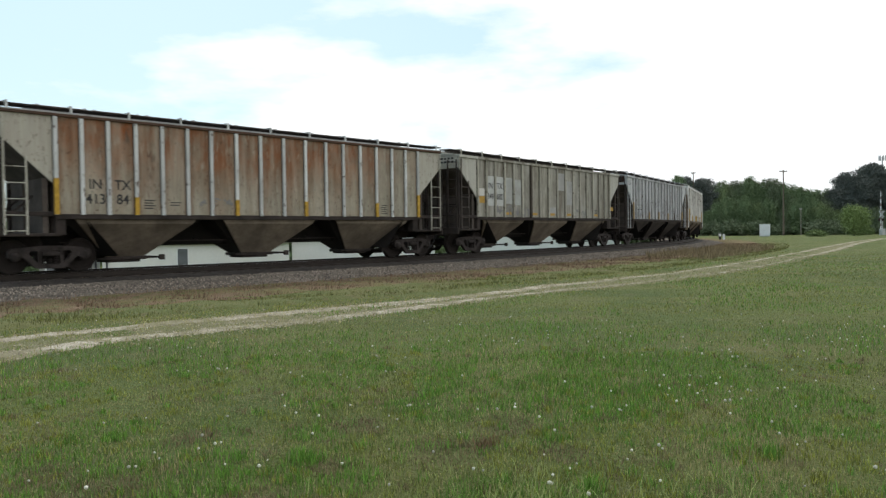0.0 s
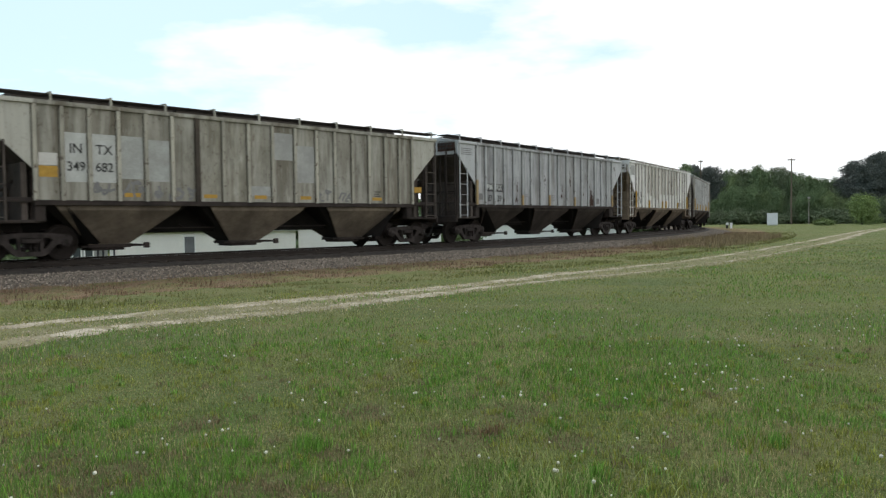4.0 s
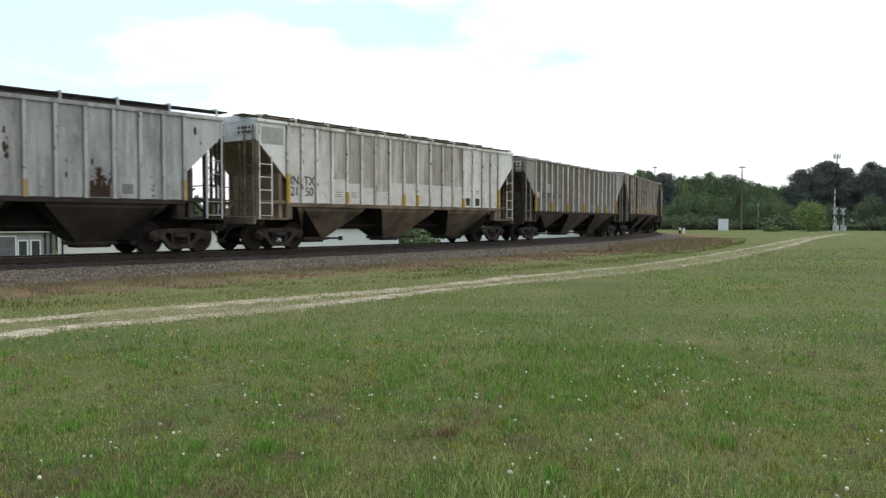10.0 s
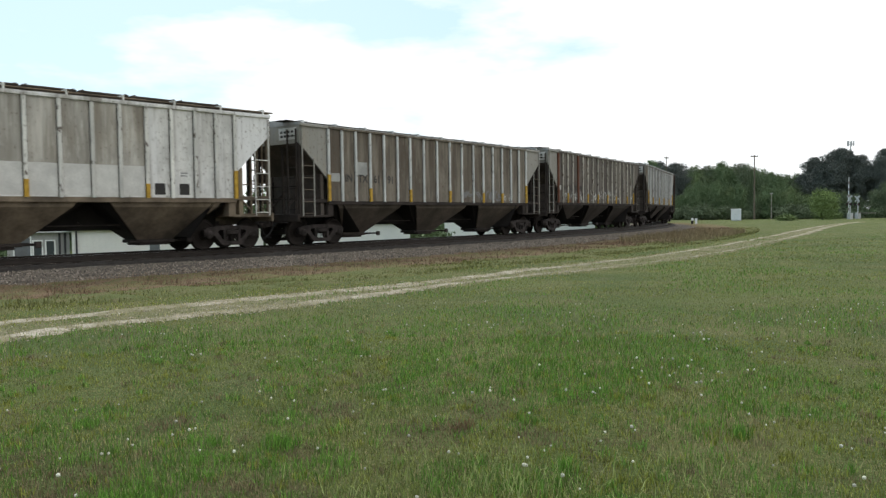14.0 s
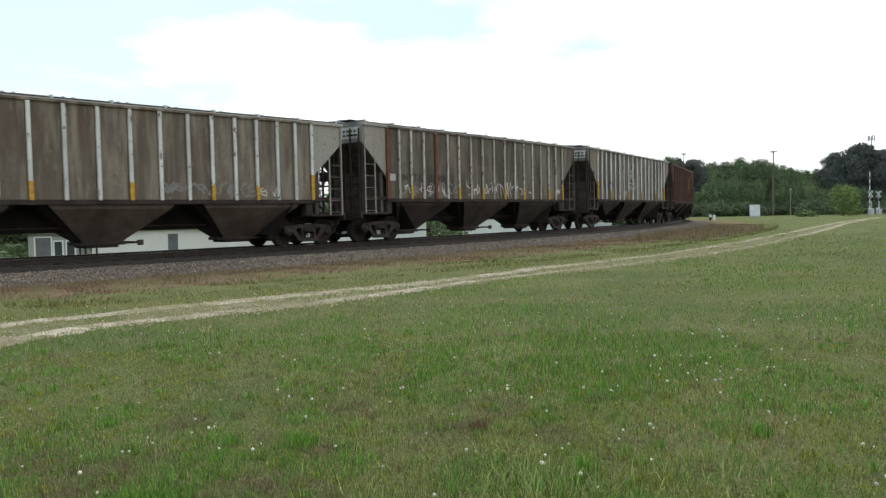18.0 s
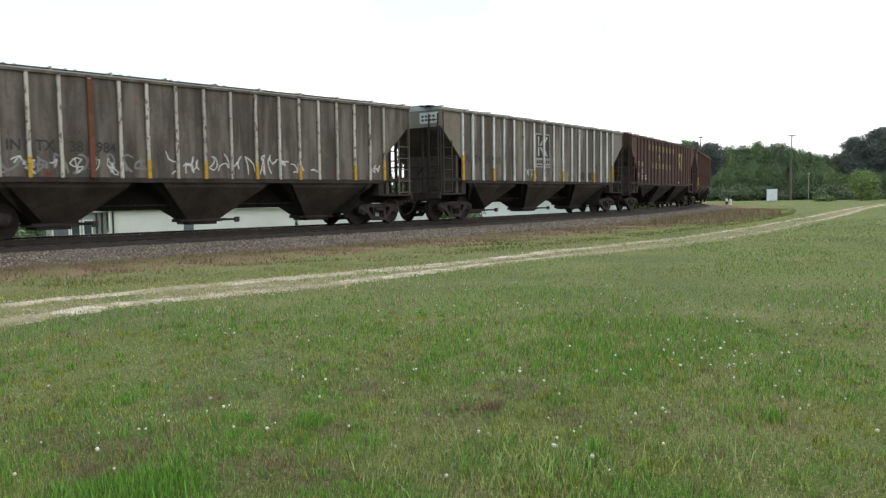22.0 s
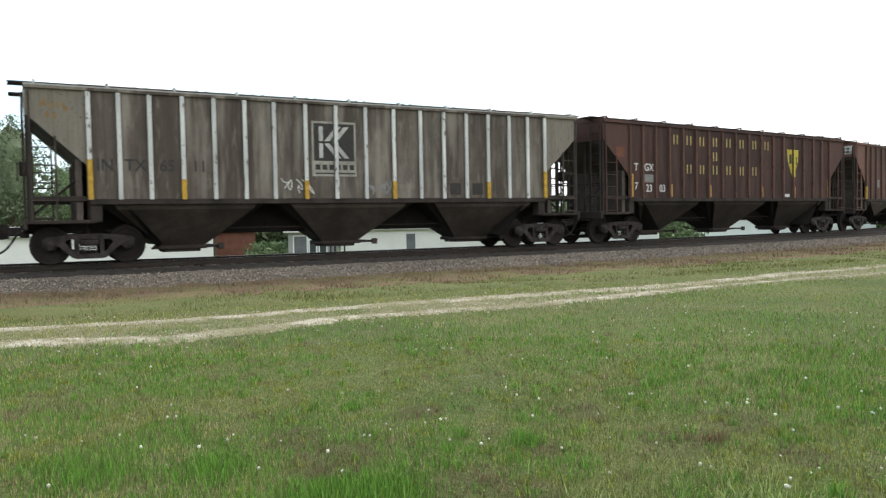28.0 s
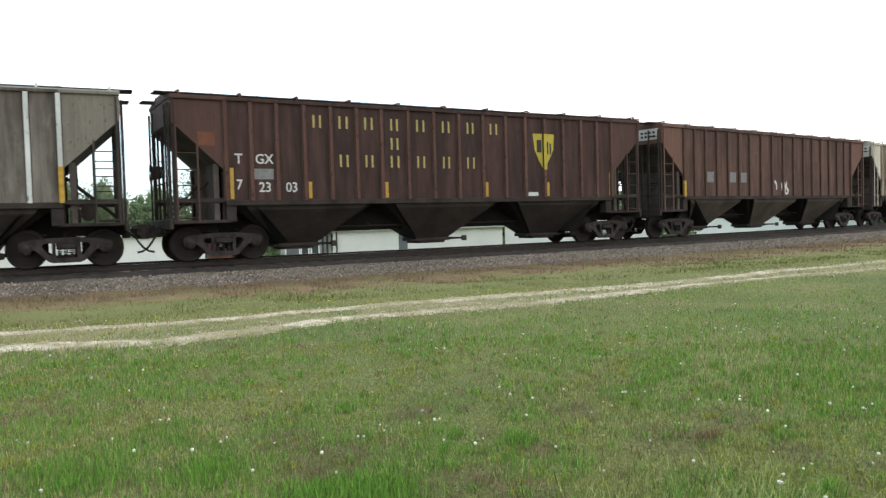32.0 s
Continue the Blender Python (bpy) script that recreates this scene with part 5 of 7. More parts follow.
scribble(car, RIBS18[1], RIBS18[6], 1.65, 2.15, M_SPRAY_DIM, 32, 9, 0.028)
scribble(car, RIBS18[1] + 0.1, RIBS18[5], 1.62, 2.1, M_SPRAY, 35, 6, 0.016)
scribble(car, RIBS18[16] - 0.1, RIBS18[17], 1.7, 2.1, M_SPRAY, 33, 2, 0.018)
plate(car, "repaint_patch", RIBS18[0] + 0.12, RIBS18[1] - 0.2, 2.2, 2.45, M_PATCH, "", 0.003)

# seventh car: sooty grey with the double-chevron emblem
car = build_car("sooty grey covered hopper with white ribs and emblem", P_G, M_RIBWHITE, RIBS18, ((1, 0.95), (4, 0.5), (8, 0.5), (11, 0.5), (15, 0.5), (18, 0.85)), roof_mat=M_ROOFGREY, ladder_mat=M_ENDDARK, bay_mat=M_HOPPER_DIM)
car.scale = (1.06, 1.03, 1.12)
for e in (-1, 1):
    end_board(car, e, M_CHALK)
for i, a in ((1, "IN"), (2, "TX"), (3, "65"), (4, "11")):
    lettering("reporting_mark", a, 0.40, M_LETTER_DARK, car, panel(i), 2.36, "faded black reporting mark and number")
emblem = plate(car, "emblem", -1.20, 0.16, 2.16, 3.66, M_EMBLEM, "square grey-white company emblem", 0.003)
part("emblem_field", Form().box((-1.14, -WIDE - 0.005, 2.58), (0.10, -WIDE + 0.01, 3.60), 0.0), M_DARKSQ, emblem)
for z0, s in ((3.12, 1), (3.06, -1)):
    y0, y1 = -WIDE - 0.008, -WIDE
    za, zb = sorted((z0, z0 + s * 0.40))
    part("chevron_bar", Form().box((-0.98, y0, za), (-0.86, y1, zb)), M_EMBLEM2, emblem, "white chevron bar")
    for k in (0.0, 0.24):
        part("chevron_bar", Form().add([(-0.82 + k, y0, z0), (-0.66 + k, y0, z0), (-0.30 + k, y0, z0 + s * 0.40), (-0.46 + k, y0, z0 + s * 0.40)], [(0, 1, 2, 3)]), M_EMBLEM2, emblem, "white chevron bar")
ew = Form()
for k in range(6):
    ew.box((-1.1 + k * 0.21, -WIDE - 0.006, 2.34), (-0.96 + k * 0.21, -WIDE, 2.48))
ew.box((-1.1, -WIDE - 0.006, 2.22), (0.12, -WIDE, 2.26))
part("emblem_bars", ew, M_DARKSQ, emblem)
scribble(car, RIBS18[6] + 0.1, RIBS18[7] + 0.2, 1.65, 2.1, M_SPRAY, 41, 3, 0.014)
scribble(car, 0.5, 1.4, 1.65, 2.05, M_SPRAY_DIM, 42, 3, 0.03)
for i in (13, 14):
    plate(car, "stencil_square", panel(i) - 0.2, panel(i) + 0.2, 1.65, 2.0, M_DARKSQ)
for x, z in ((-8.02, 3.78), (-7.86, 3.72), (-7.70, 3.74), (-7.55, 3.70), (-7.92, 3.52), (-7.74, 3.50)):
    blotch(car, x, z, 0.05, 0.05, 4, M_OCHRESTAIN, "ochre rust stain")

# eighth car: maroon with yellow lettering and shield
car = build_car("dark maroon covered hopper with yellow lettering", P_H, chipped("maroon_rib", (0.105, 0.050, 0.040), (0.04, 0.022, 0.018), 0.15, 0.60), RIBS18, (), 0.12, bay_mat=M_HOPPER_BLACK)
car.scale = (1.055, 1.03, 1.12)
for e in (-1, 1):
    end_board(car, e, P_H, False)
for row, z in (((4, 5, 6, 7, 8, 9, 10, 11), 3.68), ((7,), 3.13), ((5, 6, 7, 8, 9, 10), 2.62)):
    for k, i in enumerate(row):
        x, w = panel(i), (0.115, 0.10, 0.108)[(i + k) % 3]
        f = Form()
        for side in (-1, 1):
            f.box((x + side * w - 0.032, -WIDE - 0.006, z - 0.17), (x + side * w + 0.032, -WIDE + 0.01, z + 0.17), 0.003)
        part("letter_block", f, M_LETTER_GOLD, car, "yellow bars of the painted name")
sx = RIBS18[13]
shield = part("shield", Form().slab([(3.6, sx - 0.48), (3.6, sx + 0.44), (3.1, sx + 0.40), (2.75, sx + 0.2), (2.42, sx - 0.02), (2.75, sx - 0.24), (3.1, sx - 0.42)], 1, -WIDE - 0.006, -WIDE), M_SHIELD, car, "yellow painted shield")
part("shield_rib", Form().box((sx - 0.06, -WIDE - 0.084, 2.45), (sx + 0.06, -WIDE - 0.07, 3.6)), M_SHIELD, shield)
part("shield_bars", Form().box((sx - 0.32, -WIDE - 0.009, 3.0), (sx - 0.12, -WIDE - 0.004, 3.4)).box((sx + 0.1, -WIDE - 0.009, 2.95), (sx + 0.18, -WIDE - 0.004, 3.35)).box((sx + 0.24, -WIDE - 0.009, 2.95), (sx + 0.3, -WIDE - 0.004, 3.3)), M_LETTER_DARK, shield)
for x, a, z in ((panel(1) - 0.0, "T", 2.62), (panel(2), "GX", 2.62), (panel(2), "23", 1.88), (panel(3), "03", 1.88), (panel(1), "7", 1.95)):
    lettering("reporting_mark", a, 0.36, M_LETTER_WHITE, car, x, z, "white reporting mark and number")
plate(car, "repaint_patch", panel(2) - 0.3, panel(2) + 0.26, 2.1, 2.38, M_SPRAY_DIM, "", 0.003)
for i in (1, 4, 7, 11, 14, 18):
    x = RIBS18[i - 1] + (0.1 if i < 18 else -0.1)
    plate(car, "reflector_stripe", x, x + 0.1, ZB + 0.05, ZB + (0.85 if i in (1, 18) else 0.5), M_OCHRE)
plate(car, "white_tag", panel(13) - 0.3, panel(13) + 0.12, 1.6, 1.72, M_LETTER_WHITE)
plate(car, "orange_patch", -7.75, -7.3, 2.95, 3.3, M_RIBRUST, "orange-red primer patch", 0.003)

# the last three, seen from afar
car = build_car("faded brown covered hopper with pale scrawl", P_I, P_I, RIBS18, ((1, 0.6),))
car.scale = (1.05, 1.03, 1.11)
for e in (-1, 1):
    end_board(car, e, M_CHALK)
scribble(car, panel(9) - 0.3, panel(10) + 0.1, 1.7, 2.2, M_SPRAY, 51, 3, 0.05)
for i in (3, 5, 6):
    plate(car, "repaint_patch", panel(i) - 0.3, panel(i) + 0.2, 2.1, 2.5, M_SPRAY_DIM, "", 0.003)
car = build_car("rusty buff covered hopper with pale streaks", P_J, P_J, RIBS18, ())
car.scale = (1.05, 1.03, 1.11)
for e in (-1, 1):
    end_board(car, e, M_CHALK)
car = build_car("blue-grey covered hopper at the train's end", P_K, P_K, RIBS18, ())
car.scale = (1.05, 1.03, 1.11)
for e in (-1, 1):
    end_board(car, e, P_K)


# ---- beyond the line and the far side of the meadow ----
def far_at(bearing, distance, z=0.0):
    a = radians(bearing + float(np.interp(bearing, (-40, -32, -28, -24, 8, 15, 18.7, 23.8, 25, 27, 29.4, 34.5), (1.2, 1.06, 0.83, 0.56, 0.54, 0.1, 0.05, -0.13, -0.25, -0.35, -0.45, -0.45))))
    return Vector((distance * math.sin(a), distance * math.cos(a), z))


M_BARK = plain("grey_bark", (0.10, 0.08, 0.06), 0.95, scale=3)
# distance haze is put into the pine and leaf colours: paler, more blue
M_PINE = leafy("hazed_pine_needles", (0.105, 0.118, 0.106), 0.22, 0.8)
M_LEAF = leafy("spring_green_leaves", (0.120, 0.172, 0.080), 0.25, 0.78)
M_LEAF2 = leafy("deep_green_leaves", (0.106, 0.136, 0.075), 0.25, 0.78)
M_BUSH = leafy("yellow_green_leaves", (0.130, 0.180, 0.062), 0.28, 0.72)


def leaves_mesh(name, blobs, count, size, mat, seed, core=1.35):
    """Many small leaves round overlapping leafy masses."""
    rnd = np.random.RandomState(seed)
    bl = np.array(blobs)
    w = bl[:, 3] * bl[:, 3]
    bl = bl[rnd.choice(len(blobs), count, p=w / w.sum())]
    d = rnd.normal(size=(count, 3))
    d /= np.linalg.norm(d, axis=1)[:, None]
    rad = 0.3 + 0.95 * rnd.rand(count) ** 0.7
    c = bl[:, :3] + d * rad[:, None] * np.stack([bl[:, 3], bl[:, 3], bl[:, 4]], 1)
    a = rnd.normal(size=(count, 3)) + 0.4 * d
    a /= np.linalg.norm(a, axis=1)[:, None]
    b = np.cross(a, rnd.normal(size=(count, 3)))
    b /= np.linalg.norm(b, axis=1)[:, None]
    sz = (size * (0.5 + rnd.rand(count)))[:, None]
    v = np.stack([c - a * sz, c + b * sz * 0.8, c + a * sz], 1).reshape(-1, 3)
    f = np.arange(count * 3).reshape(-1, 3).tolist()
    # a shaded heart of dense twigs and leaves
    bm = bmesh.new()
    bmesh.ops.create_icosphere(bm, subdivisions=2, radius=1)
    ball = np.array([p.co[:] for p in bm.verts])
    faces = np.array([[p.index for p in q.verts] for q in bm.faces])
    bm.free()
    every = np.array(blobs)
    mid, half = every[:, :3].mean(0), np.maximum(every[:, :3].std(0) * core, 0.2)
    lump = np.array([1 + 0.5 * noise.noise((p[0] * 2 + mid[2], p[1] * 2, p[2] * 2)) for p in ball])
    vs = [v, ball * lump[:, None] * half + mid]
    f += (faces + len(v)).tolist()
    me = bpy.data.meshes.new(name)
    me.from_pydata(np.concatenate(vs), [], f)
    me.materials.append(mat)
    return me


def tree_kind(name, label, height, spread, trunk_h, kind, mat, leaves, size, seed):
    """A tapered trunk with limbs, and a crown of leaf clumps with gaps."""
    rnd = random.Random(seed)
    t = thing(name, label, "tree")
    f = Form()
    lean = Vector((rnd.uniform(-0.3, 0.3), rnd.uniform(-0.3, 0.3), 0))
    r0 = height * 0.018 + 0.06
    pts = [Vector((0, 0, -0.3)), Vector((0, 0, trunk_h)) + lean * 0.4, Vector((0, 0, height * 0.72)) + lean, Vector((0, 0, height * 0.95)) + lean]
    for i, (a, b) in enumerate(zip(pts, pts[1:])):
        f.rod(a, b, r0 * (1, 0.72, 0.4)[i], 9, r0 * (0.72, 0.4, 0.1)[i])
    blobs = []
    n = 30 if kind == "broad" else 26
    for k in range(n):
        u = (k + 0.5) / n
        z = trunk_h + (height - trunk_h) * u
        env = math.sin(math.pi * min(1, 0.2 + u * 0.78)) if kind == "broad" else (0.45 + 0.55 * math.sin(math.pi * min(1, 0.15 + 0.8 * u)))
        a = k * 2.4 + rnd.uniform(-0.5, 0.5)
        rr = spread * env * rnd.uniform(0.15, 0.82)
        tip = Vector((rr * math.cos(a), rr * math.sin(a), z))
        f.rod(Vector((0, 0, max(trunk_h * 0.7, z - spread * 0.5))) + lean * u, tip, r0 * 0.3, 6, r0 * 0.08)
        q = spread * env * rnd.uniform(0.3, 0.62)
        blobs.append((tip.x, tip.y, tip.z, q + 0.25, (q + 0.2) * (0.75 if kind == "broad" else 0.6)))
    blobs.append((lean.x, lean.y, height - spread * 0.3, spread * 0.35, spread * 0.3))
    part("trunk", f, M_BARK, t)
    part("crown", leaves_mesh("crown", blobs, leaves, size, mat, seed), None, t)
    return t


def bush_kind(name, label, r, h, mat, seed, leaves=1500, size=0.16):
    rnd = random.Random(seed)
    t = thing(name, label, "bush")
    f = Form()
    blobs = []
    for k in range(11):
        a, q = k * 2.4, r * rnd.uniform(0.1, 0.62)
        z = h * rnd.uniform(0.35, 0.72) * (1 - 0.35 * q / r)
        f.rod((0, 0, -0.2), (q * math.cos(a), q * math.sin(a), z), 0.06, 6, 0.015)
        blobs.append((q * math.cos(a), q * math.sin(a), z, r * 0.42, h * 0.34))
    part("stem", f, M_BARK, t)
    part("foliage", leaves_mesh("foliage", blobs, leaves, size, mat, seed, 1.9), None, t)
    return t


def put(kind, spot, scale=1.0, turn=0.0, tall=1.0):
    return Matrix.Translation(spot) @ Matrix.Rotation(turn, 4, "Z") @ Matrix.Diagonal((scale, scale, scale * tall, 1))


rt = random.Random(21)
PINES = [tree_kind("pine_tree", "tall dark green pine at the meadow's far edge", 14, 3.2, 3.0, "pine", M_PINE, 16000, 0.17, 31 + i) for i in range(3)]
M_LEAF3 = leafy("light_spring_leaves", (0.138, 0.184, 0.078), 0.25, 0.75)
BROADS = [tree_kind("broadleaf_tree", "full green broadleaf tree at the meadow's far edge", 12.5, 4.3 + 0.4 * (i % 2), 1.2, "broad", (M_LEAF, M_LEAF3, M_LEAF2, M_LEAF)[i], 17000, 0.165, 41 + i) for i in range(4)]
for p in PINES + BROADS:
    p["group"] = "trees along the far edge of the meadow"


def edge_top(b):
    """Height of the wood's edge, as an angle over the eye."""
    return float(np.interp(b, [10, 16.5, 17.6, 18.7, 19.8, 20.5, 22.2, 24.5, 26.2, 27.3, 27.8, 28.4, 29.2, 30.2, 31, 32.4, 34.8, 38, 48],
                           [2.2, 3.0, 3.6, 4.05, 3.7, 3.3, 3.55, 3.1, 2.9, 2.5, 2.5, 3.8, 3.9, 4.2, 4.3, 4.2, 3.8, 3.6, 3.4]))


first = {}
b = 9.5
while b < 40:
    pine = 17.2 < b < 19.6 or b > 27.9
    row = (178, 191, 206) if 14.5 < b < 36 else (178, 200)
    for j, dist in enumerate(row):
        bb = b + rt.uniform(-0.35, 0.35) + j * 0.3
        pool = PINES if pine else BROADS
        src = rt.choice(pool)
        top = math.tan(radians(edge_top(bb))) * dist + 1.6
        tall = top * (rt.uniform(0.52, 0.8) if j == 0 else rt.uniform(0.90, 1.06) * (0.92 if pine else 1.0))
        if j == 0 and pine:
            src, tall = (BROADS[2] if b > 28 else rt.choice(BROADS)), top * rt.uniform(0.34, 0.56)
        sc = tall / (14 if src in PINES else 12.5)
        m = put(src, far_at(bb, dist, -0.1), sc, rt.uniform(0, 6.28))
        if src not in first:
            first[src] = 1
            src.matrix_basis = m
            src.scale = m.to_scale()
        else:
            ob = copy_thing(src, m)
            ob.matrix_basis = m
    b += 0.84

undergrowth = []
for i in range(4):
    undergrowth.append(bush_kind("undergrowth_bush", "dense green undergrowth at the wood's edge", 3.2, 3.4, (M_LEAF2, M_LEAF2, M_LEAF2, M_LEAF)[i], 60 + i, 2600, 0.2))
    undergrowth[-1]["group"] = "undergrowth along the wood"
for k in range(44):
    bb = 9 + k * 0.87
    src = undergrowth[k % 4]
    m = put(src, far_at(bb, 172 + rt.uniform(-3, 6), -0.3), rt.uniform(0.7, 1.15), rt.uniform(0, 6))
    if k < 4:
        src.matrix_basis = m
    else:
        ob = copy_thing(src, m)
        ob.matrix_basis = m

M_ROUND = leafy("fresh_yellow_green_leaves", (0.165, 0.225, 0.075), 0.25, 0.75)
round_bush = bush_kind("round_bush", "large round yellow-green bush on the meadow", 3.6, 5.4, M_ROUND, 71, 9500, 0.15)
round_bush.matrix_basis = put(None, far_at(29.35, 150, -0.1))
low_bush = bush_kind("low_bush", "low spreading light green shrub on the grass", 1.9, 1.35, M_BUSH, 72, 1800, 0.13)
low_bush.matrix_basis = put(None, far_at(27.05, 143, -0.1), 1.0, 0, 1.0)
small_bush = copy_thing(low_bush, Matrix.Identity(4))
small_bush.matrix_basis = put(None, far_at(30.1, 166, -0.1), 0.8, 1.0, 1.7)

# trees and scrub behind the line
LACY = [tree_kind("roadside_tree", "thin-crowned green tree behind the railway", 10, 3.4, 2.6, "broad", (M_LEAF, M_LEAF2)[i], 6000, 0.13, 81 + i) for i in range(2)]
spots = [(-50, 72, 9.6), (-46.4, 70, 10.4), (-43.2, 78, 7.6), (-40.3, 78, 6.4), (-37.0, 84, 6.2), (-33.6, 74, 8.0), (-31.5, 80, 6.6), (-55, 70, 9), (-60, 74, 9)]
for k, (bb, dist, tall) in enumerate(spots):
    src = LACY[k % 2]
    src["group"] = "trees behind the railway"
    m = put(src, far_at(bb, dist, -1.3), (tall + 1.3) / 10, k * 1.3)
    if k < 2:
        src.matrix_basis = m
    else:
        copy_thing(src, m).matrix_basis = m
scrub = [bush_kind("scrub_bush", "green scrub behind the railway", 2.8, 3.0, (M_LEAF2, M_LEAF)[i], 91 + i, 1300, 0.22) for i in range(2)]
for k in range(40):
    bb = -64 + k * 2.0
    src = scrub[k % 2]
    src["group"] = "scrub behind the railway"
    m = put(src, far_at(bb, rt.uniform(84, 94), -1.5), rt.uniform(1.1, 1.6) * (1.7 if bb < -37 else 1.12 + 0.09 * (k * 7 % 5) if bb < 0 else 1.0), k * 0.9)
    if k < 2:
        src.matrix_basis = m
    else:
        copy_thing(src, m).matrix_basis = m
for bb, dist, sc in ((-29.9, 51, 0.62), (-29.0, 52, 0.6), (0.6, 60, 0.7), (1.5, 62, 0.6)):
    copy_thing(scrub[1], Matrix.Identity(4)).matrix_basis = put(None, far_at(bb, dist, -1.35), sc, bb)

# ---- pale buildings behind the line ----
M_CORR = plain("white_corrugated_metal", (0.80, 0.80, 0.76), 0.6, scale=0.8, vary=0.08, bump=0)
M_WHITE = plain("white_painted_wall", (0.80, 0.82, 0.80), 0.7, scale=0.6, vary=0.07, bump=0.05)
M_ANNEX = plain("dull_annex_wall", (0.44, 0.45, 0.43), 0.75, scale=0.9, vary=0.25, bump=0.05)
M_ROOFW = plain("pale_metal_roof", (0.55, 0.57, 0.57), 0.5, scale=0.5, vary=0.1, bump=0)
M_BRICK = plain("dull_red_brick", (0.19, 0.085, 0.06), 0.9, scale=2.0, vary=0.3)
M_GREYDOOR = plain("grey_door", (0.16, 0.17, 0.18), 0.6, scale=2)
M_DARKTRIM = plain("dark_downpipe", (0.05, 0.05, 0.055), 0.6, scale=3)


def glass_material():
    m, _, _, b = material("window_glass", 0.06)
    b.inputs["Base Color"].default_value = (0.05, 0.06, 0.07, 1)
    b.inputs["Specular IOR Level"].default_value = 0.6
    return m


M_GLASS = glass_material()
FLOOR = -1.3


def building(label, b0, b1, dist, height, depth, wall_mat, ribs=0.0, name="warehouse"):
    """A long low building whose front runs between two bearings."""
    p, q = far_at(b0, dist), far_at(b1, dist)
    d = (q - p)
    length = d.length
    at = Matrix.Translation((p.x, p.y, FLOOR)) @ Matrix.Rotation(math.atan2(d.y, d.x), 4, "Z")
    t = thing(name, label, "building", at)
    part("wall", Form().box((0, 0, -0.3), (length, 0.2, height)), wall_mat, t)
    part("wall", Form().box((0, depth - 0.2, -0.3), (length, depth, height)), wall_mat, t)
    for x in (0, length - 0.2):
        part("wall", Form().slab([(0.2, -0.3), (depth - 0.2, -0.3), (depth - 0.2, height), (depth / 2, height + depth * 0.06), (0.2, height)], 0, x, x + 0.2), wall_mat, t)
    part("roof", Form().slab([(-0.25, height - 0.02), (depth / 2, height + depth * 0.06 + 0.03), (depth + 0.25, height - 0.02), (depth + 0.25, height + 0.1), (depth / 2, height + depth * 0.06 + 0.15), (-0.25, height + 0.1)], 0, -0.3, length + 0.3), M_ROOFW, t)
    if ribs:
        f = Form()
        x = 0.1
        while x < length - 0.1:
            f.box((x, -0.03, 0.0), (x + 0.05, 0.0, height - 0.05))
            x += ribs
        tagged(part("wall_corrugation", f, wall_mat, t), kind="stuff")
    part("gutter", Form().box((-0.2, -0.32, height - 0.06), (length + 0.2, -0.2, height + 0.06), 0.02), M_ROOFW, t)
    return t, length


def along(b, b0, b1, dist):
    """Where the bearing b falls along such a front."""
    p, q = far_at(b0, dist), far_at(b1, dist)
    d = (q - p).normalized()
    ray = far_at(b, 1.0)
    k = (p.x * d.y - p.y * d.x) / (ray.x * d.y - ray.y * d.x)
    return (ray * k - p).dot(d)


def opening(t, x0, x1, z0, z1, mat, kind, label):
    o = part(kind, Form().box((x0, -0.04, z0), (x1, 0.02, z1)), mat, t, label)
    f = Form()
    for a, b, c, d in ((x0 - 0.08, x0, z0, z1 + 0.08), (x1, x1 + 0.08, z0, z1 + 0.08), (x0, x1, z1, z1 + 0.08)):
        f.box((a, -0.07, c), (b, -0.01, d))
    part(kind + "_frame", f, M_WHITE, o)
    return o


shed, _ = building("long white corrugated metal shed with a grey door", -24.1, -11.4, 50, 2.4, 7, M_CORR, 0.33)
xd = along(-18.8, -24.1, -11.4, 50)
opening(shed, xd - 0.34, xd + 0.24, 0.0, 2.05, M_GREYDOOR, "door", "grey steel door")
for bb in (-23.8,):
    xp = along(bb, -24.1, -11.4, 50)
    part("downpipe", Form().rod((xp, -0.1, 0), (xp, -0.1, 2.3), 0.05), M_DARKTRIM, shed, "dark rain pipe")
annex, _ = building("dull grey-white annex with small windows", -28.2, -24.25, 50.5, 2.3, 6, M_ANNEX, name="annex")
xa = along(-27.2, -28.2, -24.25, 50.5)
opening(annex, xa - 0.45, xa + 0.35, 0.0, 2.0, M_GREYDOOR, "door", "grey glazed door")
for bb in (-26.3, -25.5):
    xw = along(bb, -28.2, -24.25, 50.5)
    w = opening(annex, xw - 0.2, xw + 0.2, 0.9, 1.75, M_GLASS, "window", "dark window pane")
    part("window_sill", Form().box((xw - 0.28, -0.16, 0.82), (xw + 0.28, 0.0, 0.9)), M_WHITE, w)
for bb in (-24.9, -25.0 + 0.45):
    xp = along(bb, -28.2, -24.25, 50.5)
    part("downpipe", Form().rod((xp, -0.1, 0), (xp, -0.1, 2.2), 0.06), M_DARKTRIM, annex, "dark rain pipe")
building("low dull red brick building", -33.5, -30.7, 56, 2.4, 6, M_BRICK, name="brick_building")
building("long plain white building behind the railway", -66, -33.75, 54, 2.4, 7, M_WHITE, name="storehouse")
building("plain white wall of a storage hall", -11.2, -0.6, 57, 2.5, 7, M_WHITE, name="storage_hall")
building("long plain white hall behind the curve", 2.0, 13.5, 76, 2.6, 7, M_WHITE, 0.8, name="storage_hall")

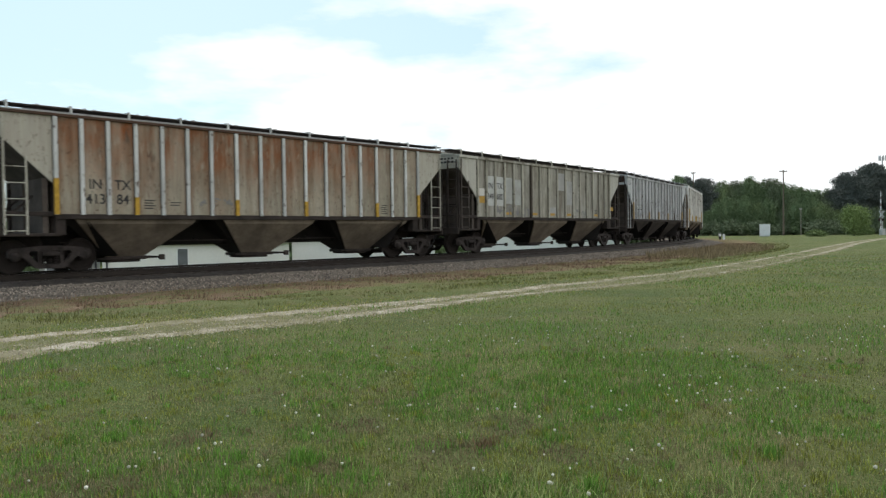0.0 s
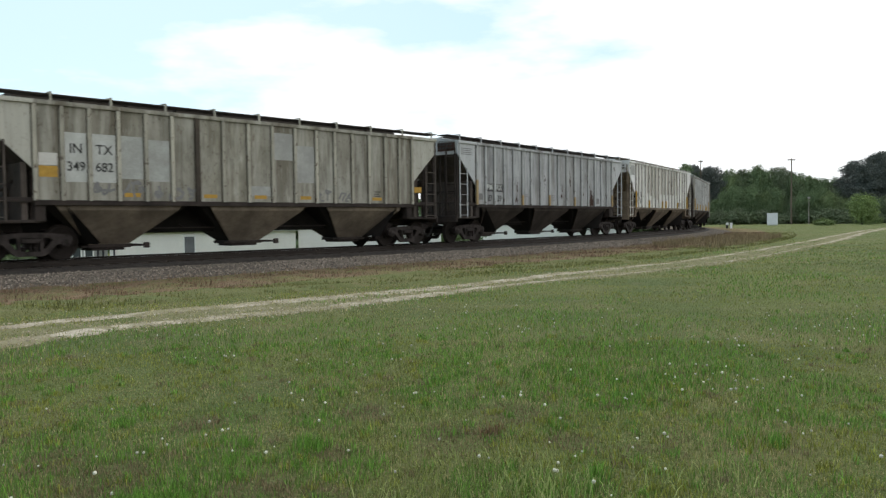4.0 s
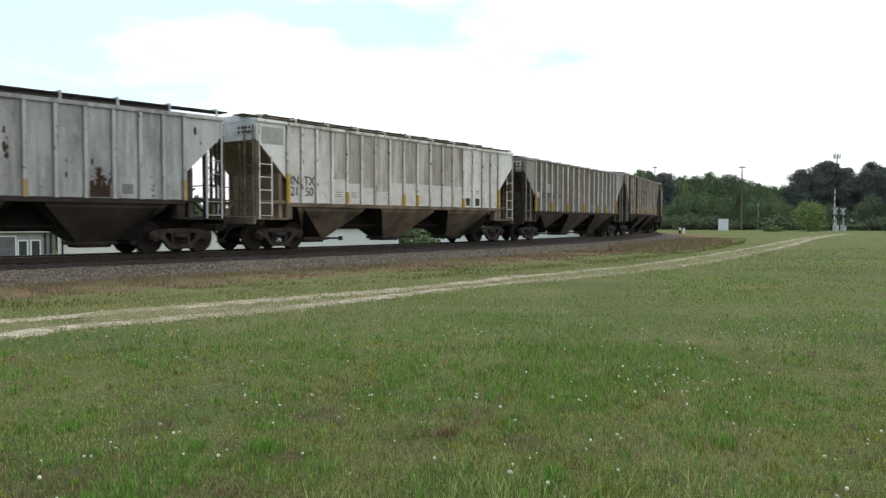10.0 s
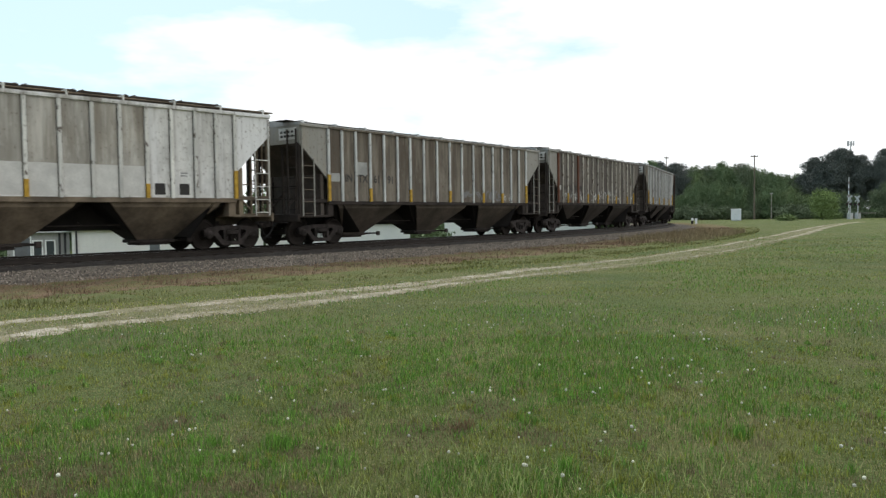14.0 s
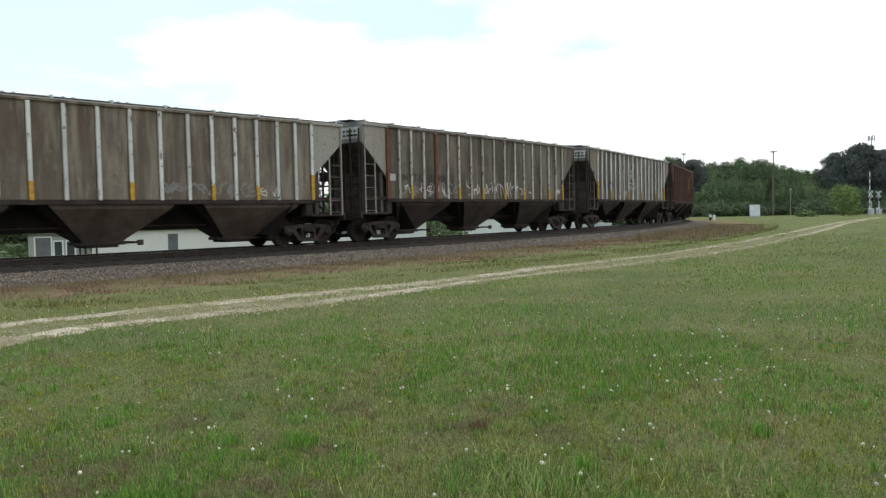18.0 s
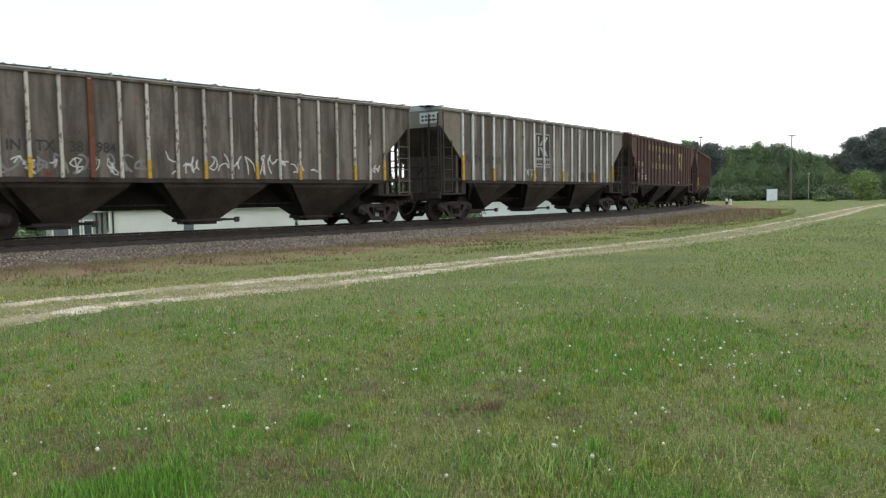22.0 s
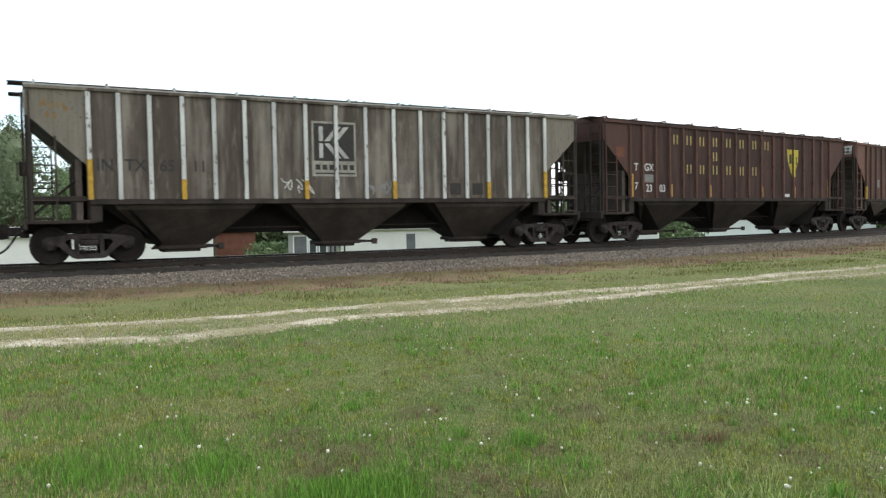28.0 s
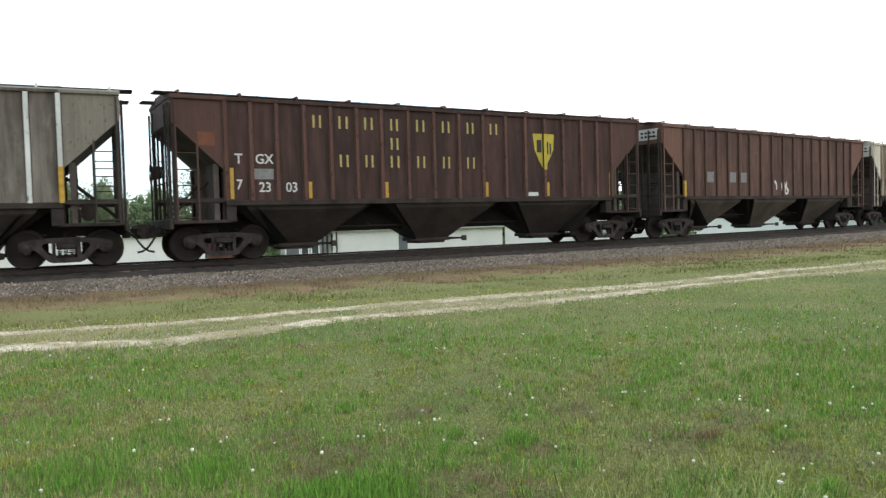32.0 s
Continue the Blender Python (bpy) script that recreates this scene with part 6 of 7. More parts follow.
# ---- small things at the far edge of the meadow ----
M_BOX = plain("white_cabinet_paint", (0.74, 0.76, 0.78), 0.5, scale=1.0, vary=0.1, bump=0)
M_WOODPOLE = plain("weathered_pole_wood", (0.16, 0.13, 0.10), 0.9, scale=4)
M_PALEPOLE = plain("bleached_pole_wood", (0.36, 0.33, 0.29), 0.9, scale=4)
M_ALU = plain("dull_aluminium", (0.50, 0.51, 0.52), 0.45, 0.6, scale=4, bump=0)
M_STRIPE = plain("faded_arm_stripe", (0.30, 0.24, 0.23), 0.7, scale=4, bump=0)
M_RED = plain("dark_red_lens", (0.16, 0.04, 0.035), 0.3, scale=4, bump=0)
M_BLACK = plain("matt_black_paint", (0.02, 0.02, 0.02), 0.7, scale=4, bump=0)

cab = thing("signal_cabinet", "white metal railway signal cabinet standing on grass", "cabinet", Matrix.Translation(far_at(23.56, 152, 0)) @ Matrix.Rotation(radians(-24), 4, "Z") @ Matrix.Diagonal((0.85, 0.9, 0.9, 1)))
part("body", Form().box((-1.05, -0.9, 0.1), (1.05, 0.9, 2.35), 0.03), M_BOX, cab)
part("roof", Form().box((-1.12, -0.98, 2.35), (1.12, 0.98, 2.47), 0.03), M_BOX, cab)
part("plinth", Form().box((-1.0, -0.85, -0.2), (1.0, 0.85, 0.1), 0.01), M_ALU, cab)
door = part("door", Form().box((-0.85, -0.94, 0.25), (0.0, -0.9, 2.2), 0.01), M_BOX, cab)
part("handle", Form().box((-0.12, -0.99, 1.15), (-0.06, -0.94, 1.35), 0.01), M_ALU, door)
part("door", Form().box((0.02, -0.94, 0.25), (0.87, -0.9, 2.2), 0.01), M_BOX, cab)


def utility_pole(label, spot, tall, mat, arm=1.1, r=0.15):
    t = thing("utility_pole", label, "pole", Matrix.Translation(spot))
    part("pole", Form().rod((0, 0, -0.4), (0, 0, tall), r, 10, r * 0.62), mat, t)
    part("crossarm", Form().box((-arm, -0.07, tall - 0.35), (arm, 0.07, tall - 0.15), 0.02), mat, t)
    for k in (-0.85, 0.0, 0.85):
        part("insulator", Form().turned([(0.0, tall - 0.15), (0.06, tall - 0.14), (0.05, tall - 0.02), (0.0, tall)], (k * arm, 0, 0), 2, 8), M_ALU, t)
    return t


utility_pole("tall dark wooden pole before the trees", far_at(24.85, 165), 12.9, M_WOODPOLE, 0.75, 0.17)
utility_pole("dark wooden pole beside the pines", far_at(18.7, 176), 14.0, M_WOODPOLE, 0.5, 0.14)
utility_pole("bleached wooden utility pole by the road", far_at(33.95, 172), 11.4, M_PALEPOLE, 0.2, 0.19)
utility_pole("short pale pole at the wood's edge", far_at(26.0, 168), 5.4, M_PALEPOLE, 0.25, 0.08)

tower = thing("cell_tower", "grey mobile phone mast above the pines", "tower", Matrix.Translation(far_at(30.95, 235)))
part("mast", Form().rod((0, 0, -0.3), (0, 0, 20.2), 0.3, 10, 0.15), M_ALU, tower)
part("antenna_ring", Form().rod((-0.8, 0, 19.5), (0.8, 0, 19.5), 0.06, 6).rod((0, -0.8, 19.5), (0, 0.8, 19.5), 0.06, 6), M_ALU, tower)
for k in range(7):
    a = k * 0.9
    part("antenna", Form().box((0.8 * math.cos(a) - 0.1, 0.8 * math.sin(a) - 0.1, 19.0), (0.8 * math.cos(a) + 0.1, 0.8 * math.sin(a) + 0.1, 20.4), 0.03), M_ALU, tower)


def crossing_signal(spot, turn, arm_up):
    t = thing("crossing_signal", "grey railway crossing signal with crossbuck and lamps", "crossing signal", Matrix.Translation(spot) @ Matrix.Rotation(radians(turn), 4, "Z"))
    part("mast", Form().rod((0, 0, -0.2), (0, 0, 4.3), 0.11, 10), M_ALU, t)
    for s in (-1, 1):
        part("crossbuck", Form().box((-0.75, -0.03, -0.13), (0.75, 0.03, 0.13), 0.01, Matrix.Rotation(s * radians(45), 3, "Y"), (0, -0.14 - 0.03 * s, 3.75)), M_ALU, t)
        lamp = part("lamp_hood", Form().turned([(0.0, -0.1), (0.26, -0.1), (0.27, -0.05), (0.15, 0.12), (0.0, 0.14)], (s * 0.42, -0.2, 2.75), 1, 14), M_BLACK, t)
        part("lens", Form().turned([(0.0, -0.115), (0.1, -0.112), (0.11, -0.1)], (s * 0.42, -0.2, 2.75), 1, 14), M_RED, lamp)
    part("lamp_bar", Form().rod((-0.5, -0.06, 2.75), (0.5, -0.06, 2.75), 0.04, 8), M_ALU, t)
    part("base_case", Form().box((-0.4, -0.35, -0.1), (0.4, 0.35, 1.15), 0.03), M_ALU, t)
    if arm_up:
        arm = part("gate_arm", Form().box((-0.08, -0.35, 0.9), (0.08, -0.29, 7.7), 0.01), M_BOX, t, "raised grey and white gate arm")
        for k in range(5):
            part("arm_stripe", Form().box((-0.085, -0.356, 1.6 + k * 1.2), (0.085, -0.284, 2.1 + k * 1.2)), M_STRIPE, arm)
    else:
        part("gate_arm", Form().box((0.3, -0.32, 1.05), (4.2, -0.26, 1.16), 0.01), M_STRIPE, t, "white lowered gate arm")
    return t


crossing_signal(far_at(30.95, 158), -78, True)
crossing_signal(far_at(31.4, 163), -74, False)
for bb, top in ((20.53, 0.85), (20.8, 0.8)):
    pst = thing("marker_post", "short white and black marker post by the track", "post", Matrix.Translation(far_at(bb, 110)), group="marker posts")
    part("stake", Form().box((-0.13, -0.1, -0.2), (0.13, 0.1, top * 0.6), 0.02), M_BLACK if bb < 20.7 else M_BOX, pst)
    part("cap", Form().box((-0.15, -0.12, top * 0.6), (0.15, 0.12, top), 0.03), M_BOX, pst)

# the pale car on the far road
M_CARPAINT = plain("silver_car_paint", (0.55, 0.57, 0.60), 0.3, 0.6, scale=2, vary=0.05, bump=0)
M_TYRE = plain("black_tyre", (0.02, 0.02, 0.02), 0.9, scale=5)
auto = thing("parked_car", "silver saloon car on the far road", "car", Matrix.Translation(far_at(34.75, 186)) @ Matrix.Rotation(radians(-33), 4, "Z"))
body = [(-2.2, 0.3), (2.2, 0.3), (2.25, 0.55), (2.1, 0.78), (1.1, 0.92), (0.55, 1.38), (-0.75, 1.42), (-1.5, 1.0), (-2.2, 0.92), (-2.28, 0.6)]
part("body", Form().slab([(z, x) for x, z in body], 1, -0.85, 0.85), M_CARPAINT, auto)
for s in (-1, 1):
    part("side_window", Form().slab([(z, x) for x, z in [(-1.25, 0.98), (0.85, 0.95), (0.48, 1.3), (-0.7, 1.34)]], 1, s * 0.84, s * 0.86), M_GLASS, auto)
    for x in (-1.4, 1.4):
        w = part("wheel", Form().turned([(0.0, -0.1), (0.31, -0.1), (0.33, 0.0), (0.31, 0.1), (0.0, 0.1)], (x, s * 0.8, 0.33), 1, 18), M_TYRE, auto)
        part("rim", Form().turned([(0.0, s * 0.105), (0.19, s * 0.105), (0.2, s * 0.09)], (x, s * 0.8, 0.33), 1, 14), M_ALU, w)


# ---- grass and seed heads ----
def field_noise(x, y, k, seed):
    return np.array([noise.noise((a * k, b * k, seed)) for a, b in zip(x, y)])


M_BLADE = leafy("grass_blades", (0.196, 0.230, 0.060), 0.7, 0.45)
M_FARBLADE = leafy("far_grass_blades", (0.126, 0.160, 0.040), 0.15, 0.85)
M_THATCH = leafy("brown_thatch", (0.22, 0.175, 0.10), 0.5, 0.5)
M_CLOVER = leafy("small_weed_leaves", (0.165, 0.210, 0.056), 0.4, 0.65)
M_LUSH = leafy("lush_grass", (0.132, 0.262, 0.040), 0.5, 0.5)
M_PALEBLADE = leafy("long_pale_blades", (0.30, 0.34, 0.125), 0.35, 0.6)
M_REDWEED = leafy("reddish_weed", (0.19, 0.125, 0.068), 0.4, 0.5)
M_STRAW = leafy("dry_grass", (0.37, 0.325, 0.160), 0.4, 0.5)
M_YELLOWISH = leafy("yellowish_weeds", (0.240, 0.258, 0.048), 0.5, 0.5)


def blades(name, label, x, y, tall, wide, mat, seed, lean=0.55):
    """Single bent blades, two faces each."""
    rnd = np.random.RandomState(seed)
    n = len(x)
    z = np.array([rise(a, b) for a, b in zip(x, y)]) if n < 60000 else np.interp(np.hypot(x, y), [0, 100], [-0.01, -0.01]) + 0.035 * field_noise(x, y, 0.22, 0)
    a = rnd.rand(n) * 6.283
    dx, dy = np.cos(a), np.sin(a)
    b = rnd.rand(n) * 6.283
    ln = tall * lean * (0.2 + rnd.rand(n))
    bx, by = np.cos(b) * ln, np.sin(b) * ln
    h = tall * (0.55 + 0.9 * rnd.rand(n))
    p0 = np.stack([x - dx * wide, y - dy * wide, z - 0.01], 1)
    p1 = np.stack([x + dx * wide, y + dy * wide, z - 0.01], 1)
    p2 = np.stack([x + bx * 0.4 + dx * wide * 0.8, y + by * 0.4 + dy * wide * 0.8, z + h * 0.6], 1)
    p3 = np.stack([x + bx * 0.4 - dx * wide * 0.8, y + by * 0.4 - dy * wide * 0.8, z + h * 0.6], 1)
    p4 = np.stack([x + bx, y + by, z + h], 1)
    v = np.stack([p0, p1, p2, p3, p4], 1).reshape(-1, 3)
    k = 5 * np.arange(n)
    me = bpy.data.meshes.new(name)
    quads = np.stack([k, k + 1, k + 2, k + 3], 1)
    tris = np.stack([k + 3, k + 2, k + 4], 1)
    loops = np.concatenate([quads.ravel(), tris.ravel()])
    me.vertices.add(len(v))
    me.vertices.foreach_set("co", v.ravel())
    me.loops.add(len(loops))
    me.loops.foreach_set("vertex_index", loops)
    me.polygons.add(2 * n)
    me.polygons.foreach_set("loop_start", np.concatenate([4 * np.arange(n), 4 * n + 3 * np.arange(n)]))
    me.update(calc_edges=True)
    me.materials.append(mat)
    tagged(new(name, me), label, "grass", kind="stuff")


def spread(count, r0, r1, power, seed, b0=-60.0, b1=44.0):
    rnd = np.random.RandomState(seed)
    u = rnd.rand(count)
    r = (r0 ** power + u * (r1 ** power - r0 ** power)) ** (1 / power)
    a = np.radians(b0 + (b1 - b0) * rnd.rand(count))
    return r * np.sin(a), r * np.cos(a), r


def off_road(x, y, near=0.42):
    """True away from the wheel ruts and the ballast."""
    keep = np.ones(len(x), bool)
    for pts in (ROAD_FAR, ROAD_NEAR):
        for p in smooth_line(pts, 10):
            keep &= (x - p.x) ** 2 + (y - p.y) ** 2 > near * near
    s = np.arange(-60, 60, 0.8)
    h = np.interp(s, LINE_S, LINE_H)
    lx, ly = np.interp(s, LINE_S, LINE_X) + 6.8 * np.sin(h), np.interp(s, LINE_S, LINE_Y) - 6.8 * np.cos(h)
    for a, b, c in zip(lx, ly, h):
        near_it = (x - a) ** 2 + (y - b) ** 2 < 4
        side = (x - a) * np.sin(c) - (y - b) * np.cos(c)
        keep &= ~(near_it & (side < 0))
        keep &= ~(((x - a) * np.cos(c) + (y - b) * np.sin(c)) ** 2 < 1.0) | (side > 0)
    return keep


def build_grass():
    x, y, r = (np.concatenate(q) for q in zip(spread(330000, 2.3, 62, 0.4, 1), spread(30000, 0.4, 9, 1.6, 8, 40, 302), spread(70000, 9, 34, 1.2, 4, -60, 20), spread(115000, 2.3, 10, 0.8, 6)))
    side = y * 0.62 - x * 0.78 > 11.8
    k = np.arange(len(x))
    extra = (k >= 360000) & (k < 430000)
    keep = off_road(x, y, 0.24) & (~extra | side) & (np.random.RandomState(77).rand(len(x)) < np.clip((60 - r) / 28, 0, 1))
    x, y, r, side = x[keep], y[keep], r[keep], side[keep]
    wet = field_noise(x, y, 0.33, 5) + 0.6 * field_noise(x, y, 1.3, 9)
    dry = field_noise(x, y, 0.75, 15) + 0.5 * field_noise(x, y, 2.6, 19)
    wet += 0.32 * np.exp(-((r - 10.5) / 3.0) ** 2)
    lawn = np.clip(x / 3.0, 0, 1)
    dry -= 0.14 * lawn
    dry += 0.16 * np.clip((7.5 - r) / 2, 0, 1)
    gold = field_noise(x, y, 0.5, 27) + 0.4 * field_noise(x, y, 1.9, 29)
    gold += 0.18 * lawn
    dirt = np.zeros(len(x))
    for a, b, q in ((-0.75, 5.15, 0.17), (-1.12, 4.4, 0.3), (-2.08, 4.62, 0.34), (-0.76, 4.33, 0.22), (0.54, 6.13, 0.3), (-0.66, 6.26, 0.26), (-2.61, 5.03, 0.26), (-1.92, 5.91, 0.22), (0.1, 5.5, 0.35), (0.9, 5.3, 0.2)):
        dirt = np.maximum(dirt, np.exp(-((x - a) ** 2 + ((y - b) * 0.8) ** 2) / (q * q)))
    for a, b, q in ((1.6, 8.7, 1.3), (4.2, 11.0, 2.4), (-4.7, 7.2, 1.4), (-6.3, 8.8, 1.6), (-1.6, 4.2, 0.35), (-2.85, 4.2, 0.5), (-3.6, 3.9, 0.5)):
        wet += 0.45 * np.exp(-((x - a) ** 2 + (y - b) ** 2) / (q * q))
    for a, b, q in ((-0.63, 6.9, 0.8), (-1.45, 7.36, 0.6), (3.2, 5.0, 1.4), (1.2, 5.9, 0.7)):
        gold += 0.4 * np.exp(-((x - a) ** 2 + (y - b) ** 2) / (q * q))
    rnd = np.random.RandomState(2)
    grow = 0.027 + 0.030 * np.clip(wet + 0.4, 0, 1.2)
    wide = 0.0013 + 0.00025 * r
    pick = rnd.rand(len(x))
    bare = (dry > 0.44) & (rnd.rand(len(x)) < 0.25)
    straw = ((dry > 0.24) & (pick < 0.72) | (pick < 0.21 + 0.1 * (r < 8)) | side & (r < 45) & (pick < 0.45)) & ~bare
    thatch = (field_noise(x, y, 0.85, 71) + 0.5 * field_noise(x, y, 2.7, 73) > 0.30 + 0.02 * r) & (rnd.rand(len(x)) < 0.62) & (r < 15) | (dirt * (0.6 + 0.8 * rnd.rand(len(x))) > 0.42)
    straw &= ~thatch
    bare |= thatch
    lush = ~straw & ~bare & (wet > 0.15) & (pick > 0.40) & ~side
    yel = ~straw & ~lush & ~bare & ((gold > 0.12) & (pick < 0.7) | side & (pick < 0.8))
    rest = ~straw & ~lush & ~yel & ~bare
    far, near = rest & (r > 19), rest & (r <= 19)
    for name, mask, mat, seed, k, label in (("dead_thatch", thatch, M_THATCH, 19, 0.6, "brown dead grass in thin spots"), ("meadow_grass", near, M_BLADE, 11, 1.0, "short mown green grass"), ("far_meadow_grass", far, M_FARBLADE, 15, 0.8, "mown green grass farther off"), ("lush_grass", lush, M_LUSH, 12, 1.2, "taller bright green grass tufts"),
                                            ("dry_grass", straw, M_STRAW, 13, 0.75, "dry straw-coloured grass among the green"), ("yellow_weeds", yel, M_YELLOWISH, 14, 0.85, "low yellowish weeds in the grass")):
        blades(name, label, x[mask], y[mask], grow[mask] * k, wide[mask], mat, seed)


build_grass()


def build_clover():
    """Low clover and weed leaves between the blades."""
    rnd = np.random.RandomState(61)
    x, y, r = spread(50000, 2.3, 9, 0.9, 62)
    keep = field_noise(x, y, 0.9, 63) + 0.6 * field_noise(x, y, 3.1, 64) + 0.5 * (rnd.rand(len(x)) - 0.5) > -0.12
    x, y, r = x[keep], y[keep], r[keep]
    n = len(x)
    z = 0.035 * field_noise(x, y, 0.22, 0) + 0.002 + 0.024 * rnd.rand(n)
    a = rnd.rand(n) * 6.283
    tilt = rnd.normal(size=(n, 2)) * 0.55
    s = 0.003 + 0.0003 * r + 0.003 * rnd.rand(n)
    u, w = np.stack([np.cos(a), np.sin(a), tilt[:, 0]], 1) * s[:, None], np.stack([-np.sin(a), np.cos(a), tilt[:, 1]], 1) * s[:, None] * 0.7
    c = np.stack([x, y, z], 1)
    v = np.stack([c - u, c + w, c + u, c - w], 1).reshape(-1, 3)
    me = bpy.data.meshes.new("clover")
    me.from_pydata(v, [], np.arange(4 * n).reshape(-1, 4).tolist())
    me.materials.append(M_CLOVER)
    tagged(new("clover", me), "low clover and weed leaves in the lawn", "clover", kind="stuff")


build_clover()


def build_tufts():
    """Dense tall tufts where the grass was missed by the mower."""
    rnd = np.random.RandomState(6)
    for name, label, mat, tall, wide, seed, spots in (
            ("grass_tufts", "tall lush green grass tufts", M_LUSH, 0.085, 0.0032, 16, [(-1.62, 4.1, 0.34, 900), (-1.95, 3.95, 0.2, 260), (-2.8, 4.25, 0.3, 420), (-3.5, 3.95, 0.4, 600), (-0.93, 5.28, 0.13, 170), (-0.98, 5.42, 0.03, 16), (-1.4, 5.35, 0.08, 60), (0.95, 4.6, 0.09, 70), (2.3, 5.2, 0.10, 80), (0.75, 4.1, 0.4, 200)]),
            ("pale_grass_tufts", "long pale bent grass blades", M_PALEBLADE, 0.10, 0.0026, 26, [(0.45, 4.6, 0.45, 230), (0.6, 4.25, 0.5, 260), (1.6, 4.4, 0.5, 120), (-0.3, 4.2, 0.4, 90)]),
            ("red_weeds", "small reddish weed in the lawn", M_REDWEED, 0.06, 0.0045, 27, [(0.34, 5.6, 0.11, 60)])):
        xs, ys = [], []
        for a, b, q, n in spots:
            xs.append(a + rnd.normal(size=n) * q * 0.5)
            ys.append(b + rnd.normal(size=n) * q * 0.5)
        x, y = np.concatenate(xs), np.concatenate(ys)
        blades(name, label, x, y, np.full(len(x), tall), np.full(len(x), wide), mat, seed, 0.9 if mat is M_PALEBLADE else 0.5)
    for name, label, mat, seed, count, tall in (("green_clumps", "small bright green clumps in the lawn", M_LUSH, 36, 420, 0.058), ("yellow_clumps", "small yellow-green weed clumps", M_YELLOWISH, 37, 420, 0.045), ("brown_clumps", "small tufts of dead brown grass", M_THATCH, 38, 300, 0.04)):
        cx, cy, r = spread(count, 3.2, 10.5, 1.0, seed)
        k = np.repeat(np.arange(count), rnd.randint(8, 30, count))
        x, y = cx[k] + rnd.normal(size=len(k)) * 0.035, cy[k] + rnd.normal(size=len(k)) * 0.035
        keep = off_road(x, y)
        x, y = x[keep], y[keep]
        blades(name, label, x, y, np.full(len(x), tall), 0.0018 + 0.00026 * np.hypot(x, y), mat, seed, 0.7)


build_tufts()


def build_verge_weeds():
    rnd = np.random.RandomState(7)
    n = 90000
    s = -46 + 95 * rnd.rand(n) ** 1.3
    off = 3.2 + 6.0 * rnd.rand(n) ** 1.15
    h = np.interp(s, LINE_S, LINE_H)
    x, y = np.interp(s, LINE_S, LINE_X) + off * np.sin(h), np.interp(s, LINE_S, LINE_Y) - off * np.cos(h)
    red = field_noise(x, y, 0.4, 33) + (6.9 - off) * 0.8 > 0
    wide = 0.004 + 0.0003 * np.hypot(x, y)
    blades("verge_weeds", "reddish-brown dry weeds beside the ballast", x[red], y[red], 0.05 + 0.09 * rnd.rand(red.sum()), wide[red], leafy("red_brown_weeds", (0.19, 0.125, 0.080), 0.4, 0.5), 17)
    g = ~red
    blades("verge_grass", "yellow-green grass strip beside the ballast", x[g], y[g], 0.05 + 0.05 * rnd.rand(g.sum()), wide[g], leafy("verge_green_blades", (0.162, 0.168, 0.054), 0.5, 0.5), 18)


build_verge_weeds()


def build_tall_weeds():
    """Knee-high dead weeds between the curve and the cabinet."""
    rnd = np.random.RandomState(44)
    x, y, r = spread(14000, 40, 66, 1.5, 43, 15.5, 24.0)
    near = np.full(len(x), 1e9)
    for a, b in zip(LINE_X[::4], LINE_Y[::4]):
        near = np.minimum(near, (x - a) ** 2 + (y - b) ** 2)
    near = np.sqrt(near)
    keep = (near > 3.6) & (near < 8.5) & off_road(x, y, 0.8) | (near > 3.6) & (near < 7.0)
    keep &= field_noise(x, y, 0.35, 47) + 0.5 * rnd.rand(len(x)) > 0.05
    x, y = x[keep], y[keep]
    blades("tall_weeds", "tall tan-brown dead weeds by the curve", x, y, 0.16 + 0.24 * rnd.rand(len(x)), np.full(len(x), 0.014), leafy("tan_dead_weeds", (0.215, 0.168, 0.095), 0.4, 0.55), 45)


build_tall_weeds()


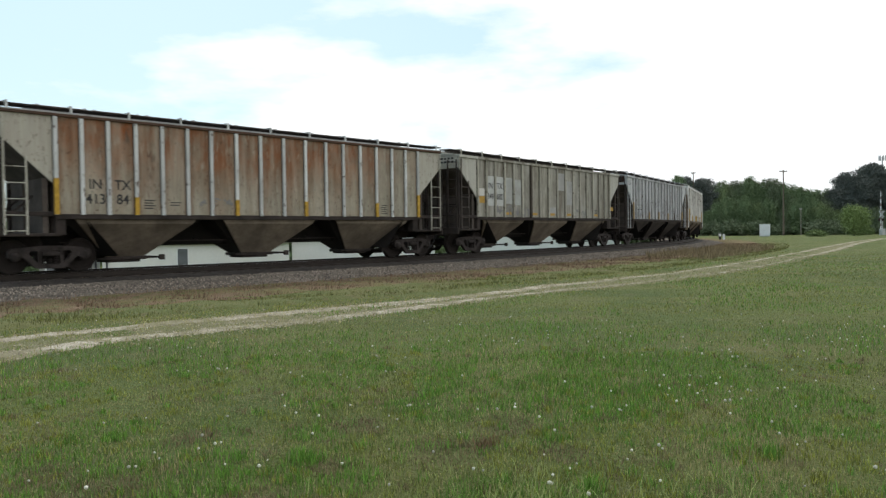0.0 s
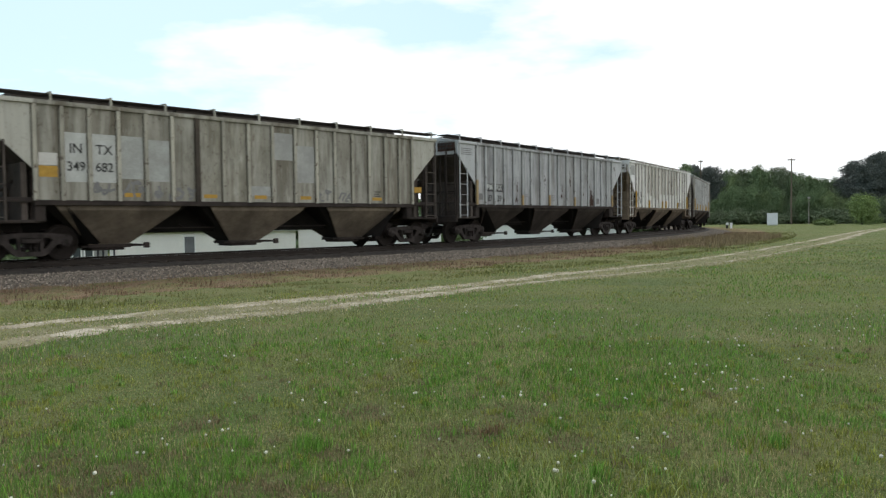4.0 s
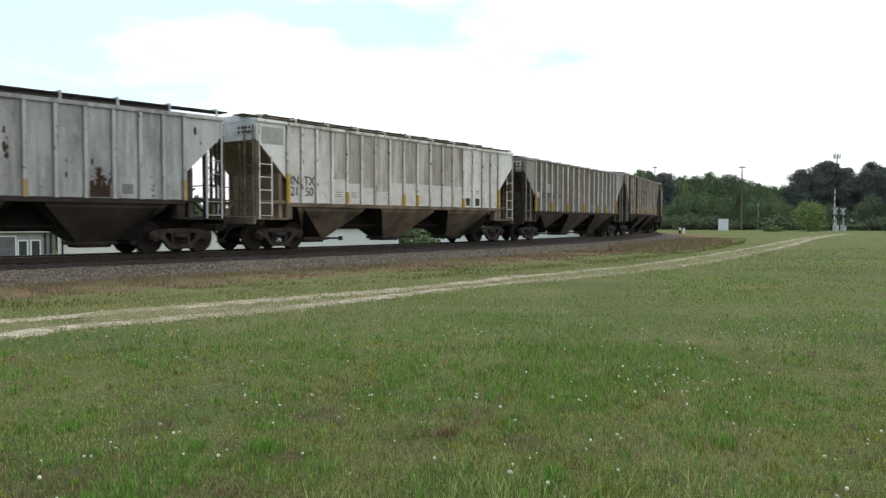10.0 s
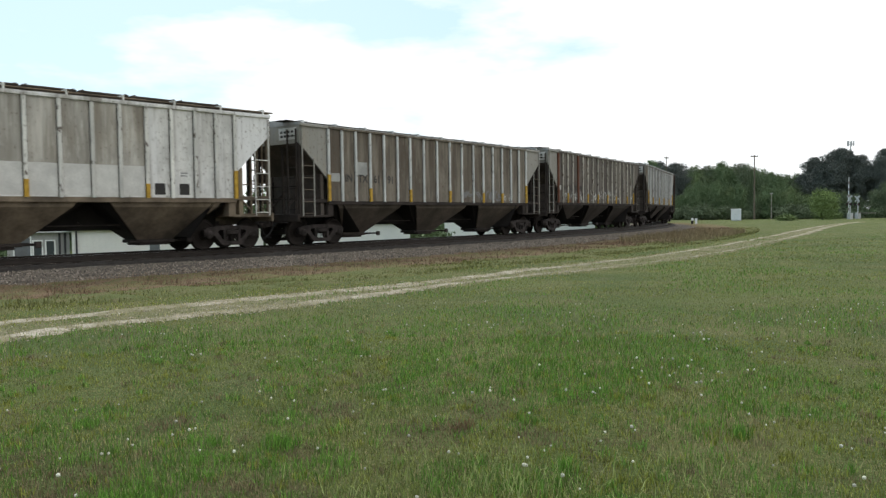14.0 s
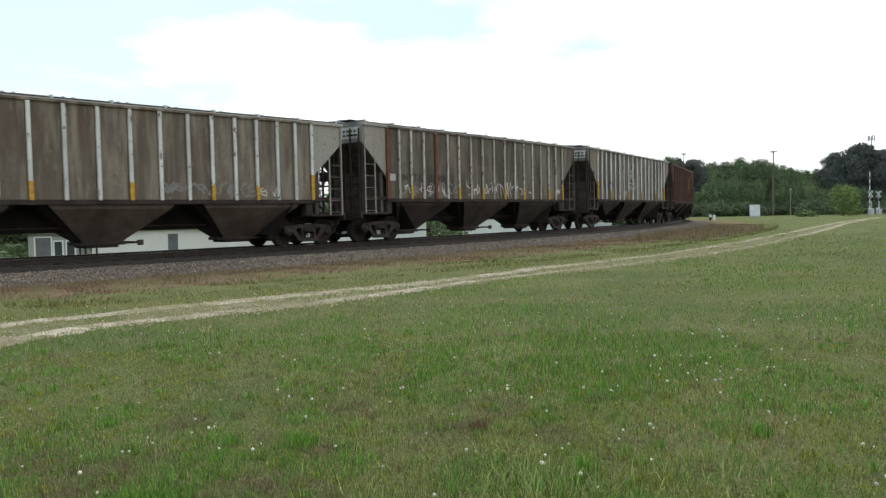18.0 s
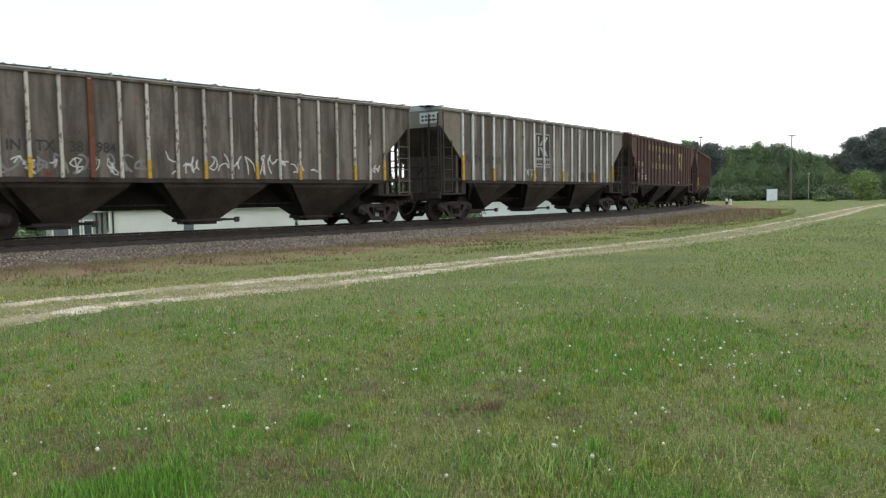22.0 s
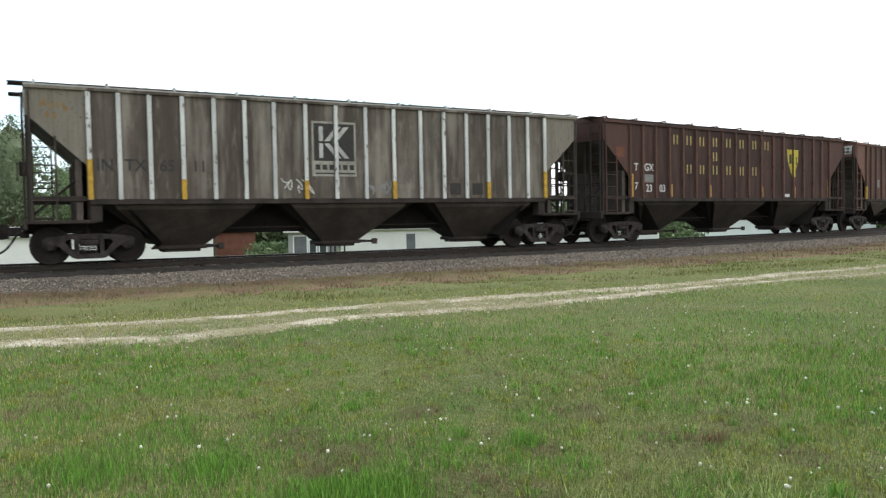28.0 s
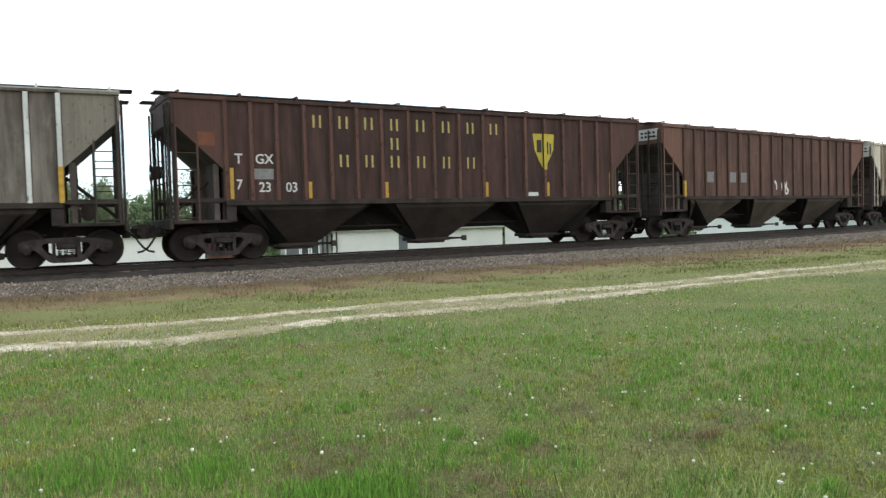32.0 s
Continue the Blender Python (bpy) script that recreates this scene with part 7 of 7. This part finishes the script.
def build_seed_heads():
    """White dandelion clocks on thin stalks."""
    x, y, r = spread(560, 3.0, 15, 1.2, 40)
    dens = field_noise(x, y, 0.45, 51)
    keep = (dens > -0.12) & off_road(x, y)
    x, y = list(x[keep]), list(y[keep])
    rnd = random.Random(5)
    for cx, cy, n, q in ((2.42, 7.27, 9, 0.25), (1.5, 6.6, 6, 0.5), (4.0, 7.0, 9, 0.8), (3.3, 9.5, 10, 1.2), (6.5, 9.5, 12, 1.2)):
        for _ in range(n):
            x.append(cx + rnd.gauss(0, q))
            y.append(cy + rnd.gauss(0, q))
    for a, b in ((2.42, 7.27), (-1.68, 5.33), (-0.41, 6.37), (0.72, 5.15), (2.45, 5.15), (0.26, 7.95), (-2.27, 4.93), (1.5, 6.26), (-2.44, 8.53), (-2.78, 4.76), (-4.59, 5.45), (0.7, 8.36), (-3.05, 4.15), (-3.29, 6.27), (2.83, 7.29), (0.22, 4.77)):
        x.append(a)
        y.append(b)
    f = Form()
    heads = Form()
    bm = bmesh.new()
    bmesh.ops.create_icosphere(bm, subdivisions=1, radius=1)
    bv = [v.co.copy() for v in bm.verts]
    bf = [tuple(v.index for v in fc.verts) for fc in bm.faces]
    bm.free()
    for a, b in zip(x, y):
        z, q = rise(a, b) + rnd.uniform(0.05, 0.11), rnd.uniform(0.007, 0.0138)
        heads.add([(a + v.x * q, b + v.y * q, z + v.z * q) for v in bv], bf)
        f.rod((a + rnd.uniform(-0.01, 0.01), b, z - 0.12), (a, b, z - q), 0.0016, 3)
    me = bpy.data.meshes.new("seed_heads")
    me.from_pydata(heads.v, [], heads.f)
    me.materials.append(leafy("white_seed_fluff", (0.53, 0.52, 0.44), 0.3, 0.6))
    tagged(new("seed_heads", me), "white dandelion seed heads in the grass", "seed heads", kind="stuff")
    me2 = bpy.data.meshes.new("seed_stalks")
    me2.from_pydata(f.v, [], f.f)
    me2.materials.append(M_BLADE)
    tagged(new("seed_stalks", me2), "thin green stalks of the seed heads", "stalks", kind="stuff")


build_seed_heads()


def build_crumbs():
    """Sand clods and pebbles that fray the edges of the wheel ruts."""
    rnd = np.random.RandomState(9)
    cs = []
    for pts, w in ((ROAD_FAR, 0.36), (ROAD_NEAR, 0.46)):
        line = np.array([(p.x, p.y) for p in smooth_line(pts, 40)])
        line = line[np.hypot(line[:, 0], line[:, 1]) < 34]
        k = rnd.randint(0, len(line), 4500)
        cs.append(line[k] + rnd.normal(size=(4500, 2)) * w * 0.75)
    c = np.concatenate(cs)
    n = len(c)
    r = 0.006 + 0.018 * rnd.rand(n) ** 2
    base = np.array([(1, 0, 0), (-1, 0, 0), (0, 1, 0), (0, -1, 0), (0, 0, 0.8), (0, 0, -0.8)], float)
    z = 0.02 + 0.035 * field_noise(c[:, 0], c[:, 1], 0.22, 0)
    v = np.stack([c[:, 0], c[:, 1], z], 1)[:, None] + base[None] * r[:, None, None] * (0.6 + 0.8 * rnd.rand(n, 6, 1))
    t = np.array([(0, 2, 4), (2, 1, 4), (1, 3, 4), (3, 0, 4)])
    f = (t[None] + 6 * np.arange(n)[:, None, None]).reshape(-1, 3)
    me = bpy.data.meshes.new("road_pebbles")
    me.from_pydata(v.reshape(-1, 3), [], f)
    me.materials.append(leafy("sand_clods", (0.34, 0.30, 0.22), 0.3, 0.6))
    tagged(new("road_pebbles", me), "pale sand clods and pebbles along the ruts", "pebbles", kind="stuff")
    q = c[rnd.rand(n) < 0.9]
    q = q + rnd.normal(size=q.shape) * 0.16
    blades("road_grass", "sparse dry grass over the wheel ruts", q[:, 0], q[:, 1], 0.03 + 0.03 * rnd.rand(len(q)), 0.002 + 0.00028 * np.hypot(q[:, 0], q[:, 1]), M_STRAW, 19)


build_crumbs()


# ---- what moves ----
def car_pose(s):
    ax, ay, _ = line_at(s - TRUCK)
    bx, by, _ = line_at(s + TRUCK)
    return Matrix.Translation(((ax + bx) / 2, (ay + by) / 2, RAIL_TOP)) @ Matrix.Rotation(math.atan2(by - ay, bx - ax), 4, "Z")


def motions():
    steps = [i * 0.5 for i in range(65)]
    turns = [min(32.0, i * 4 / 30) for i in range(241)]
    for car, at, trucks in zip(TRAIN, CAR_AT, ROLLING):
        walk(car, [(t, car_pose(train_at(t) + at)) for t in steps])
        for k, (truck, sets) in enumerate(trucks):
            x = (-TRUCK, TRUCK)[k]
            rows = []
            for t in steps[::4]:
                s = train_at(t) + at
                swing = line_at(s + x)[2] - car_pose(s).to_euler().z
                rows.append((t, Matrix.Translation((x, 0, 0)) @ Matrix.Rotation(swing, 4, "Z")))
            walk(truck, rows)
            for axle, ax in zip(sets, (-0.89, 0.89)):
                walk(axle, [(t, Matrix.Translation((ax, 0, 0.46)) @ Matrix.Rotation((train_at(t) + at) / 0.46, 4, "Y")) for t in turns])


motions()
